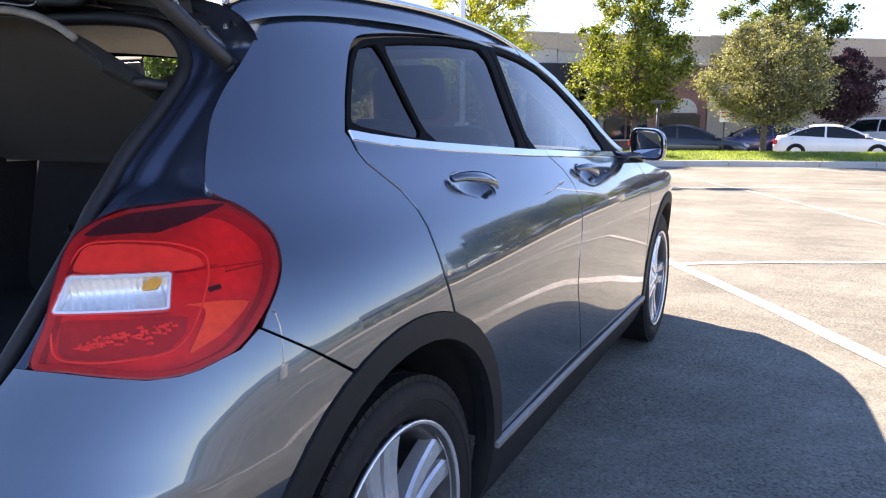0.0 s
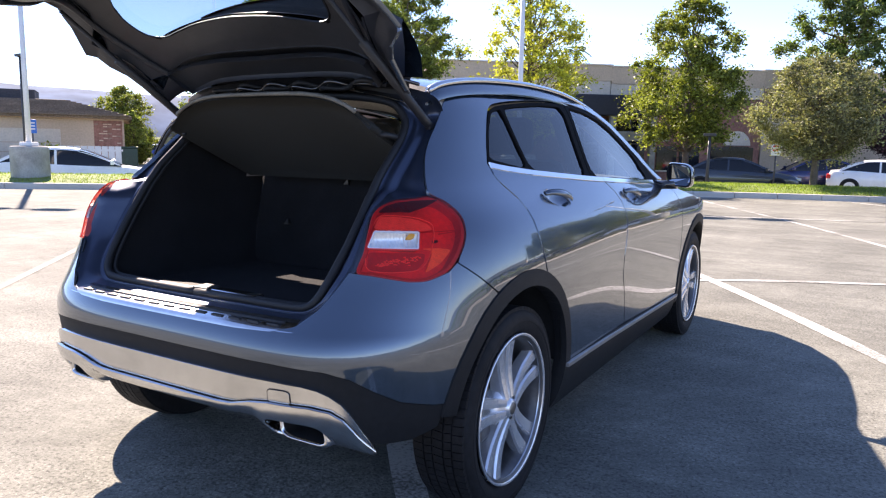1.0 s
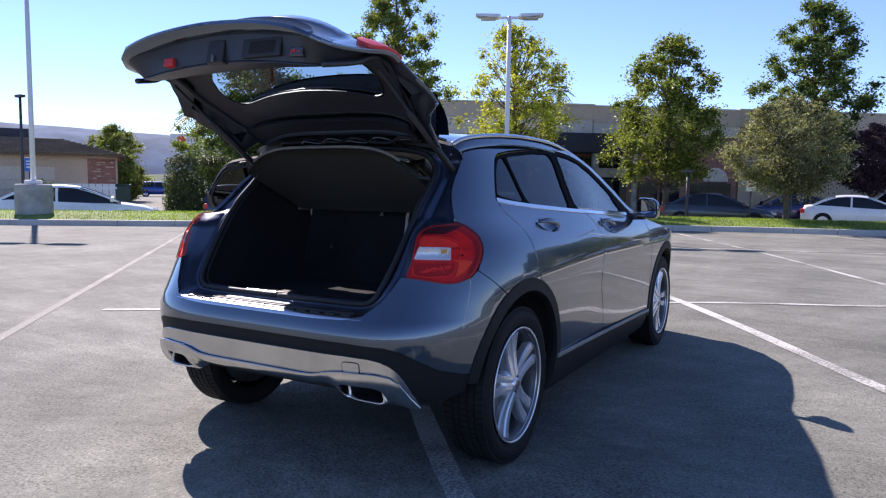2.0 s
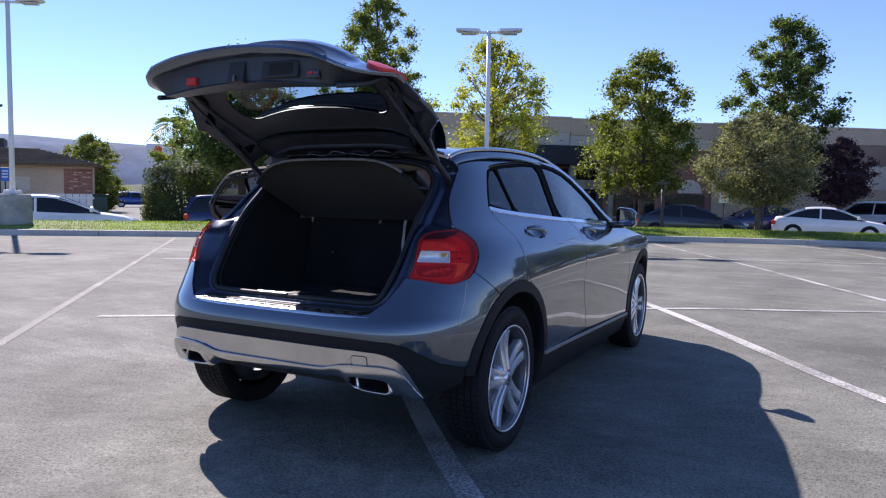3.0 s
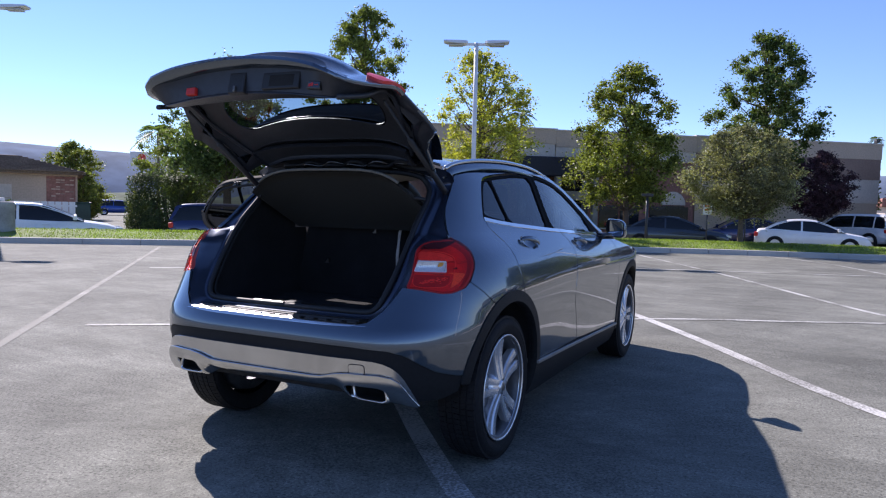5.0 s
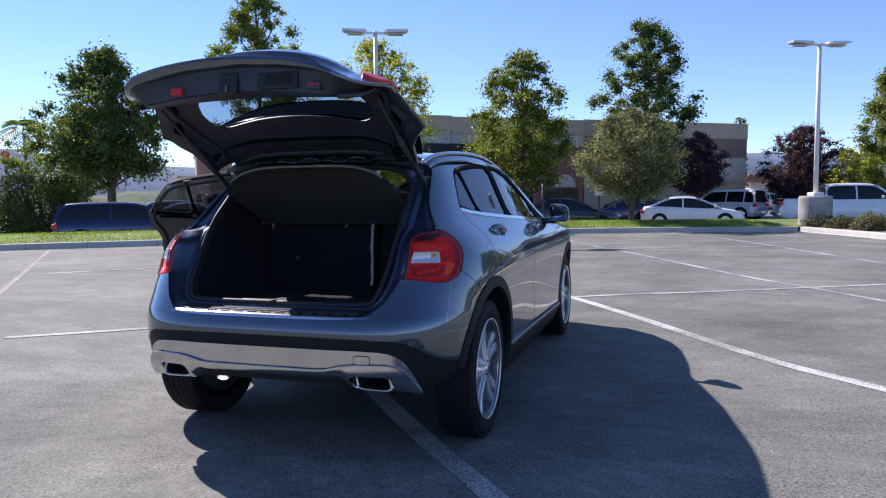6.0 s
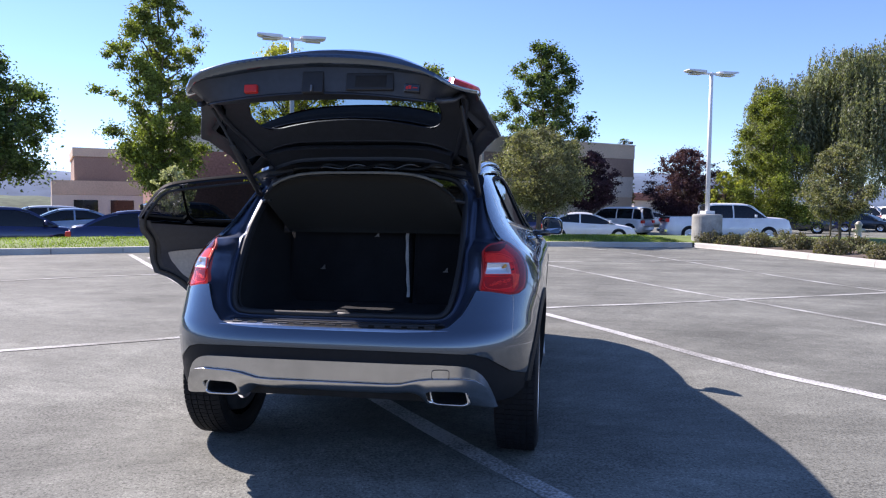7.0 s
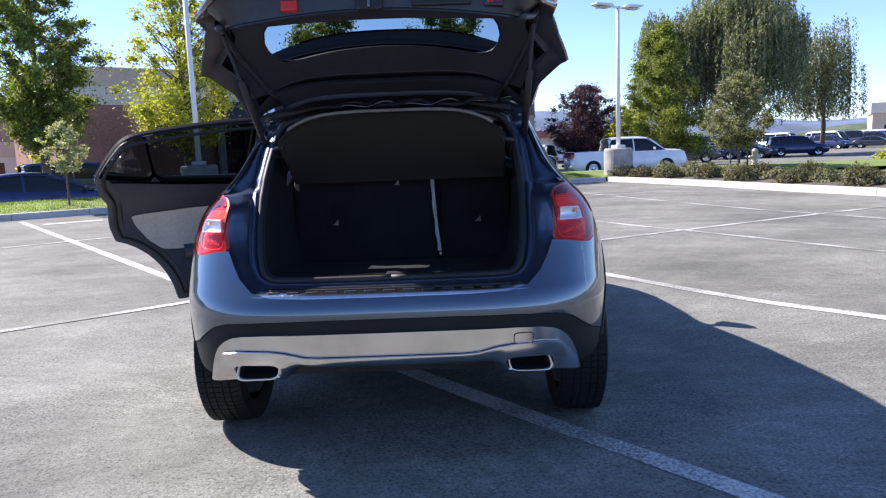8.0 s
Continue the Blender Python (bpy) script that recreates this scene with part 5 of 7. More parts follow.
plate_hollow = mirrored([X(0, .775), X(.24, .785), X(.33, .815), X(.36, .845)]) + mirrored([X(0, .895), X(.24, .888), X(.33, .872)])[::-1]
skin_panel("plate_recess", rounded(plate_hollow, 1, .15), GLOSS_BLACK, gate, lift=.006, thick=.010, step=.03, bend=gate_bulge, label="dark plate recess")
upper_trim = mirrored([X(0, 1.292), X(.25, 1.290), X(.40, 1.284), X(.47, 1.272)]) + mirrored([X(0, 1.372), X(.25, 1.370), X(.40, 1.362), X(.46, 1.350)])[::-1]
skin_panel("upper_trim", upper_trim, GATE_BLACK, gate, lift=-.040, thick=.020, step=.03, label="black trim along the tailgate's upper edge")
v, f = loft([[Vector((.50 * u, -.150 + .05 * u * u, 1.385 - .045 * abs(u) ** 3)), Vector((.50 * u, -.158 + .05 * u * u, 1.44 - .05 * abs(u) ** 3)), Vector((.50 * u, -.125 + .05 * u * u, 1.50 - .06 * abs(u) ** 3))] for u in [-1 + i / 10 for i in range(21)]])
mesh_ob("hinge_cover", v, f, RUBBER, car, "black cover over the tailgate hinges")
# dark shelf between hinge, gate and roof
v, f = loft([[Vector((.52 * u, -.155 + .03 * u * u, 1.37 - .04 * abs(u) ** 3)), Vector((.52 * u, -.10 + .04 * u * u, 1.398 - .04 * abs(u) ** 3)), Vector((.52 * u, -.06 + .04 * u * u, 1.43 - .05 * abs(u) ** 3))] for u in [-1 + i / 10 for i in range(21)]])
mesh_ob("hinge_shelf", v, f, TRIM_BLACK, car)
# latch, grip, warning light and close button on the lining


def on_lining(x, z, lift=0.0):
    s, z = X(x, z)
    n = skin_normal(s, z)
    m = Matrix.Identity(4)
    a = Vector((1, 0, 0))
    b = n.cross(a).normalized()
    a = b.cross(n)
    for i in range(3):
        m[i][0], m[i][1], m[i][2] = a[i], b[i], n[i]
    m.translation = Vector(skin(s, z)) + n * (lining_bend(s, z) - lift - .006)
    return m


def on_wall(x, depth):
    """A place on the upright wall of the lining, so deep below the skin: x along the car's width, y down, z out of the wall."""
    s, z = X(x, .757)
    n = skin_normal(s, z)
    m = Matrix.Identity(4)
    a = Vector((1, 0, 0))
    out = n.cross(a).normalized()
    out = -out if out.z > 0 else out
    a = -n.cross(out)
    for i in range(3):
        m[i][0], m[i][1], m[i][2] = a[i], -n[i], out[i]
    m.translation = Vector(skin(s, z)) + n * (corner_dip(abs(x), z) - .018 - depth) + out * -.004 * (1 - depth / .05)
    return m


def wall_box(name, x, depth, w, h, proud, mat, label="", bevel=.004):
    bm = bmesh.new()
    add_box(bm, -w / 2, w / 2, -h / 2, h / 2, -.03, proud, bevel=bevel, m=on_wall(x, depth))
    return part(name, bm, mat, gate, label)


wall_box("gate_light", -.250, .066, .052, .032, .004, RED_PLASTIC, "red reflector in the lining")
wall_box("gate_latch", 0, .058, .085, .085, .003, TRIM_BLACK, "dark latch recess")
wall_box("latch_hook", 0, .086, .010, .026, .012, STEEL, "bright latch hook")
wall_box("grip_frame", .225, .048, .185, .068, .0015, TRIM_BLACK, "dark frame of the grip")
# raised block; its dark colour stands for the shade in the hollow
wall_box("gate_grip", .230, .048, .125, .050, .0025, UNDER, "dark block for the shaded grip recess")
button = wall_box("close_button", .395, .050, .060, .032, .003, GLOSS_BLACK, "close button")
bm = bmesh.new()
for x0, x1, y0, y1 in ((-.022, -.004, -.002, .002), (.002, .012, -.008, .006), (.014, .022, -.004, .008)):
    add_box(bm, x0, x1, y0, y1, .0025, .0045, m=on_wall(.395, .050))
part("button_mark", bm, RED_PLASTIC, button)
# long inner side channels with seals
for k in (1, -1):
    pts = [Vector(skin(*X(k * x, z))) + skin_normal(*X(k * x, z)) * (lining_bend(*X(k * x, z)) - .004) for x, z in ((.50, .78), (.545, .87), (.56, .95), (.565, 1.02), (.55, 1.10), (.52, 1.18), (.49, 1.26), (.46, 1.31))]
    v, f = tube(curve_pts(pts, 4), .011, 8)
    mesh_ob("side_channel", v, f, GATE_BLACK, gate)
    # hinges
    boxed("hinge", (k * .33 - .035, k * .33 + .035, -.20, -.09, 1.388, 1.402), GATE_BLACK, gate, bevel=.004)
v, f = tube(curve_pts([(.46, -.17, 1.365), (.3, -.19, 1.378), (0, -.2, 1.385), (-.3, -.19, 1.378), (-.46, -.17, 1.365)], 6), .010, 8)
mesh_ob("wire_loom", v, f, RUBBER, gate)
# cables and hinge arms in the gap over the opening
rng = random.Random(12)
for i in range(6):
    x0 = -.36 + .13 * i
    pts = [(x0, -.135 + .02 * rng.random(), 1.375), (x0 + .05, -.185, 1.392 - .02 * rng.random()), (x0 + .13, -.165, 1.372 + .015 * rng.random()), (x0 + .21, -.19, 1.395), (x0 + .27, -.14, 1.38)]
    v, f = tube(curve_pts(pts, 6), .006 + .004 * rng.random(), 7)
    mesh_ob("cable", v, f, GLOSS_BLACK if i % 2 else RUBBER, car)
for k in (1, -1):
    v, f = tube(curve_pts([(k * .37, -.09, 1.375), (k * .37, -.13, 1.40), (k * .37, -.16, 1.44), (k * .37, -.19, 1.46)], 4), .012, 8)
    mesh_ob("hinge_arm", v, f, PAINT, car, "painted hinge arm")
# gas struts
for k in (1, -1):
    low, high = Vector((k * .560, -.080, 1.255)), GATE_TURN @ (Vector(skin(*X(k * .575, .955))) + Vector((-k * .035, .075, 0)))
    mid = low.lerp(high, .62)
    v, f = tube([low, low.lerp(high, .02), mid, mid, high], [.013, .0145, .0145, .0065, .0065], 12)
    strut = mesh_ob("gas_strut", v, f, TRIM_BLACK, car, "black gas strut")
    boxed("strut_end", (low.x - .013, low.x + .013, low.y - .012, low.y + .016, low.z - .014, low.z + .012), TRIM_BLACK, strut, bevel=.008)

# ---- wheels ----
def make_wheel(left):
    wheel = new("wheel")
    wheel.parent = car
    prof = [(.245, -.075), (.266, -.094), (.296, -.102), (.317, -.097), (.328, -.086), (.3325, -.06), (.3335, 0), (.3325, .06), (.328, .082), (.317, .092), (.296, .098), (.266, .092), (.248, .078)]
    v, f = spin(prof, 72)
    tyre = mesh_ob("tyre", v, f, TYRE, wheel, "black treaded tyre")
    # tread blocks
    verts, faces = [], []
    for i in range(80):
        a = 2 * math.pi * i / 80
        for h0, h1, sk in ((-.092, -.052, .02), (-.046, -.022, .03), (-.016, .016, -.02), (.022, .046, .03), (.052, .084, .02)):
            n0 = len(verts)
            for r in (.326, .338):
                for h, w in ((h0, -.0365), (h1, -.0365), (h1, .0365), (h0, .0365)):
                    rr = r - (.008 if abs(h) > .09 else 0)
                    w2 = (w if r < .33 else w * .95) + .6 * sk * (h - (h0 + h1) / 2) / .04
                    verts.append((h, rr * math.sin(a + w2), rr * math.cos(a + w2)))
            faces += [tuple(n0 + k for k in q) for q in ((4, 5, 6, 7), (0, 1, 5, 4), (1, 2, 6, 5), (2, 3, 7, 6), (3, 0, 4, 7))]
    mesh_ob("tread", verts, faces, TYRE, tyre, smooth=False)
    # raised ring of letters on the side wall stays plain
    verts, faces = spin([(.290, .0965), (.2925, .0995), (.295, .0965)], 72)
    mesh_ob("side_wall_rib", verts, faces, TYRE, tyre)
    rim = new("rim")
    rim.parent = wheel
    rim["label"] = "silver five-spoke alloy rim"
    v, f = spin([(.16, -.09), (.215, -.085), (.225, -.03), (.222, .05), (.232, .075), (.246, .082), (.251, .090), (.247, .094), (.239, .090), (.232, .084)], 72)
    mesh_ob("barrel", v[:], f, ALLOY_SHADED, rim, "shaded inner barrel")
    v, f = spin([(.237, .076), (.242, .084), (.247, .087), (.2515, .091), (.249, .096), (.243, .093), (.238, .087), (.235, .078)], 72)
    mesh_ob("rim_lip", v, f, ALLOY, rim, "bright rim lip")
    # five pairs of spokes
    for i in range(5):
        for side in (-1, 1):
            rows = []
            for j in range(9):
                u = j / 8
                r = .035 + .208 * u
                off = side * (.0190 + .013 * u + .009 * u * u)
                w = .0150 + .0055 * u + .0075 * u * u
                h = .078 - .014 * math.sin(math.pi * u * .9) + .004 * u
                th = .030 - .010 * u
                sec = []
                for dw, dh in ((-1, -1.6), (-1, -.25), (-.78, .16), (0, .22), (.78, .16), (1, -.25), (1, -1.6)):
                    sec.append(Vector((h + th * (dh if dh < 0 else dh * .35), off + w * dw, r)))
                rows.append(sec)
            v, f = loft(rows)
            turn = Matrix.Rotation(2 * math.pi * i / 5, 4, "X")
            mesh_ob("spoke", [turn @ p for p in v], f, ALLOY, rim, smooth=False)
    v, f = spin([(.0, .086), (.022, .086), (.028, .083), (.030, .076), (.034, .074), (.062, .068), (.078, .056), (.080, .02)], 40)
    mesh_ob("hub", v, f, ALLOY, rim)
    v, f = spin([(.0, .0885), (.018, .0885), (.021, .087), (.0212, .084)], 32)
    mesh_ob("centre_cap", v, f, STEEL, rim, "round centre cap")
    for i in range(5):
        a = 2 * math.pi * (i + .5) / 5
        v, f = spin([(0, .068), (.008, .068), (.009, .05)], 8)
        mesh_ob("wheel_bolt", [Vector(p) + Vector((0, .054 * math.sin(a), .054 * math.cos(a))) for p in v], f, STEEL, rim)
    v, f = spin([(.05, .022), (.15, .022), (.152, .015), (.15, .0), (.05, .0)], 48)
    mesh_ob("brake_disc", v, f, STEEL, wheel)
    boxed("brake_caliper", (-.03, .045, -.16, -.07, -.07, .07), STEEL, wheel, bevel=.015)
    return wheel


first = make_wheel(False)
flip = Matrix.Rotation(math.pi, 4, "Z")
turns = (8, 31, 50, 17)
n = 0
for cy in AXLES:
    for k in (1, -1):
        m = Matrix.Translation((k * .765, cy, .3385)) @ (Matrix.Identity(4) if k > 0 else flip) @ Matrix.Rotation(radians(turns[n]), 4, "X")
        if n == 0:
            first.matrix_local = m
        else:
            copy_thing(first, m)
        n += 1

# ---- door mirrors ----
for k in (1, -1):
    mirror = new("door_mirror")
    mirror.parent = car
    rows = []
    for d, w, h in ((0, .072, .062), (.02, .078, .066), (.07, .074, .063), (.12, .058, .046), (.145, .03, .02)):
        rows.append([Vector((k * (.918 + w * math.copysign(abs(math.cos(a)) ** .6, math.cos(a))), 1.90 + d - k * k * .03 * math.cos(a), 1.062 + h * math.copysign(abs(math.sin(a)) ** .6, math.sin(a)) - .012 * math.cos(a))) for a in [2 * math.pi * i / 24 for i in range(24)]])
    v, f = loft(rows, True)
    f.append(tuple(range(96, 120)))
    mesh_ob("housing", v, f, PAINT, mirror)
    face = [p + Vector((0, .006, 0)) for p in rows[0]]
    mesh_ob("mirror_rim", face, [tuple(range(24))], TRIM_BLACK, mirror)
    c = sum(face, Vector()) / 24
    mesh_ob("mirror_pane", [c + (p - c) * .88 + Vector((0, -.004, 0)) for p in face], [tuple(range(24))[::-1]], MIRROR, mirror, "mirror glass", smooth=False)
    v, f = tube([(k * .76, 1.95, 1.0), (k * .83, 1.945, 1.005), (k * .90, 1.935, 1.015)], [.03, .024, .03], 10)
    mesh_ob("mirror_foot", v, f, GLOSS_BLACK, mirror)

# ---- ground: one sheet; the neighbouring lot lies a little lower beyond the kerb ----
KERB = [(-44.0, -12.5), (-30.0, -2.0), (-16.6, 7.5), (-12.2, 10.7), (-8.3, 13.5), (-4.2, 16.4), (-1.2, 18.3), (1.9, 19.2), (5.35, 19.9)]
kerb_line = [Vector((p.x, p.y, 0)) for p in curve_pts([(x, y, 0) for x, y in KERB], 6)]
OUT = Vector((-.52, .854, 0))          # from the lot towards the neighbouring lot
LOW = -0.45
base_line = kerb_line + [Vector((5.75, 20.05, 0)), Vector((12, 20.6, 0)), Vector((40, 22, 0)), Vector((900, 30, 0))]
base_line = [Vector((-900, -560, 0))] + base_line
rows = []
for d, z in ((-700, 0), (-60, 0), (-20, 0), (-6, 0), (.3, 0), (.6, -.05), (3.6, LOW - .02), (12, LOW), (60, LOW), (200, LOW), (2500, LOW)):
    rows.append([p + OUT * d + Vector((0, 0, z)) for p in base_line])
v, f = loft(rows)
ground = tagged(mesh_ob("ground", v, f, ASPHALT, smooth=False), "sun-bleached grey asphalt car park", kind="structure")

# painted stall lines
LINES = [
    [(-9.1, 12.1), (-2.7, 4.0), (.09, .43), (1.12, -.80), (2.2, -2.1)],
    [(-12.5, 9.85), (-3.12, -.18), (-1.2, -2.3)],
    [(-1.0, 7.2), (.54, 4.98), (1.37, 3.72), (2.38, 2.09), (3.16, 1.17), (4.9, -1.2)],
    [(-1.8, 16.6), (.75, 11.75), (2.65, 7.63), (3.54, 6.05), (4.66, 3.92), (6.2, 1.0)],
    [(1.37, 18.9), (2.97, 16.4), (5.08, 9.81), (6.0, 7.6), (7.6, 4.3)],
    [(-3.85, 1.28), (-3.2, 1.75), (-2.1, 2.6), (.6, 4.83), (2.4, 5.8), (5.7, 7.62), (7.4, 8.5)],
    [(-8.0, 5.6), (-6.7, 6.95), (-5.2, 8.2), (-.9, 11.7), (2.5, 13.0), (6.6, 14.7)],
]
for number, line in enumerate(LINES):
    pts = [Vector((x, y, .0025 + .0005 * number)) for x, y in line]
    fine = curve_pts(pts, 10)
    rows = []
    for i, p in enumerate(fine):
        d = (fine[min(i + 1, len(fine) - 1)] - fine[max(i - 1, 0)]).normalized()
        n = Vector((-d.y, d.x, 0))
        w = (.042 if number == 1 else .056 if number in (0, 2) else .046) + .006 * noise.noise(p * 1.7)
        rows.append([p - n * w, p + n * w])
    v, f = loft(rows)
    tagged(mesh_ob("stall_line", v, f, PAINT_FADED if number == 1 else PAINT_WORN if number in (0, 2) else PAINT_THIN, smooth=False), "worn white painted stall line on the asphalt", "road marking", kind="structure")
bm = bmesh.new()
add_box(bm, -.55, .55, -.16, .16, .003, .006, m=pose(-7.6, 11.45, 0, 0, 0, 34))
tagged(part("arrow_patch", bm, PAINT_WORN, None), "patch of white paint on the asphalt", "road marking", kind="structure")


def kerb_strip(name, line, mat, height=.15, width=.16, label=""):
    """A kerb with a rounded front edge, in lengths with joints between."""
    top = tagged(new(name), label, "kerb", kind="structure")
    total, piece = 0.0, []
    pieces = []
    for a, b in zip(line, line[1:]):
        n = max(1, int((b - a).length / 2.9 + .5))
        pieces += [(a.lerp(b, i / n), a.lerp(b, (i + 1) / n)) for i in range(n)]
    for a, b in pieces:
        d = (b - a).normalized()
        n = Vector((-d.y, d.x, 0))
        a, b = a + d * .006, b - d * .006
        prof = [(-.02, -.02), (0, .02), (.012, height - .03), (.03, height - .006), (.055, height), (width, height), (width, -.02)]
        v, f = loft([[p + n * o + Vector((0, 0, z)) for o, z in prof] for p in (a, b)])
        f += [tuple(range(7))[::-1], tuple(range(7, 14))]
        mesh_ob("kerb_stone", v, f, mat, top, smooth=False)
    return top


coarse = [Vector((x, y, 0)) for x, y in KERB[1:]]
coarse = curve_pts(coarse, 3)
kerb_strip("kerb", coarse, CONCRETE, label="pale concrete kerb along the car park")
ISLAND = [(5.38, 19.9), (5.9, 18.6), (6.5, 17.0), (7.15, 15.0), (7.75, 12.8), (8.5, 10.6), (9.7, 7.6), (11.5, 3.5)]
island = [Vector((x, y, 0)) for x, y in ISLAND]
kerb_strip("island_kerb", [p for p in island[::-1]][::-1], CONCRETE, label="bright concrete kerb of the planted island")

# grass strip behind the kerb, sloping down to the next lot
rows = []
MOUND = [(.15, .135), (.7, .20), (1.7, .27), (2.8, .28), (3.8, .16), (5.2, LOW + .05), (5.6, LOW - .1)]


def mound_z(d):
    return float(np.interp(d, [a for a, b in MOUND], [b for a, b in MOUND]))


for d, z in MOUND:
    rows.append([p + OUT * d + Vector((0, 0, z + .02 * noise.noise(p * .8 + Vector((d, 0, 0)))) ) for p in kerb_line + [Vector((9, 20.3, 0)), Vector((24, 21, 0)), Vector((60, 24, 0))]])
v, f = loft(rows)
tagged(mesh_ob("lawn", v, f, LAWN), "green grass verge behind the kerb", "lawn", kind="structure")
rows = []
for k in range(7):
    t = k / 6
    rows.append([Vector((p.x + .15 + 3.1 * t, p.y + .06 + 1.9 * t, .13 + .06 * math.sin(math.pi * t) - .0 * t)) for p in island])
v, f = loft(rows)
tagged(mesh_ob("planting_bed", v, f, SOIL), "brown soil bed behind the island kerb", "planting bed", kind="structure")
rows = []
for d, z in ((3.0, .12), (4.2, .16), (7, .05), (9.5, -.2)):
    rows.append([Vector((p.x + d, p.y + d * .6, z)) for p in island])
v, f = loft(rows)
tagged(mesh_ob("lawn", v, f, LAWN), "sunlit lawn behind the planted island", "lawn", kind="structure")


def blades(name, count, place, height, mat, label, spread=.02):
    rng = random.Random(5)
    verts, faces = [], []
    for _ in range(count):
        p = place(rng)
        a = rng.uniform(0, 2 * math.pi)
        h = height * rng.uniform(.5, 1.2)
        w = Vector((math.cos(a), math.sin(a), 0)) * .012
        lean = Vector((rng.uniform(-1, 1), rng.uniform(-1, 1), 0)) * h * .5
        n = len(verts)
        verts += [p - w, p + w, p + lean + Vector((0, 0, h))]
        faces.append((n, n + 1, n + 2))
    return tagged(mesh_ob(name, verts, faces, mat, smooth=False), label, "grass", kind="stuff")


def on_strip(rng):
    i = rng.uniform(8, len(kerb_line) - 1.01)
    p = kerb_line[int(i)].lerp(kerb_line[int(i) + 1], i - int(i))
    d = rng.uniform(.16, 3.6)
    return p + OUT * d + Vector((0, 0, mound_z(d) - .01))


blades("grass", 42000, on_strip, .055, GRASS, "short green grass blades on the verge")

# ---- plants ----
PROFILES = {
    "pyramid": [(0, .6), (.12, .9), (.3, 1.0), (.5, .84), (.7, .66), (.88, .44), (1, .14)],
    "round": [(0, .45), (.15, .85), (.4, 1.0), (.65, .95), (.85, .65), (1, .15)],
    "tall": [(0, .45), (.15, .75), (.35, 1.0), (.55, .95), (.75, .76), (.9, .5), (1, .16)],
    "column": [(0, .8), (.3, 1.0), (.6, .8), (.9, .4), (1, .1)],
}


def leaf_cloud(blobs, count, size, rng, droop=0.0):
    """Many small bent leaves, thickest near the outside of each clump."""
    g = np.random.default_rng(rng.randrange(1 << 30))
    unit = lambda a: a / np.maximum(np.linalg.norm(a, axis=1, keepdims=True), 1e-6)
    c = np.array([tuple(b[0]) for b in blobs])
    r = np.array([b[1] for b in blobs])
    flat = np.array([b[2] for b in blobs])
    pick = g.choice(len(blobs), count, p=r ** 2 / (r ** 2).sum())
    d = unit(g.normal(size=(count, 3)))
    # clumps thin out towards their rims and run into one another
    rad = (r[pick] * np.minimum(np.abs(g.normal(size=count)) * .56 + .14 * g.random(count), 1.35))[:, None]
    p = c[pick] + d * rad * np.stack([np.ones(count), np.ones(count), flat[pick]], 1)
    if droop:
        p[:, 2] -= droop * .6 * r[pick] * g.random(count) ** 2
    s = (size * g.uniform(.55, 1.35, count))[:, None]
    a = unit(g.normal(size=(count, 3)) * (1, 1, .7))
    if droop:
        a = unit(a * (1 - droop) + np.array((0, 0, -1.0)) * droop)
    b = unit(np.cross(a, g.normal(size=(count, 3))))
    q = np.cross(a, b) * s * .18
    thin = .34 - .2 * droop
    corner = np.stack([p - a * s * .55, p + b * s * thin + q, p + a * s * .6, p - b * s * thin + q], 1).reshape(-1, 3)
    n = np.arange(count)[:, None] * 4
    faces = np.concatenate([n + (0, 1, 2), n + (0, 2, 3)], 1).reshape(-1, 3)
    return [Vector(v) for v in corner.tolist()], faces.tolist()


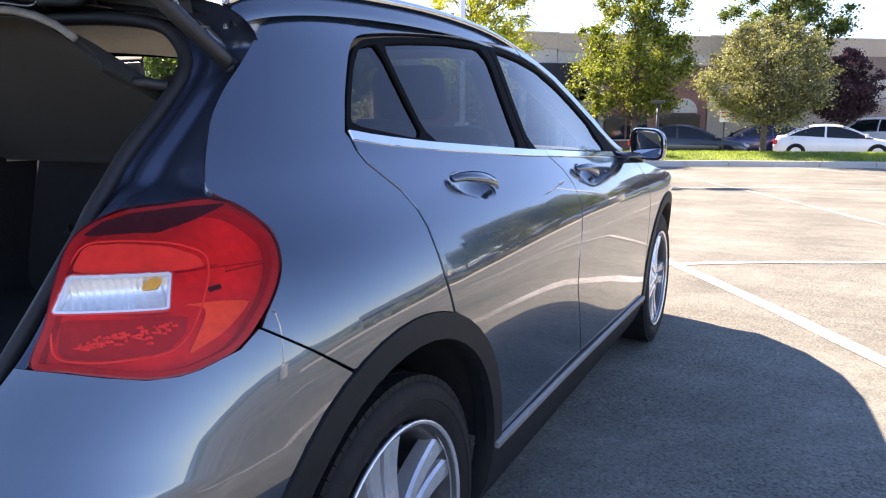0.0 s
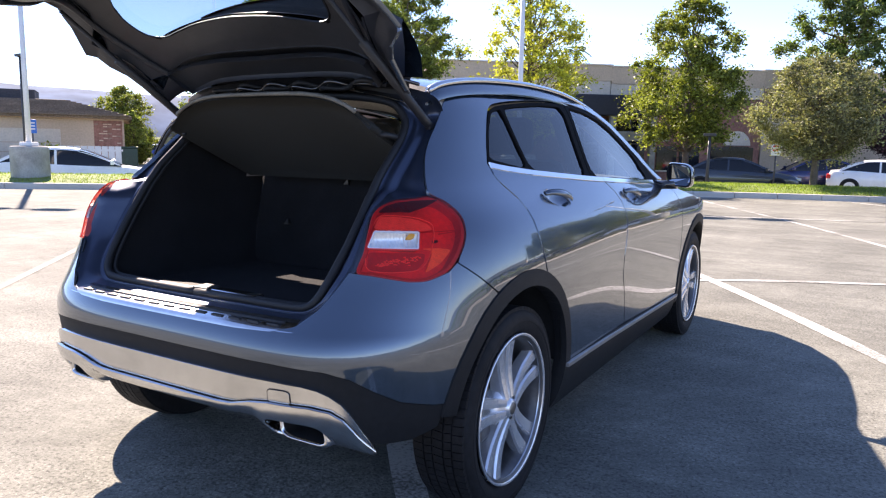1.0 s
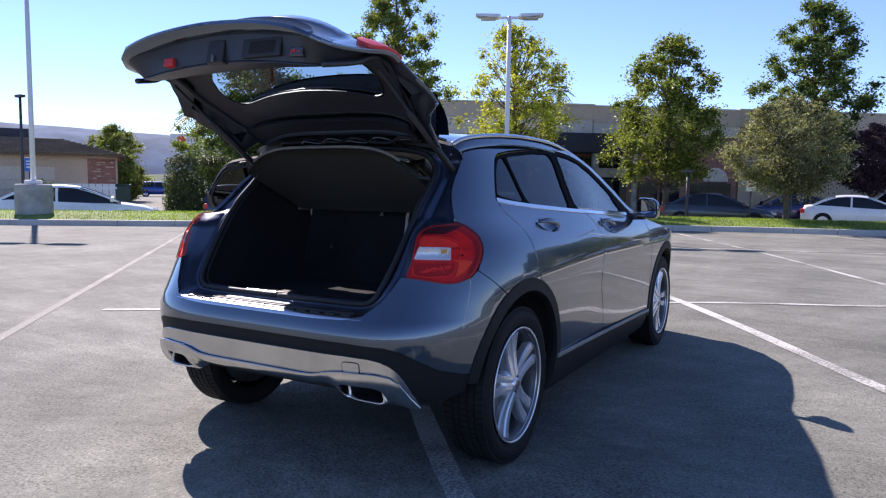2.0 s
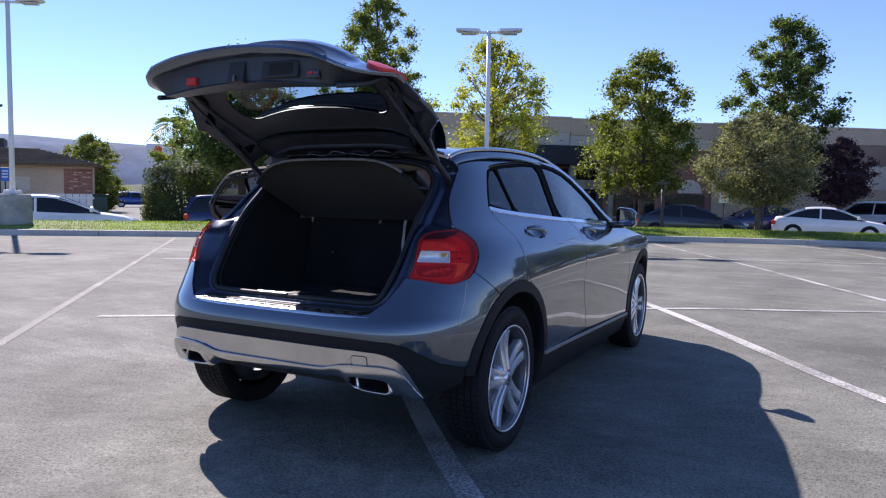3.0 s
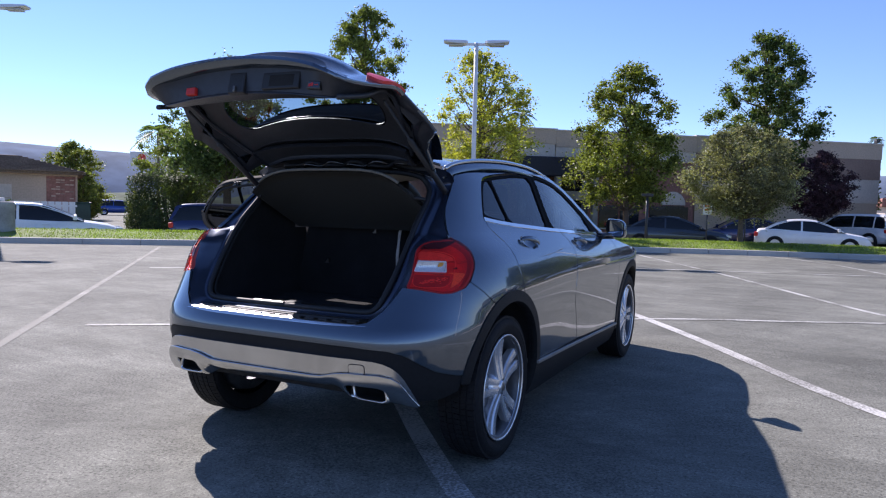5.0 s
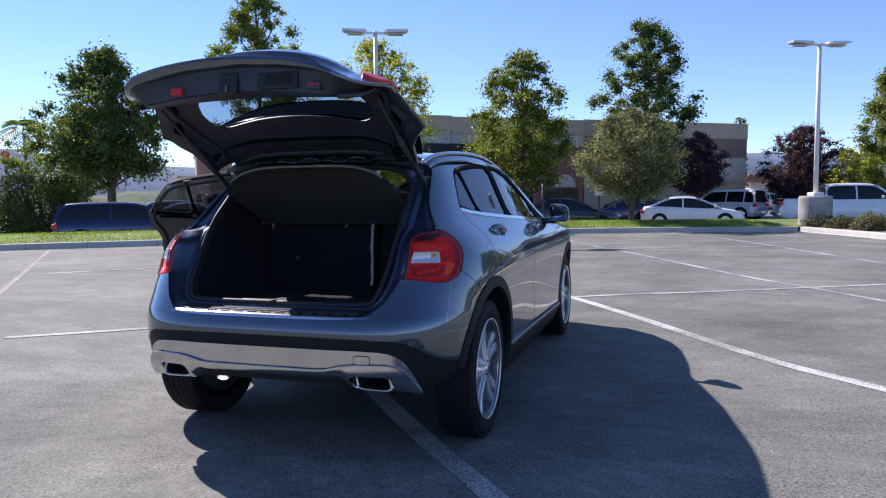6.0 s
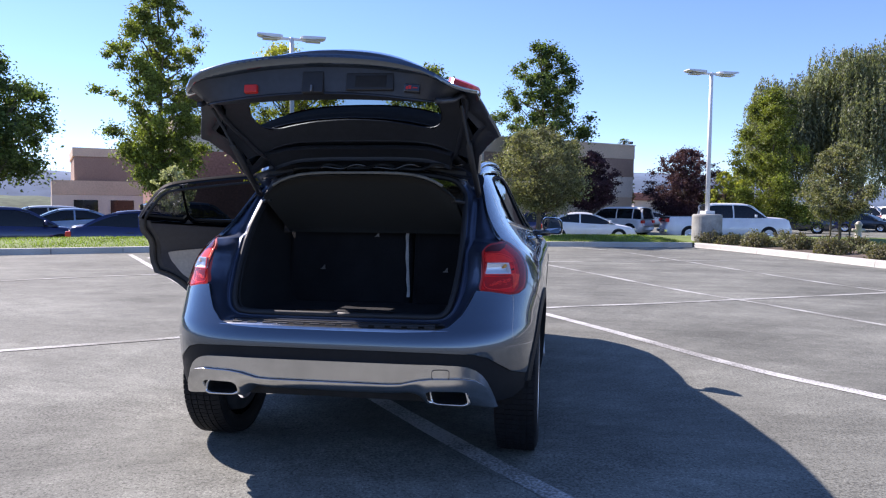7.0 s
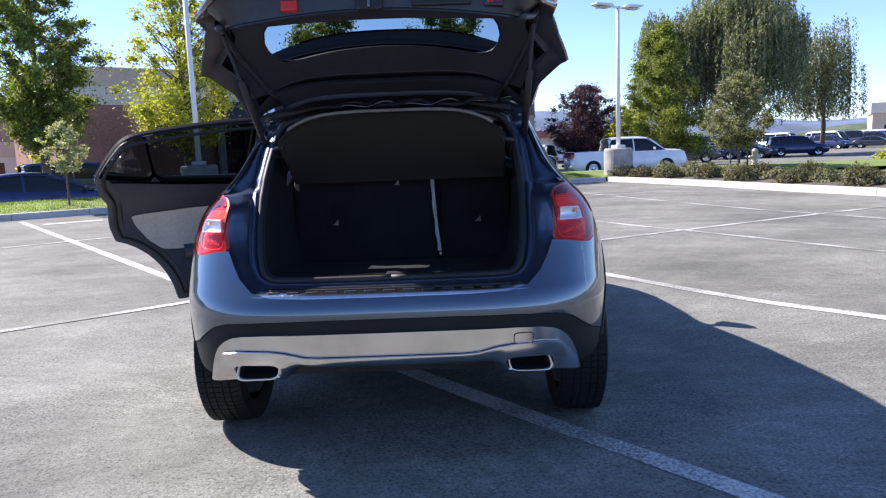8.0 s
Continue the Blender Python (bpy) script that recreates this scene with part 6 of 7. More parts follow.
def make_tree(x, y, ground_z, top, low, width, shape, mat, leaves, size, label, seed, trunk=.16, name="tree", lean=0.0, clumps=46, twigs=.2, droop=0.0):
    rng = random.Random(seed)
    tree = tagged(new(name), label, "tree")
    tree.location = (x, y, ground_z)
    H, B, R = top - ground_z, low - ground_z, width / 2
    prof = PROFILES[shape]
    blobs, limbs = [], []
    clumps = int(clumps * 3.0)
    whim = Vector((seed * 1.7, seed * .9, 0))
    for i in range(clumps):
        u = (i + rng.random()) / clumps
        a = rng.uniform(0, 2 * math.pi)
        # some sides and heights of the crown reach further out than others
        ragged = 1 + .34 * noise.noise(Vector((math.cos(a) * 1.6, math.sin(a) * 1.6, u * 5)) + whim) + .22 * noise.noise(Vector((math.cos(a) * 4, math.sin(a) * 4, u * 11)) + whim)
        w = float(np.interp(u, [p for p, q in prof], [q for p, q in prof])) * R * ragged
        rad = w * (rng.random() ** .5)
        r = R * rng.uniform(.13, .27) * (1.2 - .55 * u)
        c = Vector((lean * u * H + math.cos(a) * max(0, rad - r * .3), math.sin(a) * max(0, rad - r * .3), B + (H - B) * u * .97))
        blobs.append((c, r, rng.uniform(.55, 1.0)))
        if i % 4 == 0 or rng.random() < twigs * .6:
            limbs.append(c)
    v, f = tube([(0, 0, -.2), (0, 0, .05), (lean * H * .1, .02, B * .6), (lean * H * .3, 0, B + (H - B) * .3), (lean * H * .7, .03, B + (H - B) * .62), (lean * H * .9, .0, B + (H - B) * .86)],
                [trunk * 1.5, trunk * 1.15, trunk * .95, trunk * .62, trunk * .3, trunk * .08], 9)
    for c in limbs:
        z0 = max(B * .75, c.z - R * rng.uniform(.35, .7))
        p0 = Vector((lean * z0 * .6, 0, z0))
        v2, f2 = tube([p0, p0.lerp(c, .45) + Vector((0, 0, -.05 * R)), c], [trunk * .3, trunk * .17, trunk * .04], 5)
        n = len(v)
        v, f = v + v2, f + [tuple(k + n for k in q) for q in f2]
    mesh_ob("trunk", v, f, BARK, tree)
    v, f = leaf_cloud(blobs, int(leaves * 4.2), size * .52, rng, droop)
    mesh_ob("crown", v, f, mat, tree, smooth=False)
    return tree


def make_willow(x, y, ground_z, top, low, width, strands, label, seed, trunk=.4, thin=1.0, reach=(.10, .46)):
    """A weeping tree: limbs, and long strands of narrow leaves that hang from a ragged dome."""
    rng = random.Random(seed)
    g = np.random.default_rng(seed)
    tree = tagged(new("willow"), label, "tree")
    tree.location = (x, y, ground_z)
    H, B, R = top - ground_z, low - ground_z, width / 2
    v, f = tube([(0, 0, -.2), (.1, 0, H * .2), (0, .1, H * .45), (.1, 0, H * .8)], [trunk * 1.3, trunk, trunk * .7, trunk * .1], 9)
    lobes = []
    for i in range(26):
        a = 2 * math.pi * i / 13 + rng.uniform(-.3, .3)
        e = rng.uniform(.25, .95)
        c = Vector((math.cos(a) * R * .62 * (1.15 - e * .7), math.sin(a) * R * .62 * (1.15 - e * .7), H * (.42 + .5 * e)))
        lobes.append((c, R * rng.uniform(.16, .33)))
        v2, f2 = tube([Vector((0, 0, H * rng.uniform(.22, .5))), c * .55 + Vector((0, 0, H * .22)), c], [trunk * .4, trunk * .2, trunk * .05], 6)
        mesh_ob("limb", v2, f2, BARK, tree)
    mesh_ob("trunk", v, f, BARK, tree)
    pts = []
    for _ in range(strands):
        c, r = lobes[rng.randrange(26)]
        d = Vector((rng.gauss(0, 1), rng.gauss(0, 1), abs(rng.gauss(0, .8)))).normalized()
        p = c + d * r * rng.uniform(.6, 1.05)
        length = min(rng.uniform(*reach) * H, max(.4, p.z - B - rng.uniform(0, .8)))
        n = int(length * 11 * thin)
        t = g.random(n)
        drift = Vector((d.x, d.y, 0)) * .35
        q = np.array(tuple(p)) + np.outer(np.sqrt(t), tuple(drift)) - np.outer(t, (0, 0, length)) + g.normal(size=(n, 3)) * .07
        pts.append(q)
    p = np.concatenate(pts)
    n = len(p)
    unit = lambda a: a / np.maximum(np.linalg.norm(a, axis=1, keepdims=True), 1e-6)
    a = unit(g.normal(size=(n, 3)) * .45 + (0, 0, -1))
    b = unit(np.cross(a, g.normal(size=(n, 3))))
    s = g.uniform(.13, .30, n)[:, None]
    corner = np.stack([p - a * s * .5, p + b * s * .20, p + a * s * .6, p - b * s * .20], 1).reshape(-1, 3)
    k = np.arange(n)[:, None] * 4
    mesh_ob("crown", corner.tolist(), np.concatenate([k + (0, 1, 2), k + (0, 2, 3)], 1).reshape(-1, 3).tolist(), LEAF_WILLOW, tree, smooth=False)
    return tree


make_tree(-5.09, 30.24, LOW, 8.0, 1.75, 6.0, "pyramid", LEAF_LIME, 9000, .24, "tall green maple with yellowing lower leaves behind parked cars", 11, trunk=.15)
make_tree(0.25, 39.5, LOW, 11.1, 2.2, 6.0, "tall", LEAF_DARK, 12500, .27, "very tall dark green tree beside a building", 12, trunk=.2)
make_tree(0.45, 21.5, .2, 3.98, 1.3, 3.9, "round", LEAF_OLIVE, 10000, .13, "rounded grey-green olive tree on the grass verge", 13, trunk=.085, clumps=60)
make_tree(3.1, 37.6, LOW, 4.5, 1.3, 3.2, "round", LEAF_PLUM, 6500, .19, "dark purple plum tree beside a building", 14, trunk=.12, clumps=70)
make_tree(-8.9, 21.8, LOW, 7.2, 1.9, 4.8, "tall", LEAF_YELLOW, 5200, .19, "thin yellow-green tree with bare top twigs", 15, trunk=.11, clumps=60, twigs=.9)
make_tree(-12.2, 18.8, LOW, 8.4, 1.9, 3.9, "tall", LEAF_GREEN, 13000, .19, "tall loose green birch behind the verge", 16, trunk=.14, clumps=58, droop=.35)
make_tree(-22.8, 23.0, LOW, 8.05, 2.5, 7.0, "pyramid", LEAF_DARK, 10000, .27, "broad dark green maple behind a parked car", 17, trunk=.2, clumps=60)
make_tree(-48.6, 33.3, LOW, 5.6, .0, 5.2, "round", LEAF_LIME, 12000, .24, "rounded yellow-green tree beside a low house", 18, trunk=.2, clumps=90)
make_tree(-45.6, 32.0, LOW, 3.6, -.2, 3.0, "round", LEAF_GREEN, 2500, .3, "low green tree beside a low house", 19, trunk=.12)
make_tree(-33.0, 30.6, LOW, 6.3, 1.5, 6.0, "round", LEAF_GREEN, 9000, .26, "yellow-green shrubby tree behind a hedge", 20, trunk=.15)
make_tree(9.3, 43.8, LOW, 5.15, .5, 4.8, "round", LEAF_PLUM, 10000, .20, "dark plum tree beyond a pickup truck", 21, trunk=.15, clumps=80)
make_tree(14.84, 45.0, LOW, 9.1, .6, 6.2, "column", LEAF_LIME, 18000, .24, "upright dense yellow-green maple beyond parked cars", 22, trunk=.18)
make_willow(27.2, 63.0, LOW, 16.0, 2.2, 15.6, 2700, "huge grey-green willow with hanging twigs", 23)
make_willow(21.5, 64.1, LOW, 13.9, 1.6, 10.4, 1500, "large grey-green willow beyond parked cars", 33, trunk=.3)
make_tree(10.45, 21.9, .05, 3.45, 1.0, 2.6, "round", LEAF_OLIVE, 6000, .13, "young olive tree on the lawn with stakes", 24, trunk=.05)
make_willow(36.4, 66.0, LOW, 13.4, 2.6, 8.3, 520, "thin weeping willow at the lot's far side", 25, trunk=.2, thin=.6, reach=(.3, .8))
make_tree(6.35, 47.6, LOW, 5.25, -.3, .62, "column", LEAF_DARK, 1800, .14, "narrow dark cypress at a building's corner", 26, trunk=.08)
make_tree(-9.05, 14.05, .1, 2.25, 1.05, 1.05, "round", LEAF_OLIVE_LIT, 1600, .09, "small young olive tree on the grass verge", 27, trunk=.025, clumps=24)
make_tree(11.4, 42.0, LOW, 3.6, .2, 2.8, "round", LEAF_YELLOW, 2200, .26, "yellow-green small tree beyond a pickup truck", 28, trunk=.1)
make_tree(-19.0, 31.0, LOW, 3.3, -.2, 2.6, "round", LEAF_YELLOW, 1800, .24, "yellow-green shrub at a building's corner", 29, trunk=.08)
make_tree(-38.0, 58.0, LOW, 5.0, -.3, 3.0, "column", LEAF_DARK, 1500, .3, "dark conifer in the distance", 30, trunk=.12)

# ---- clipped hedge, shrubs, palm ----
def make_shrub(x, y, z, w, d, h, mat, count, size, label, seed, name="shrub", boxy=.0, turn=0.0, ragged=.3):
    rng = random.Random(seed)
    ob = tagged(new(name), label, "shrub")
    ob.matrix_world = pose(x, y, z, 0, 0, turn)
    verts, faces = [], []
    for _ in range(count):
        v = Vector((rng.gauss(0, 1), rng.gauss(0, 1), abs(rng.gauss(0, 1)))).normalized()
        if boxy:
            m = max(abs(v.x), abs(v.y), abs(v.z))
            v = v.lerp(v / m, boxy)
        k = rng.uniform(1 - 1.1 * ragged, 1.06) * (1 + ragged * noise.noise(v * 3.2 + Vector((seed, 0, 0))))
        p = Vector((v.x * w / 2 * k, v.y * d / 2 * k, v.z * h * k))
        s = size * rng.uniform(.6, 1.4)
        a = Vector((rng.gauss(0, 1), rng.gauss(0, 1), rng.gauss(0, 1))).normalized()
        b = a.cross(v + Vector((.1, .2, .3))).normalized()
        n = len(verts)
        q = a.cross(b) * s * .15
        verts += [p - a * s * .55, p + b * s * .34 + q, p + a * s * .6, p - b * s * .34 + q]
        faces += [(n, n + 1, n + 2), (n, n + 2, n + 3)]
    mesh_ob("foliage", verts, faces, mat, ob, smooth=False)
    v, f = [], []
    for i in range(7):
        a = 2 * math.pi * i / 7
        v2, f2 = tube([(0, 0, -.05), (.2 * w * math.cos(a), .2 * d * math.sin(a), h * .4), (.36 * w * math.cos(a), .36 * d * math.sin(a), h * .75)], [.03 * w, .02 * w, .006 * w], 5)
        n = len(v)
        v, f = v + v2, f + [tuple(k + n for k in q) for q in f2]
    mesh_ob("stem", v, f, BARK, ob)
    return ob


make_shrub(-28.3, 24.4, LOW, 3.2, 3.2, 3.0, HEDGE, 30000, .09, "large clipped dark green hedge bush", 3, name="hedge", boxy=.75, ragged=.06)
make_shrub(-33.9, 27.4, LOW, 1.6, 1.6, 2.1, LEAF_LIME, 4500, .13, "yellow-green drooping bush beside a clipped hedge", 4)
rng = random.Random(8)
for i in range(24):
    t = i / 23
    j = t * (len(island) - 2.2) + .1
    p = island[int(j)].lerp(island[int(j) + 1], j - int(j))
    off = .55 + .8 * (i % 3) / 1.5 + rng.uniform(-.12, .2)
    make_shrub(p.x + off, p.y + off * .55, .14, rng.uniform(.65, 1.0), rng.uniform(.6, .9), rng.uniform(.28, .44), (SHRUB_BROWN, LEAF_OLIVE, SHRUB_BROWN)[i % 3], 1100, .055, "low bushy olive-brown shrub in the planting bed", 40 + i)["group"] = "shrubs in the planting bed"
for i in range(6):
    make_shrub(17.5 + i * 1.9, 24.5 - i * 1.0, .0, 1.5, 1.3, .75, LEAF_GREEN if i % 2 else LEAF_YELLOW, 900, .11, "low hedge shrub on the far lawn", 70 + i)["group"] = "shrubs on the far lawn"
for i, (x, y) in enumerate(((-36.5, 14.2), (-35.2, 16.0), (-33.6, 18.8))):
    make_shrub(x, y, LOW, 2.2, 1.8, 1.5, LEAF_DARK if i % 2 else LEAF_YELLOW, 1500, .16, "clipped shrub before a low house", 80 + i)


def make_palm(x, y, z, height, crown, seed):
    rng = random.Random(seed)
    palm = tagged(new("palm"), "tall palm with a shaggy crown far away", "palm tree")
    palm.location = (x, y, z)
    v, f = tube([(0, 0, 0), (.05, 0, height * .5), (0, 0, height)], [.16, .12, .13], 8)
    mesh_ob("trunk", v, f, BARK, palm)
    verts, faces = [], []
    for i in range(46):
        a, e = rng.uniform(0, 2 * math.pi), rng.uniform(-.6, 1.1)
        d = Vector((math.cos(a) * math.cos(e), math.sin(a) * math.cos(e), math.sin(e)))
        side = d.cross(Vector((0, 0, 1))).normalized()
        L = crown * rng.uniform(.8, 1.1)
        for k in range(9):
            for sgn in (1, -1):
                t0 = .25 + .08 * k
                p = Vector((0, 0, height)) + d * L * t0 + Vector((0, 0, -.7 * t0 * t0 * L))
                q = p + side * sgn * L * .22 + d * L * .14 + Vector((0, 0, -.12 * L))
                n = len(verts)
                verts += [p, q, p + d * L * .06]
                faces.append((n, n + 1, n + 2))
    mesh_ob("fronds", verts, faces, LEAF_DARK, palm, smooth=False)
    return palm


make_palm(-54.2, 46.6, LOW, 8.2, 2.6, 2)
make_palm(-21.9, 61.0, LOW, 10.6, 1.5, 3)
make_palm(8.1, 72.0, LOW, 8.7, .75, 4)
make_palm(5.8, 73.0, LOW, 8.3, .75, 5)

# ---- parking lot lamps ----
def make_lamp_post(x, y, z, turn, height, label):
    post = tagged(new("lamp_post"), label, "lamp post")
    post.matrix_world = pose(x, y, z, 0, 0, turn)
    prof = [(0, 0), (.47, 0), (.47, .88), (.455, .93), (.42, .955), (0, .96)]
    v, f = spin([(r, h) for r, h in prof], 32)
    v = [Vector((p[1], p[2], p[0])) for p in v]
    mesh_ob("concrete_base", v, f, BASE_CONCRETE, post, "round weathered concrete base", smooth=False)
    bm = bmesh.new()
    add_box(bm, -.17, .17, -.17, .17, .955, 1.06, bevel=.02)
    part("base_cover", bm, POLE_WHITE, post)
    v, f = tube([(0, 0, 1.0), (0, 0, 3), (0, 0, height)], [.072, .066, .058], 12)
    mesh_ob("pole", v, f, POLE_WHITE, post)
    for k in (1, -1):
        bm = bmesh.new()
        add_box(bm, k * .20 - .17, k * .20 + .17, -.035, .035, height - .07, height - .01)
        arm = part("arm", bm, POLE_WHITE, post)
        rows = []
        for t, w, h in ((.24, .12, .05), (.30, .20, .085), (.55, .22, .09), (.86, .20, .055), (.92, .17, .035)):
            zt = height + .03 + .02 * t
            rows.append([Vector((k * t, sx * w, zt + sz * h - h)) for sx, sz in ((-1, 0), (-.85, 1), (.85, 1), (1, 0))])
        v, f = loft(rows, True)
        f += [(0, 1, 2, 3), (16, 17, 18, 19)]
        head = mesh_ob("lamp_head", v, f, POLE_WHITE, post, "flat white lamp head", smooth=False)
        bm = bmesh.new()
        add_box(bm, k * .58 - .2, k * .58 + .2, -.14, .14, height - .085, height - .06)
        part("lens", bm, LAMP_LENS, head)
    return post


# the last post is unseen, put there for its reflection in the fender
for x, y, turn, tall in ((-6.25, 15.35, 24, 5.72), (5.9, 20.55, 24, 5.5), (-17.45, 8.65, 30, 6.15), (17.0, 3.6, 24, 5.7)):
    make_lamp_post(x, y, .1, turn, tall, "white twin-headed car park lamp on a concrete base")["group"] = "car park lamps"


def make_sign(x, y, z, height, w, h, mat, turn, label, bars=None):
    sign = tagged(new("sign"), label, "sign")
    sign.matrix_world = pose(x, y, z, 0, 0, turn)
    v, f = tube([(0, 0, 0), (0, 0, height)], .03, 8)
    mesh_ob("post", v, f, DARK_STEEL, sign)
    bm = bmesh.new()
    add_box(bm, -w / 2, w / 2, -.05, -.032, height - h, height, bevel=.008)
    plate = part("plate", bm, mat, sign)
    if bars:
        for i in range(3):
            boxed("bar", (-w * .32, w * .32, -.056, -.05, height - h * (.3 + .22 * i), height - h * (.2 + .22 * i)), bars, plate)
    return sign


make_sign(-28.9, 15.2, LOW, 2.55, .34, .58, SIGN_BLUE, 50, "blue parking sign on a post", SIGN_WHITE)
make_sign(-1.05, 25.9, LOW, 2.2, .32, .62, SIGN_WHITE, 5, "small white notice on a post", RED_PLASTIC)
make_sign(.3, 26.2, LOW, 2.4, .34, .5, SIGN_BLUE, 5, "small blue notice on a post", SIGN_WHITE)
far_sign = tagged(new("sign"), "tall far white sign with a round red mark", "sign")
far_sign.matrix_world = pose(-66.5, 55.1, LOW, 0, 0, 50)
v, f = tube([(0, .1, 0), (0, .1, 6.4)], .16, 8)
mesh_ob("post", v, f, DARK_STEEL, far_sign)
board = boxed("board", (-1.25, 1.25, -.1, .1, 5.8, 7.25), SIGN_WHITE, far_sign, bevel=.1)
v, f = spin([(0, .13), (.42, .13), (.45, .11), (.45, .0)], 20)
mesh_ob("mark", [Vector((p[1], -p[0], p[2] + 6.55)) for p in v], f, RED_PLASTIC, board, "round red mark", smooth=False)
for x, y, h in ((-26.6, 13.6, 4.9), (-51.0, 45.5, 5.3), (-3.35, 26.0, 2.3)):
    p = tagged(new("street_lamp"), "thin dark post with a small lamp on top", "lamp post")
    p.location = (x, y, LOW)
    v, f = tube([(0, 0, 0), (0, 0, h)], [.07, .05], 8)
    mesh_ob("pole", v, f, DARK_STEEL, p)
    boxed("lamp_head", (-.22, .22, -.1, .1, h - .05, h + .06), DARK_STEEL, p, bevel=.02)

# ---- main building: walls run from the left corner to the right corner ----
B0, B1 = Vector((-17.2, 28.5, LOW)), Vector((6.3, 46.6, LOW))
along = (B1 - B0).normalized()
B_LEN = (B1 - B0).length
facade = Matrix.Identity(4)
back = Vector((0, 0, 1)).cross(along)
for i in range(3):
    facade[i][0], facade[i][1], facade[i][2] = along[i], back[i], (0, 0, 1)[i]
facade.translation = B0
building = tagged(new("building"), "long low commercial building in tan stucco and red brick", "building")
building.matrix_world = facade


def wall(name, s0, s1, z0, z1, out, mat, depth=14.0, label=""):
    return boxed(name, (s0, s1, -out, depth, z0, z1), mat, building, label=label)


Z = lambda z: z - LOW
wall("wall", 0, 9.2, 0, Z(3.87), 0.0, BRICK, label="red-brown brick wall")
wall("band", -.04, 9.24, Z(3.874), Z(4.73), .04, PALE_WALL, label="pale stucco band")
wall("parapet", -.08, 9.28, Z(4.734), Z(5.5), .08, TAN_WALL, label="tan parapet")
wall("wall", 9.3, 17.6, 0, Z(4.0), .03, BRICK, label="red-brown brick wall")
wall("band", 9.28, 17.6, Z(4.004), Z(4.6), .06, PALE_WALL, label="pale stucco band")
wall("parapet", 9.28, 17.64, Z(4.604), Z(5.45), .1, TAN_WALL, label="tan parapet")
wall("wall", 17.7, B_LEN, 0, Z(2.0), .0, TAN_WALL, label="tan stucco wall")
wall("band", 17.66, B_LEN + .03, Z(2.004), Z(3.4), .03, PALE_WALL, label="pale stucco band")
wall("band", 17.62, B_LEN + .06, Z(3.404), Z(4.6), .06, BROWN_WALL, label="brown stucco band")
wall("parapet", 17.66, B_LEN + .09, Z(4.604), Z(5.5), .09, TAN_WALL, label="tan parapet")
for s0, s1, zt in ((0, 9.2, 5.5), (9.28, 17.6, 5.45), (17.66, B_LEN, 5.5)):
    boxed("coping", (s0 - .12, s1 + .12, -.14, 14.1, Z(zt) + .002, Z(zt) + .07), PALE_WALL, building)
# entrance with a dark canopy and tall windows
boxed("canopy", (6.9, 11.3, -1.5, -.12, Z(2.95), Z(3.95)), CANOPY, building, bevel=.05, label="dark navy canopy")
boxed("canopy_beam", (8.6, 11.5, -2.4, -1.52, Z(1.7), Z(2.15)), BASE_CONCRETE, building, bevel=.03)
for s in (7.1, 9.0, 11.1):
    boxed("canopy_column", (s - .15, s + .15, -1.4, -1.1, 0, Z(2.94)), BASE_CONCRETE, building, bevel=.02)
for i in range(5):
    s = 7.2 + i * .82
    pane = boxed("window", (s, s + .74, -.09, -.05, .1, Z(2.8)), DARK_GLASS, building)
    boxed("window_frame", (s - .05, s - .005, -.12, -.05, .1, Z(2.8)), DARK_STEEL, pane)
    boxed("window_frame", (s, s + .74, -.12, -.092, Z(1.55), Z(1.62)), DARK_STEEL, pane)
for s in (11.9, 14.9):
    for j in range(2):
        pane = boxed("window", (s + j * 1.25, s + j * 1.25 + 1.1, -.09, -.02, .7, Z(1.5)), DARK_GLASS, building)
        boxed("window_sill", (s + j * 1.25 - .06, s + j * 1.25 + 1.16, -.16, -.04, .62, .695), PALE_WALL, pane)
v = [Vector((16.3 + .75 * math.cos(a), o, Z(1.6) + .75 * math.sin(a))) for o in (-.12, -.04) for a in [math.pi * i / 14 for i in range(15)]]
mesh_ob("arch_window", v, [tuple(range(15)), tuple(range(15, 30))[::-1]] + [(i, i + 1, i + 16, i + 15) for i in range(14)] + [(0, 15, 29, 14)], PALE_WALL, building, "white arched panel over a window", smooth=False)
boxed("window", (15.6, 17.0, -.1, -.04, .8, Z(1.55)), DARK_GLASS, building)
# small lamps on the parapet's edge
for s in (.5, B_LEN - .4):
    boxed("roof_lamp", (s - .12, s + .12, -.3, -.1, Z(5.6), Z(5.78)), DARK_STEEL, building, bevel=.02)
# the wing further back
wing = tagged(new("building"), "low tan wing with a brown band far behind", "building")
wing.matrix_world = pose(-37.0, 45.5, LOW, 0, 0, 38)
boxed("wall", (0, 16, 0, 10, 0, 2.4), PALE_WALL, wing)
boxed("band", (.02, 16, -.05, 10, 2.41, 3.5), TAN_WALL, wing)
boxed("upper_wall", (1.6, 16, .6, 10, 3.51, 5.4), BROWN_WALL, wing)
boxed("parapet", (1.5, 16, .5, 10, 5.41, 6.1), TAN_WALL, wing)
for i in range(4):
    boxed("window", (1.5 + 2.6 * i, 3.2 + 2.6 * i, -.05, .02, .6, 2.0), DARK_GLASS, wing)

# ---- low house with a hipped shingle roof ----
house = tagged(new("house"), "low tan house with a hipped brown shingle roof", "house")
house.matrix_world = pose(-46.0, 4.7, LOW, 0, 0, 55.2)
boxed("wall", (0, 22, 0, 9, 0, 2.9), TAN_WALL, house, label="tan stucco wall")
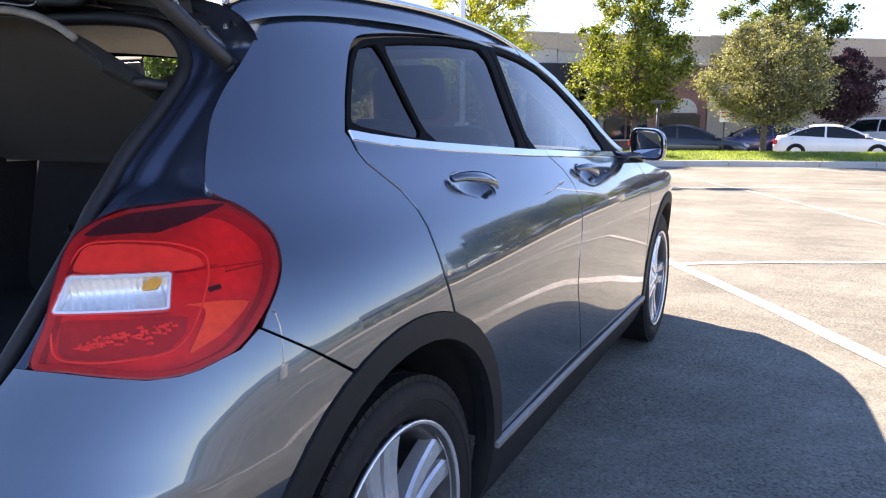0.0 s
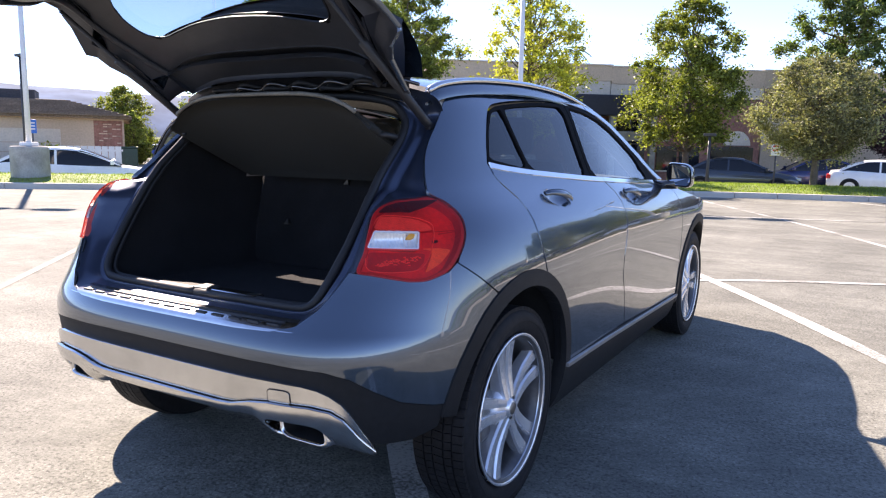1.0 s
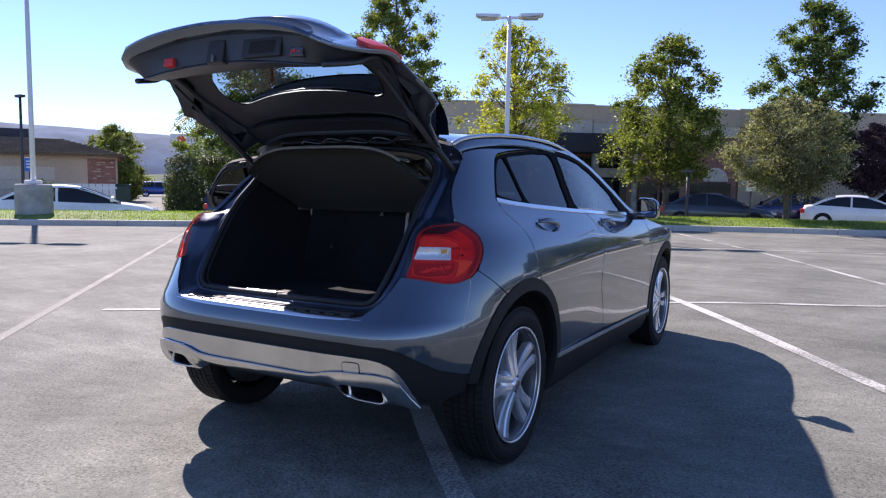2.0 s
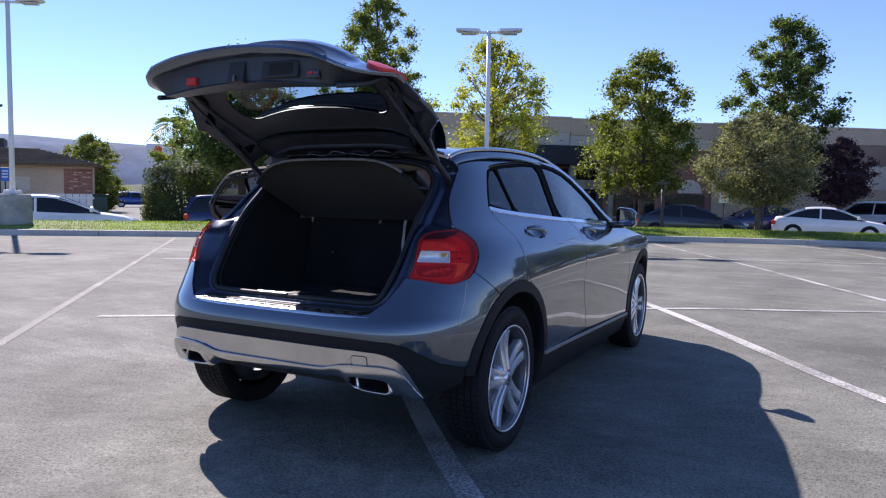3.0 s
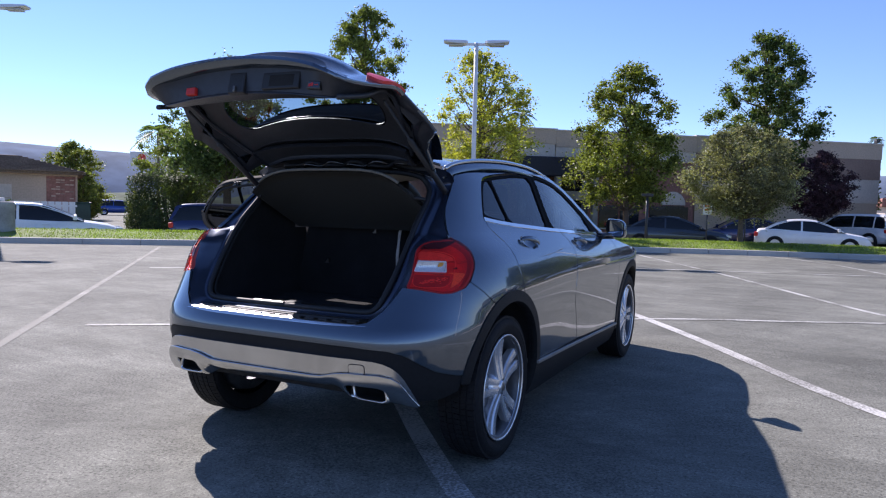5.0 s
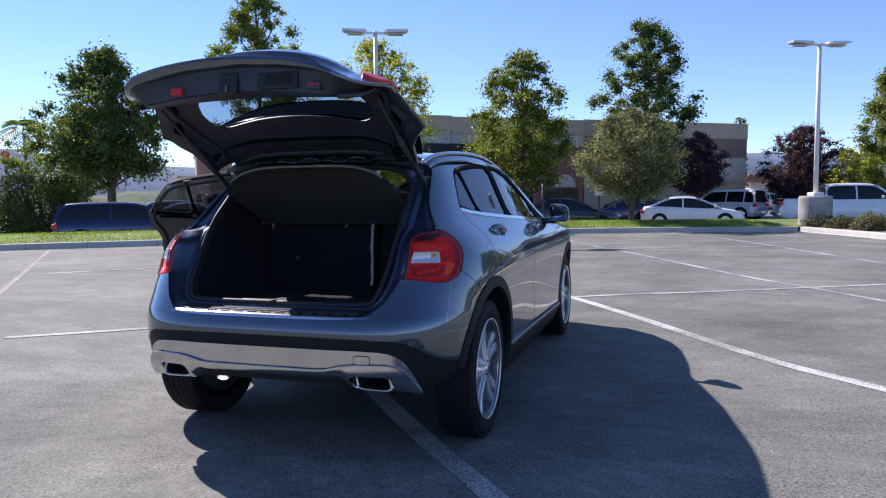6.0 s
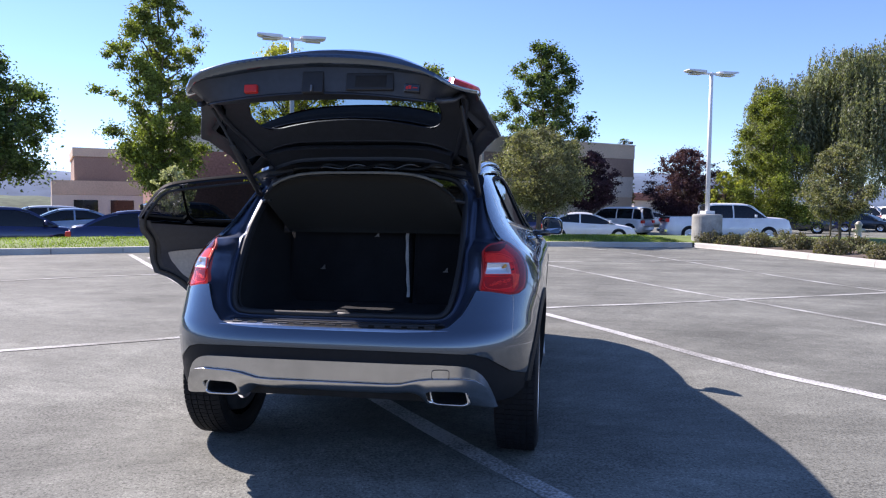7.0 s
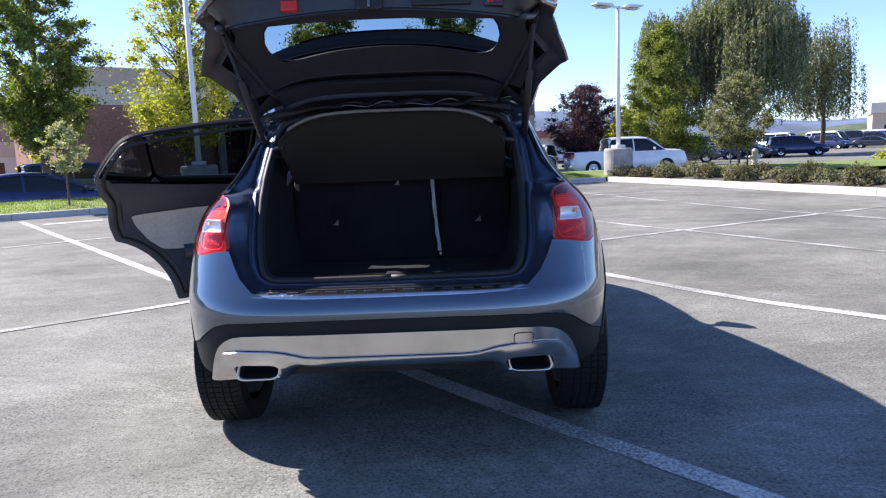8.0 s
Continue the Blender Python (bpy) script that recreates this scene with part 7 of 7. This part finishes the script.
rows = [[Vector(p) for p in r] for r in ([(-.9, -.9, 2.9), (22.4, -.6, 2.9), (22.4, 10, 2.9), (-.9, 10, 2.9)], [(-.9, -.9, 3.05), (22.4, -.6, 3.05), (22.4, 10, 3.05), (-.9, 10, 3.05)], [(3.4, 3.2, 4.0), (19, 3.2, 4.0), (19, 6, 4.0), (3.4, 6, 4.0)])]
v, f = loft(rows, True)
roof = mesh_ob("roof", v, f, SHINGLE, house, "brown shingle roof", smooth=False)
for i in range(11):
    t = i / 11
    z, y = 3.06 + .95 * t, -.92 + 4.1 * t
    boxed("shingle_course", (-.8 + 4.2 * t, 22.3 - 3.3 * t, y, y + .42, z - .02, z + .045), SHINGLE, roof, m=None)
boxed("roof_band", (-2, 17.5, 3.4, 5.8, 3.9, 4.5), ROOF_DARK, house, label="dark flat roof screen")
panel = boxed("brick_panel", (20.5, 21.9, -.06, -.005, .9, 2.8), BRICK, house, label="red and pale patterned brick panel")
rng = random.Random(4)
for r in range(14):
    for c in range(6):
        if rng.random() < .26:
            boxed("brick", (20.52 + c * .22, 20.52 + c * .22 + .2, -.075, -.055, .95 + r * .125, 1.01 + r * .125), TAN_WALL if rng.random() < .6 else BROWN_WALL, panel)
for i in range(5):
    door = boxed("garage_door", (1.6 + i * 3.6, 4.5 + i * 3.6, -.05, -.004, .05, 2.3), PALE_WALL, house)
    for k in range(3):
        boxed("door_rib", (1.65 + i * 3.6, 4.45 + i * 3.6, -.065, -.048, .55 + .5 * k, .6 + .5 * k), TAN_WALL, door)
bin_ = tagged(new("waste_bin"), "dark green waste container beside a low house", "container")
bin_.matrix_world = pose(-33.4, 22.9, LOW, 0, 0, 55)
boxed("body", (-.5, .5, -.5, .5, .05, 1.35), BIN_GREEN, bin_, bevel=.04)
boxed("lid", (-.55, .55, -.55, .55, 1.35, 1.43), BIN_GREEN, bin_, bevel=.02)
fence = tagged(new("fence"), "low white screen fence beside a low house", "fence")
fence.matrix_world = pose(-30.6, 19.0, LOW, 0, 0, 55)
for i in range(9):
    boxed("slat", (i * .3 - 1.4, i * .3 - 1.13, -.03, .03, .1, 1.45), POLE_WHITE, fence)
boxed("rail", (-1.45, 1.35, .03, .08, 1.2, 1.3), POLE_WHITE, fence)

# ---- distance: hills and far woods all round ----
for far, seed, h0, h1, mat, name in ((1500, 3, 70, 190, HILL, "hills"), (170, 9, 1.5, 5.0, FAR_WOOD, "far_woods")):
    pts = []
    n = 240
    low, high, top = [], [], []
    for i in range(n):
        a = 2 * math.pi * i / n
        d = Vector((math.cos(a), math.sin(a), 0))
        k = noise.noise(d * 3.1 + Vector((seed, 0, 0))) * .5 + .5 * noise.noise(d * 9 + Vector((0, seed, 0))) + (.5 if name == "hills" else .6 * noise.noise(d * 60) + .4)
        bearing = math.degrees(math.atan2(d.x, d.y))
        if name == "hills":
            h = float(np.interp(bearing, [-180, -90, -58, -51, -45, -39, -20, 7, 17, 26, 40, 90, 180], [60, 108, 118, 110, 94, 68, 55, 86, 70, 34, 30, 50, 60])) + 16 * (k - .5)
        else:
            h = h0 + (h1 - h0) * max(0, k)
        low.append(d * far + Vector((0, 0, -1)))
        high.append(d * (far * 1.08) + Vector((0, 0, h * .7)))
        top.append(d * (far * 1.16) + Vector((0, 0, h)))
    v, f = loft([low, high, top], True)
    tagged(mesh_ob(name, v, f, mat), "hills on the horizon tinted with blue haze" if name == "hills" else "distant belt of trees", "hills" if name == "hills" else "woods", kind="structure")

# ---- parked vehicles in the neighbouring lot ----
def car_paint(name, base, metal=0.3):
    return material(name, base, 0.28, metal, grain=0.04, grain_size=30, stain=0.06, stain_size=2, coat=0.45)


WHITE_CAR = car_paint("white_car_paint", (0.86, 0.86, 0.87), 0.0)
NAVY_CAR = car_paint("navy_car_paint", (0.012, 0.020, 0.095))
BLACK_CAR = car_paint("black_blue_car_paint", (0.040, 0.050, 0.066))
BLUE_CAR = car_paint("bright_blue_car_paint", (0.02, 0.07, 0.34))
PALE_BLUE_CAR = car_paint("pale_blue_car_paint", (0.34, 0.44, 0.62), 0.2)
SILVER_CAR = car_paint("silver_car_paint", (0.58, 0.60, 0.63), 0.3)
HEAD_LAMP = material("headlamp_plastic", (0.6, 0.62, 0.64), 0.15, 0.3, grain=0.05, grain_size=30)

# body line (share of the length from the tail, height of the shoulder) and cabin (foot and roof, from the tail)
KINDS = {
    "sedan": dict(length=4.75, width=1.84, height=1.46, line=[(0, .62), (.01, .86), (.035, 1.00), (.16, 1.03), (.45, .97), (.70, .93), (.80, .89), (.92, .79), (.98, .66), (1, .52)], foot=(.08, .77), roof=(.28, .54)),
    "hatch": dict(length=4.35, width=1.78, height=1.55, line=[(0, .60), (.01, .86), (.03, .98), (.30, 1.0), (.55, .98), (.72, .95), (.84, .90), (.94, .80), (.985, .66), (1, .52)], foot=(.015, .80), roof=(.09, .58)),
    "suv": dict(length=4.80, width=1.92, height=1.78, line=[(0, .65), (.01, .95), (.03, 1.10), (.30, 1.12), (.55, 1.10), (.70, 1.08), (.86, 1.02), (.95, .92), (.99, .74), (1, .56)], foot=(.012, .76), roof=(.06, .58)),
    "pickup": dict(length=6.1, width=2.02, height=2.0, line=[(0, .70), (.005, 1.12), (.02, 1.27), (.33, 1.28), (.40, 1.26), (.70, 1.27), (.80, 1.29), (.93, 1.24), (.98, 1.10), (1, .66)], foot=(.325, .80), roof=(.345, .655)),
    "van": dict(length=5.6, width=2.0, height=2.3, line=[(0, .7), (.01, 1.1), (.02, 1.25), (.4, 1.25), (.7, 1.22), (.8, 1.15), (.9, 1.0), (.97, .9), (.99, .74), (1, .6)], foot=(.005, .93), roof=(.02, .74)),
}


def make_parked(kind, x, y, heading, mat, label, scale=1.0, group="parked vehicles"):
    k = KINDS[kind]
    L, W, H = k["length"] * scale, k["width"] / 2, k["height"]
    name = "pickup_truck" if kind == "pickup" else "van" if kind == "van" else "parked_car"
    ob = tagged(new(name), label, "truck" if kind == "pickup" else "van" if kind == "van" else "car", group)
    ob.matrix_world = pose(x, y, LOW, 0, 0, heading - 90)
    xs, zs = [a for a, b in k["line"]], [b for a, b in k["line"]]
    rows = []
    for i in range(33):
        u = i / 32
        e = min(u, 1 - u) * L
        w = W * (1 - .16 * max(0, 1 - e / .45) ** 2)
        zt = float(np.interp(u, xs, zs))
        zb = .24 + .16 * max(0, 1 - e / .3)
        r = [(0, zb), (w * .9, zb), (w * .985, zb + .12), (w, min(.62, zt - .08)), (w * .985, zt - .07), (w * .92, zt - .012), (w * .6, zt + .012), (0, zt + .02)]
        rows.append([Vector((a, (u - .5) * L, b)) for a, b in r] + [Vector((-a, (u - .5) * L, b)) for a, b in r[::-1][1:-1]])
    v, f = loft(rows, True)
    n = len(rows[0])
    f += [tuple(range(n)), tuple(range(len(v) - n, len(v)))[::-1]]
    body = mesh_ob("body", v, f, mat, ob)
    f0, f1 = [(q - .5) * L for q in k["foot"]]
    r0, r1 = [(q - .5) * L for q in k["roof"]]
    zb = min(float(np.interp(k["foot"][0] + .02, xs, zs)), float(np.interp(.6, xs, zs))) - .02
    arch = curve_pts([(0, f0, zb), (0, f0 + (r0 - f0) * .5, zb + (H - .05 - zb) * .62), (0, r0, H - .05), (0, (r0 + r1) / 2, H), (0, r1, H - .05), (0, r1 + (f1 - r1) * .5, zb + (H - .05 - zb) * .56), (0, f1, zb - .03)], 5)
    rows, painted = [], []
    for p in arch:
        h = max(.001, p.z - zb)
        g = min(1.0, h / (H - zb))
        wb, wt = W * .95, W * (.95 - .21 * g)
        half = [(wb, zb - .02), (wb * .5 + wt * .5 + .015, zb + h * .5), (wt, zb + h * .84), (wt * .93, zb + h * .96), (wt * .6, zb + h * 1.0), (0, zb + h * 1.015)]
        rows.append([Vector((a, p.y, b)) for a, b in half] + [Vector((-a, p.y, b)) for a, b in half[::-1][1:]])
    v, f = loft(rows)
    mesh_ob("cabin_glass", v, f, DARK_GLASS, ob, "dark windows")
    top = [[q + Vector((0, 0, .012)) + Vector((.012 if q.x > 0 else -.012, 0, 0)) * (abs(q.x) > .5) for q in r[2:9]] for r in rows if r0 - .06 < r[0].y < r1 + .06]
    v, f = loft(top)
    mesh_ob("roof", v, f, mat, ob)
    # pillars follow the curve of the cabin
    for s in (1, -1):
        def post(line, w):
            strip = []
            for q in line:
                strip.append([q + Vector((s * .012, -w, 0)), q + Vector((s * .016, 0, .006)), q + Vector((s * .012, w, 0))])
            v, f = loft(strip)
            mesh_ob("pillar", v, f, mat, ob)
        n = len(rows)
        side = lambda i, j: rows[i][j if s > 0 else 10 - j]
        back = [i for i in range(n) if rows[i][0].y <= r0 + .06]
        front = [i for i in range(n) if rows[i][0].y >= r1 - .06]
        post([side(i, 3) for i in back], .07)
        post([side(i, 3) for i in front], .05)
        post([side(i, 2) for i in back], .06)
        post([side(i, 2) for i in front], .04)
        mids = [.46] + ([.16] if kind in ("suv", "van") else [])
        for m in mids:
            i = min(range(n), key=lambda i: abs(rows[i][0].y - (f0 + (f1 - f0) * m)))
            post([side(i, j) for j in (0, 1, 2)], .035)
        hy = (.72 - .5) * L if kind != "pickup" else (.70 - .5) * L
        bm = bmesh.new()
        add_box(bm, s * (W + .08) - .1, s * (W + .08) + .1, hy - .06, hy + .05, zb + .02, zb + .17, bevel=.03)
        part("door_mirror", bm, mat, ob)
        for u in (.36, .56):
            bm = bmesh.new()
            add_box(bm, s * (W + .002) - .012, s * (W + .002) + .012, (u - .5) * L - .1, (u - .5) * L + .1, zb - .14, zb - .11, bevel=.006)
            part("door_handle", bm, mat, ob)
        bm = bmesh.new()
        add_box(bm, s * W * .78 - W * .16, s * W * .78 + W * .16, -.5 * L - .004, -.5 * L + .16, zb - .26, zb - .08, bevel=.03)
        part("tail_lamp", bm, RED_PLASTIC, ob, "red tail lamp")
        bm = bmesh.new()
        add_box(bm, s * W * .74 - W * .17, s * W * .74 + W * .17, .5 * L - .26, .5 * L - .03, .60, .72, bevel=.03)
        part("headlamp", bm, HEAD_LAMP, ob)
        r = .33 if kind in ("sedan", "hatch") else .38
        for u in (.185, .81):
            wheel = new("wheel")
            wheel.parent = ob
            wheel.location = (s * (W - .10), (u - .5) * L, r)
            v, f = spin([(r * .66, -.1), (r * .95, -.1), (r, -.07), (r, .07), (r * .95, .1), (r * .66, .105)], 24)
            mesh_ob("tyre", v, f, TYRE, wheel)
            v, f = spin([(0, s * .085), (r * .2, s * .095), (r * .25, s * .06), (r * .5, s * .07), (r * .66, s * .09), (r * .68, s * .1)], 20)
            mesh_ob("rim", v, f, ALLOY, wheel)
            v, f = spin([(r * 1.13, -.16), (r * 1.13, .105), (r * .93, .108)], 24)
            mesh_ob("arch", [Vector((p[0] * s, p[1], p[2])) for p in v], f, UNDER, wheel)
    if kind == "pickup":
        boxed("cargo_bed", (-W * .86, W * .86, -.49 * L, (.36 - .5) * L, 1.16, 1.275), UNDER, ob)
        boxed("rear_bumper", (-W * .95, W * .95, -.5 * L - .10, -.5 * L + .05, .45, .62), CHROME, ob, bevel=.03)
        boxed("tailgate_badge", (-W * .5, W * .5, -.5 * L - .012, -.5 * L + .01, 1.0, 1.10), TRIM_BLACK, ob)
    return ob


make_parked("sedan", -19.65, 11.26, 54, WHITE_CAR, "white sedan parked beyond the grass verge", 1.06)
make_parked("hatch", -60.3, 47.0, 51, BLUE_CAR, "bright blue small car far across the lot")
make_parked("hatch", -16.3, 16.7, 43, NAVY_CAR, "dark navy hatchback parked beyond the grass verge", 1.05)
make_parked("sedan", -2.75, 29.4, 10, BLACK_CAR, "dark blue-black sedan parked beyond the grass verge", .97)
make_parked("sedan", -.35, 34.4, 196, NAVY_CAR, "deep navy sedan parked nose to nose", .92)
make_parked("sedan", 2.66, 32.6, 2, WHITE_CAR, "pearl white sedan parked beside an olive tree", .98)
make_parked("suv", 4.7, 41.5, 150, WHITE_CAR, "silver-white sport utility car parked before a building", .95)
make_parked("pickup", 10.05, 36.4, 4, WHITE_CAR, "white crew cab pickup truck behind a lamp post", 1.06)
make_parked("pickup", 18.4, 52.0, -20, BLACK_CAR, "black pickup truck parked beside a white pickup", .9)
make_parked("sedan", -20.8, 25.2, 222, PALE_BLUE_CAR, "pale metallic blue sedan in the second row")
make_parked("hatch", -25.4, 29.3, 225, SILVER_CAR, "silver small car in the second row")
make_parked("sedan", -11.6, 17.3, 33, NAVY_CAR, "dark navy sedan parked beyond the grass verge", 1.03)
make_parked("suv", -15.0, 26.5, 40, BLACK_CAR, "black sport utility car near the brick building")
make_parked("sedan", 25.9, 58.0, -42, BLACK_CAR, "black sedan parked under a young tree", .95)
make_parked("sedan", 22.6, 57.4, -24, NAVY_CAR, "dark blue sedan parked under a willow")
make_parked("suv", 31.0, 59.8, -12, NAVY_CAR, "dark blue sport utility car under a willow")
make_parked("van", 52.0, 94.0, -60, WHITE_CAR, "white van far across the lot")
make_parked("van", 44.5, 92.0, -55, WHITE_CAR, "white camper van far across the lot")
make_parked("sedan", 53.5, 86.0, -40, BLACK_CAR, "dark sedan parked at the lot's far side")
make_parked("suv", 12.3, 52.0, 10, BLACK_CAR, "dark sport utility car beyond a plum tree")
rng = random.Random(21)
far_paints = [WHITE_CAR, BLACK_CAR, SILVER_CAR, NAVY_CAR, BLUE_CAR, SILVER_CAR]
for i in range(12):
    make_parked(("sedan", "suv", "hatch", "van")[i % 4], 26 + i * 4.4, 104 + rng.uniform(-5, 5) - i * 1.3, -35 + rng.uniform(-6, 6), far_paints[i % 6], "car in a distant row of the lot", group="distant row of cars")
for i, (x, y, kind, paint) in enumerate(((41.0, 96.0, "van", WHITE_CAR), (47.5, 101.0, "van", WHITE_CAR), (49.0, 88.0, "suv", NAVY_CAR), (57.0, 98.0, "van", WHITE_CAR), (56.0, 90.5, "pickup", BLACK_CAR), (61.5, 93.0, "suv", SILVER_CAR), (63.0, 101.0, "van", WHITE_CAR), (60.0, 84.0, "pickup", BLACK_CAR))):
    make_parked(kind, x, y, -35 - 11 * (i % 3), paint, "white camper van far across the lot" if kind == "van" else "car in a distant row of the lot", group="distant row of cars")
make_parked("sedan", 10.2, 66, 20, WHITE_CAR, "white sedan far beyond a plum tree")
# low long building at the far right
store = tagged(new("building"), "long flat-roofed pale store far across the lot", "building")
store.matrix_world = pose(82, 135, LOW, 0, 0, -28)
boxed("wall", (0, 60, 0, 20, 0, 5.6), TAN_WALL, store)
boxed("parapet", (-.3, 60.3, -.5, 20, 5.61, 7.6), PALE_WALL, store)
boxed("windows", (2, 58, -.06, -.005, 1.0, 3.4), DARK_GLASS, store)
hut = tagged(new("building"), "small red-roofed building beyond a plum tree", "building")
hut.matrix_world = pose(8.6, 66, LOW, 0, 0, 15)
boxed("wall", (0, 9, 0, 6, 0, 2.5), PALE_WALL, hut)
boxed("roof", (-.5, 9.5, -.6, 6.5, 2.5, 3.2), BRICK, hut, bevel=.1)
# hydrant and stakes beside the young tree
hyd = tagged(new("hydrant"), "pale yellow fire hydrant on the lawn", "hydrant")
hyd.location = (11.3, 22.6, .05)
v, f = spin([(0, .8), (.06, .79), (.11, .72), (.13, .66), (.10, .64), (.10, .2), (.15, .16), (.15, 0)], 16)
mesh_ob("barrel", [Vector((p[1], p[2], p[0])) for p in v], f, BEIGE, hyd)
v, f = tube([(-.2, 0, .5), (.2, 0, .5)], .05, 10)
mesh_ob("nozzle", v, f, BEIGE, hyd)
for dx in (-.3, .3):
    st = tagged(new("stake"), "thin wooden stake beside a young tree", "stake", "tree stakes")
    st.location = (10.45 + dx, 21.9, 0)
    v, f = tube([(0, 0, 0), (0, 0, 1.5)], .03, 6)
    mesh_ob("pole", v, f, BARK, st)
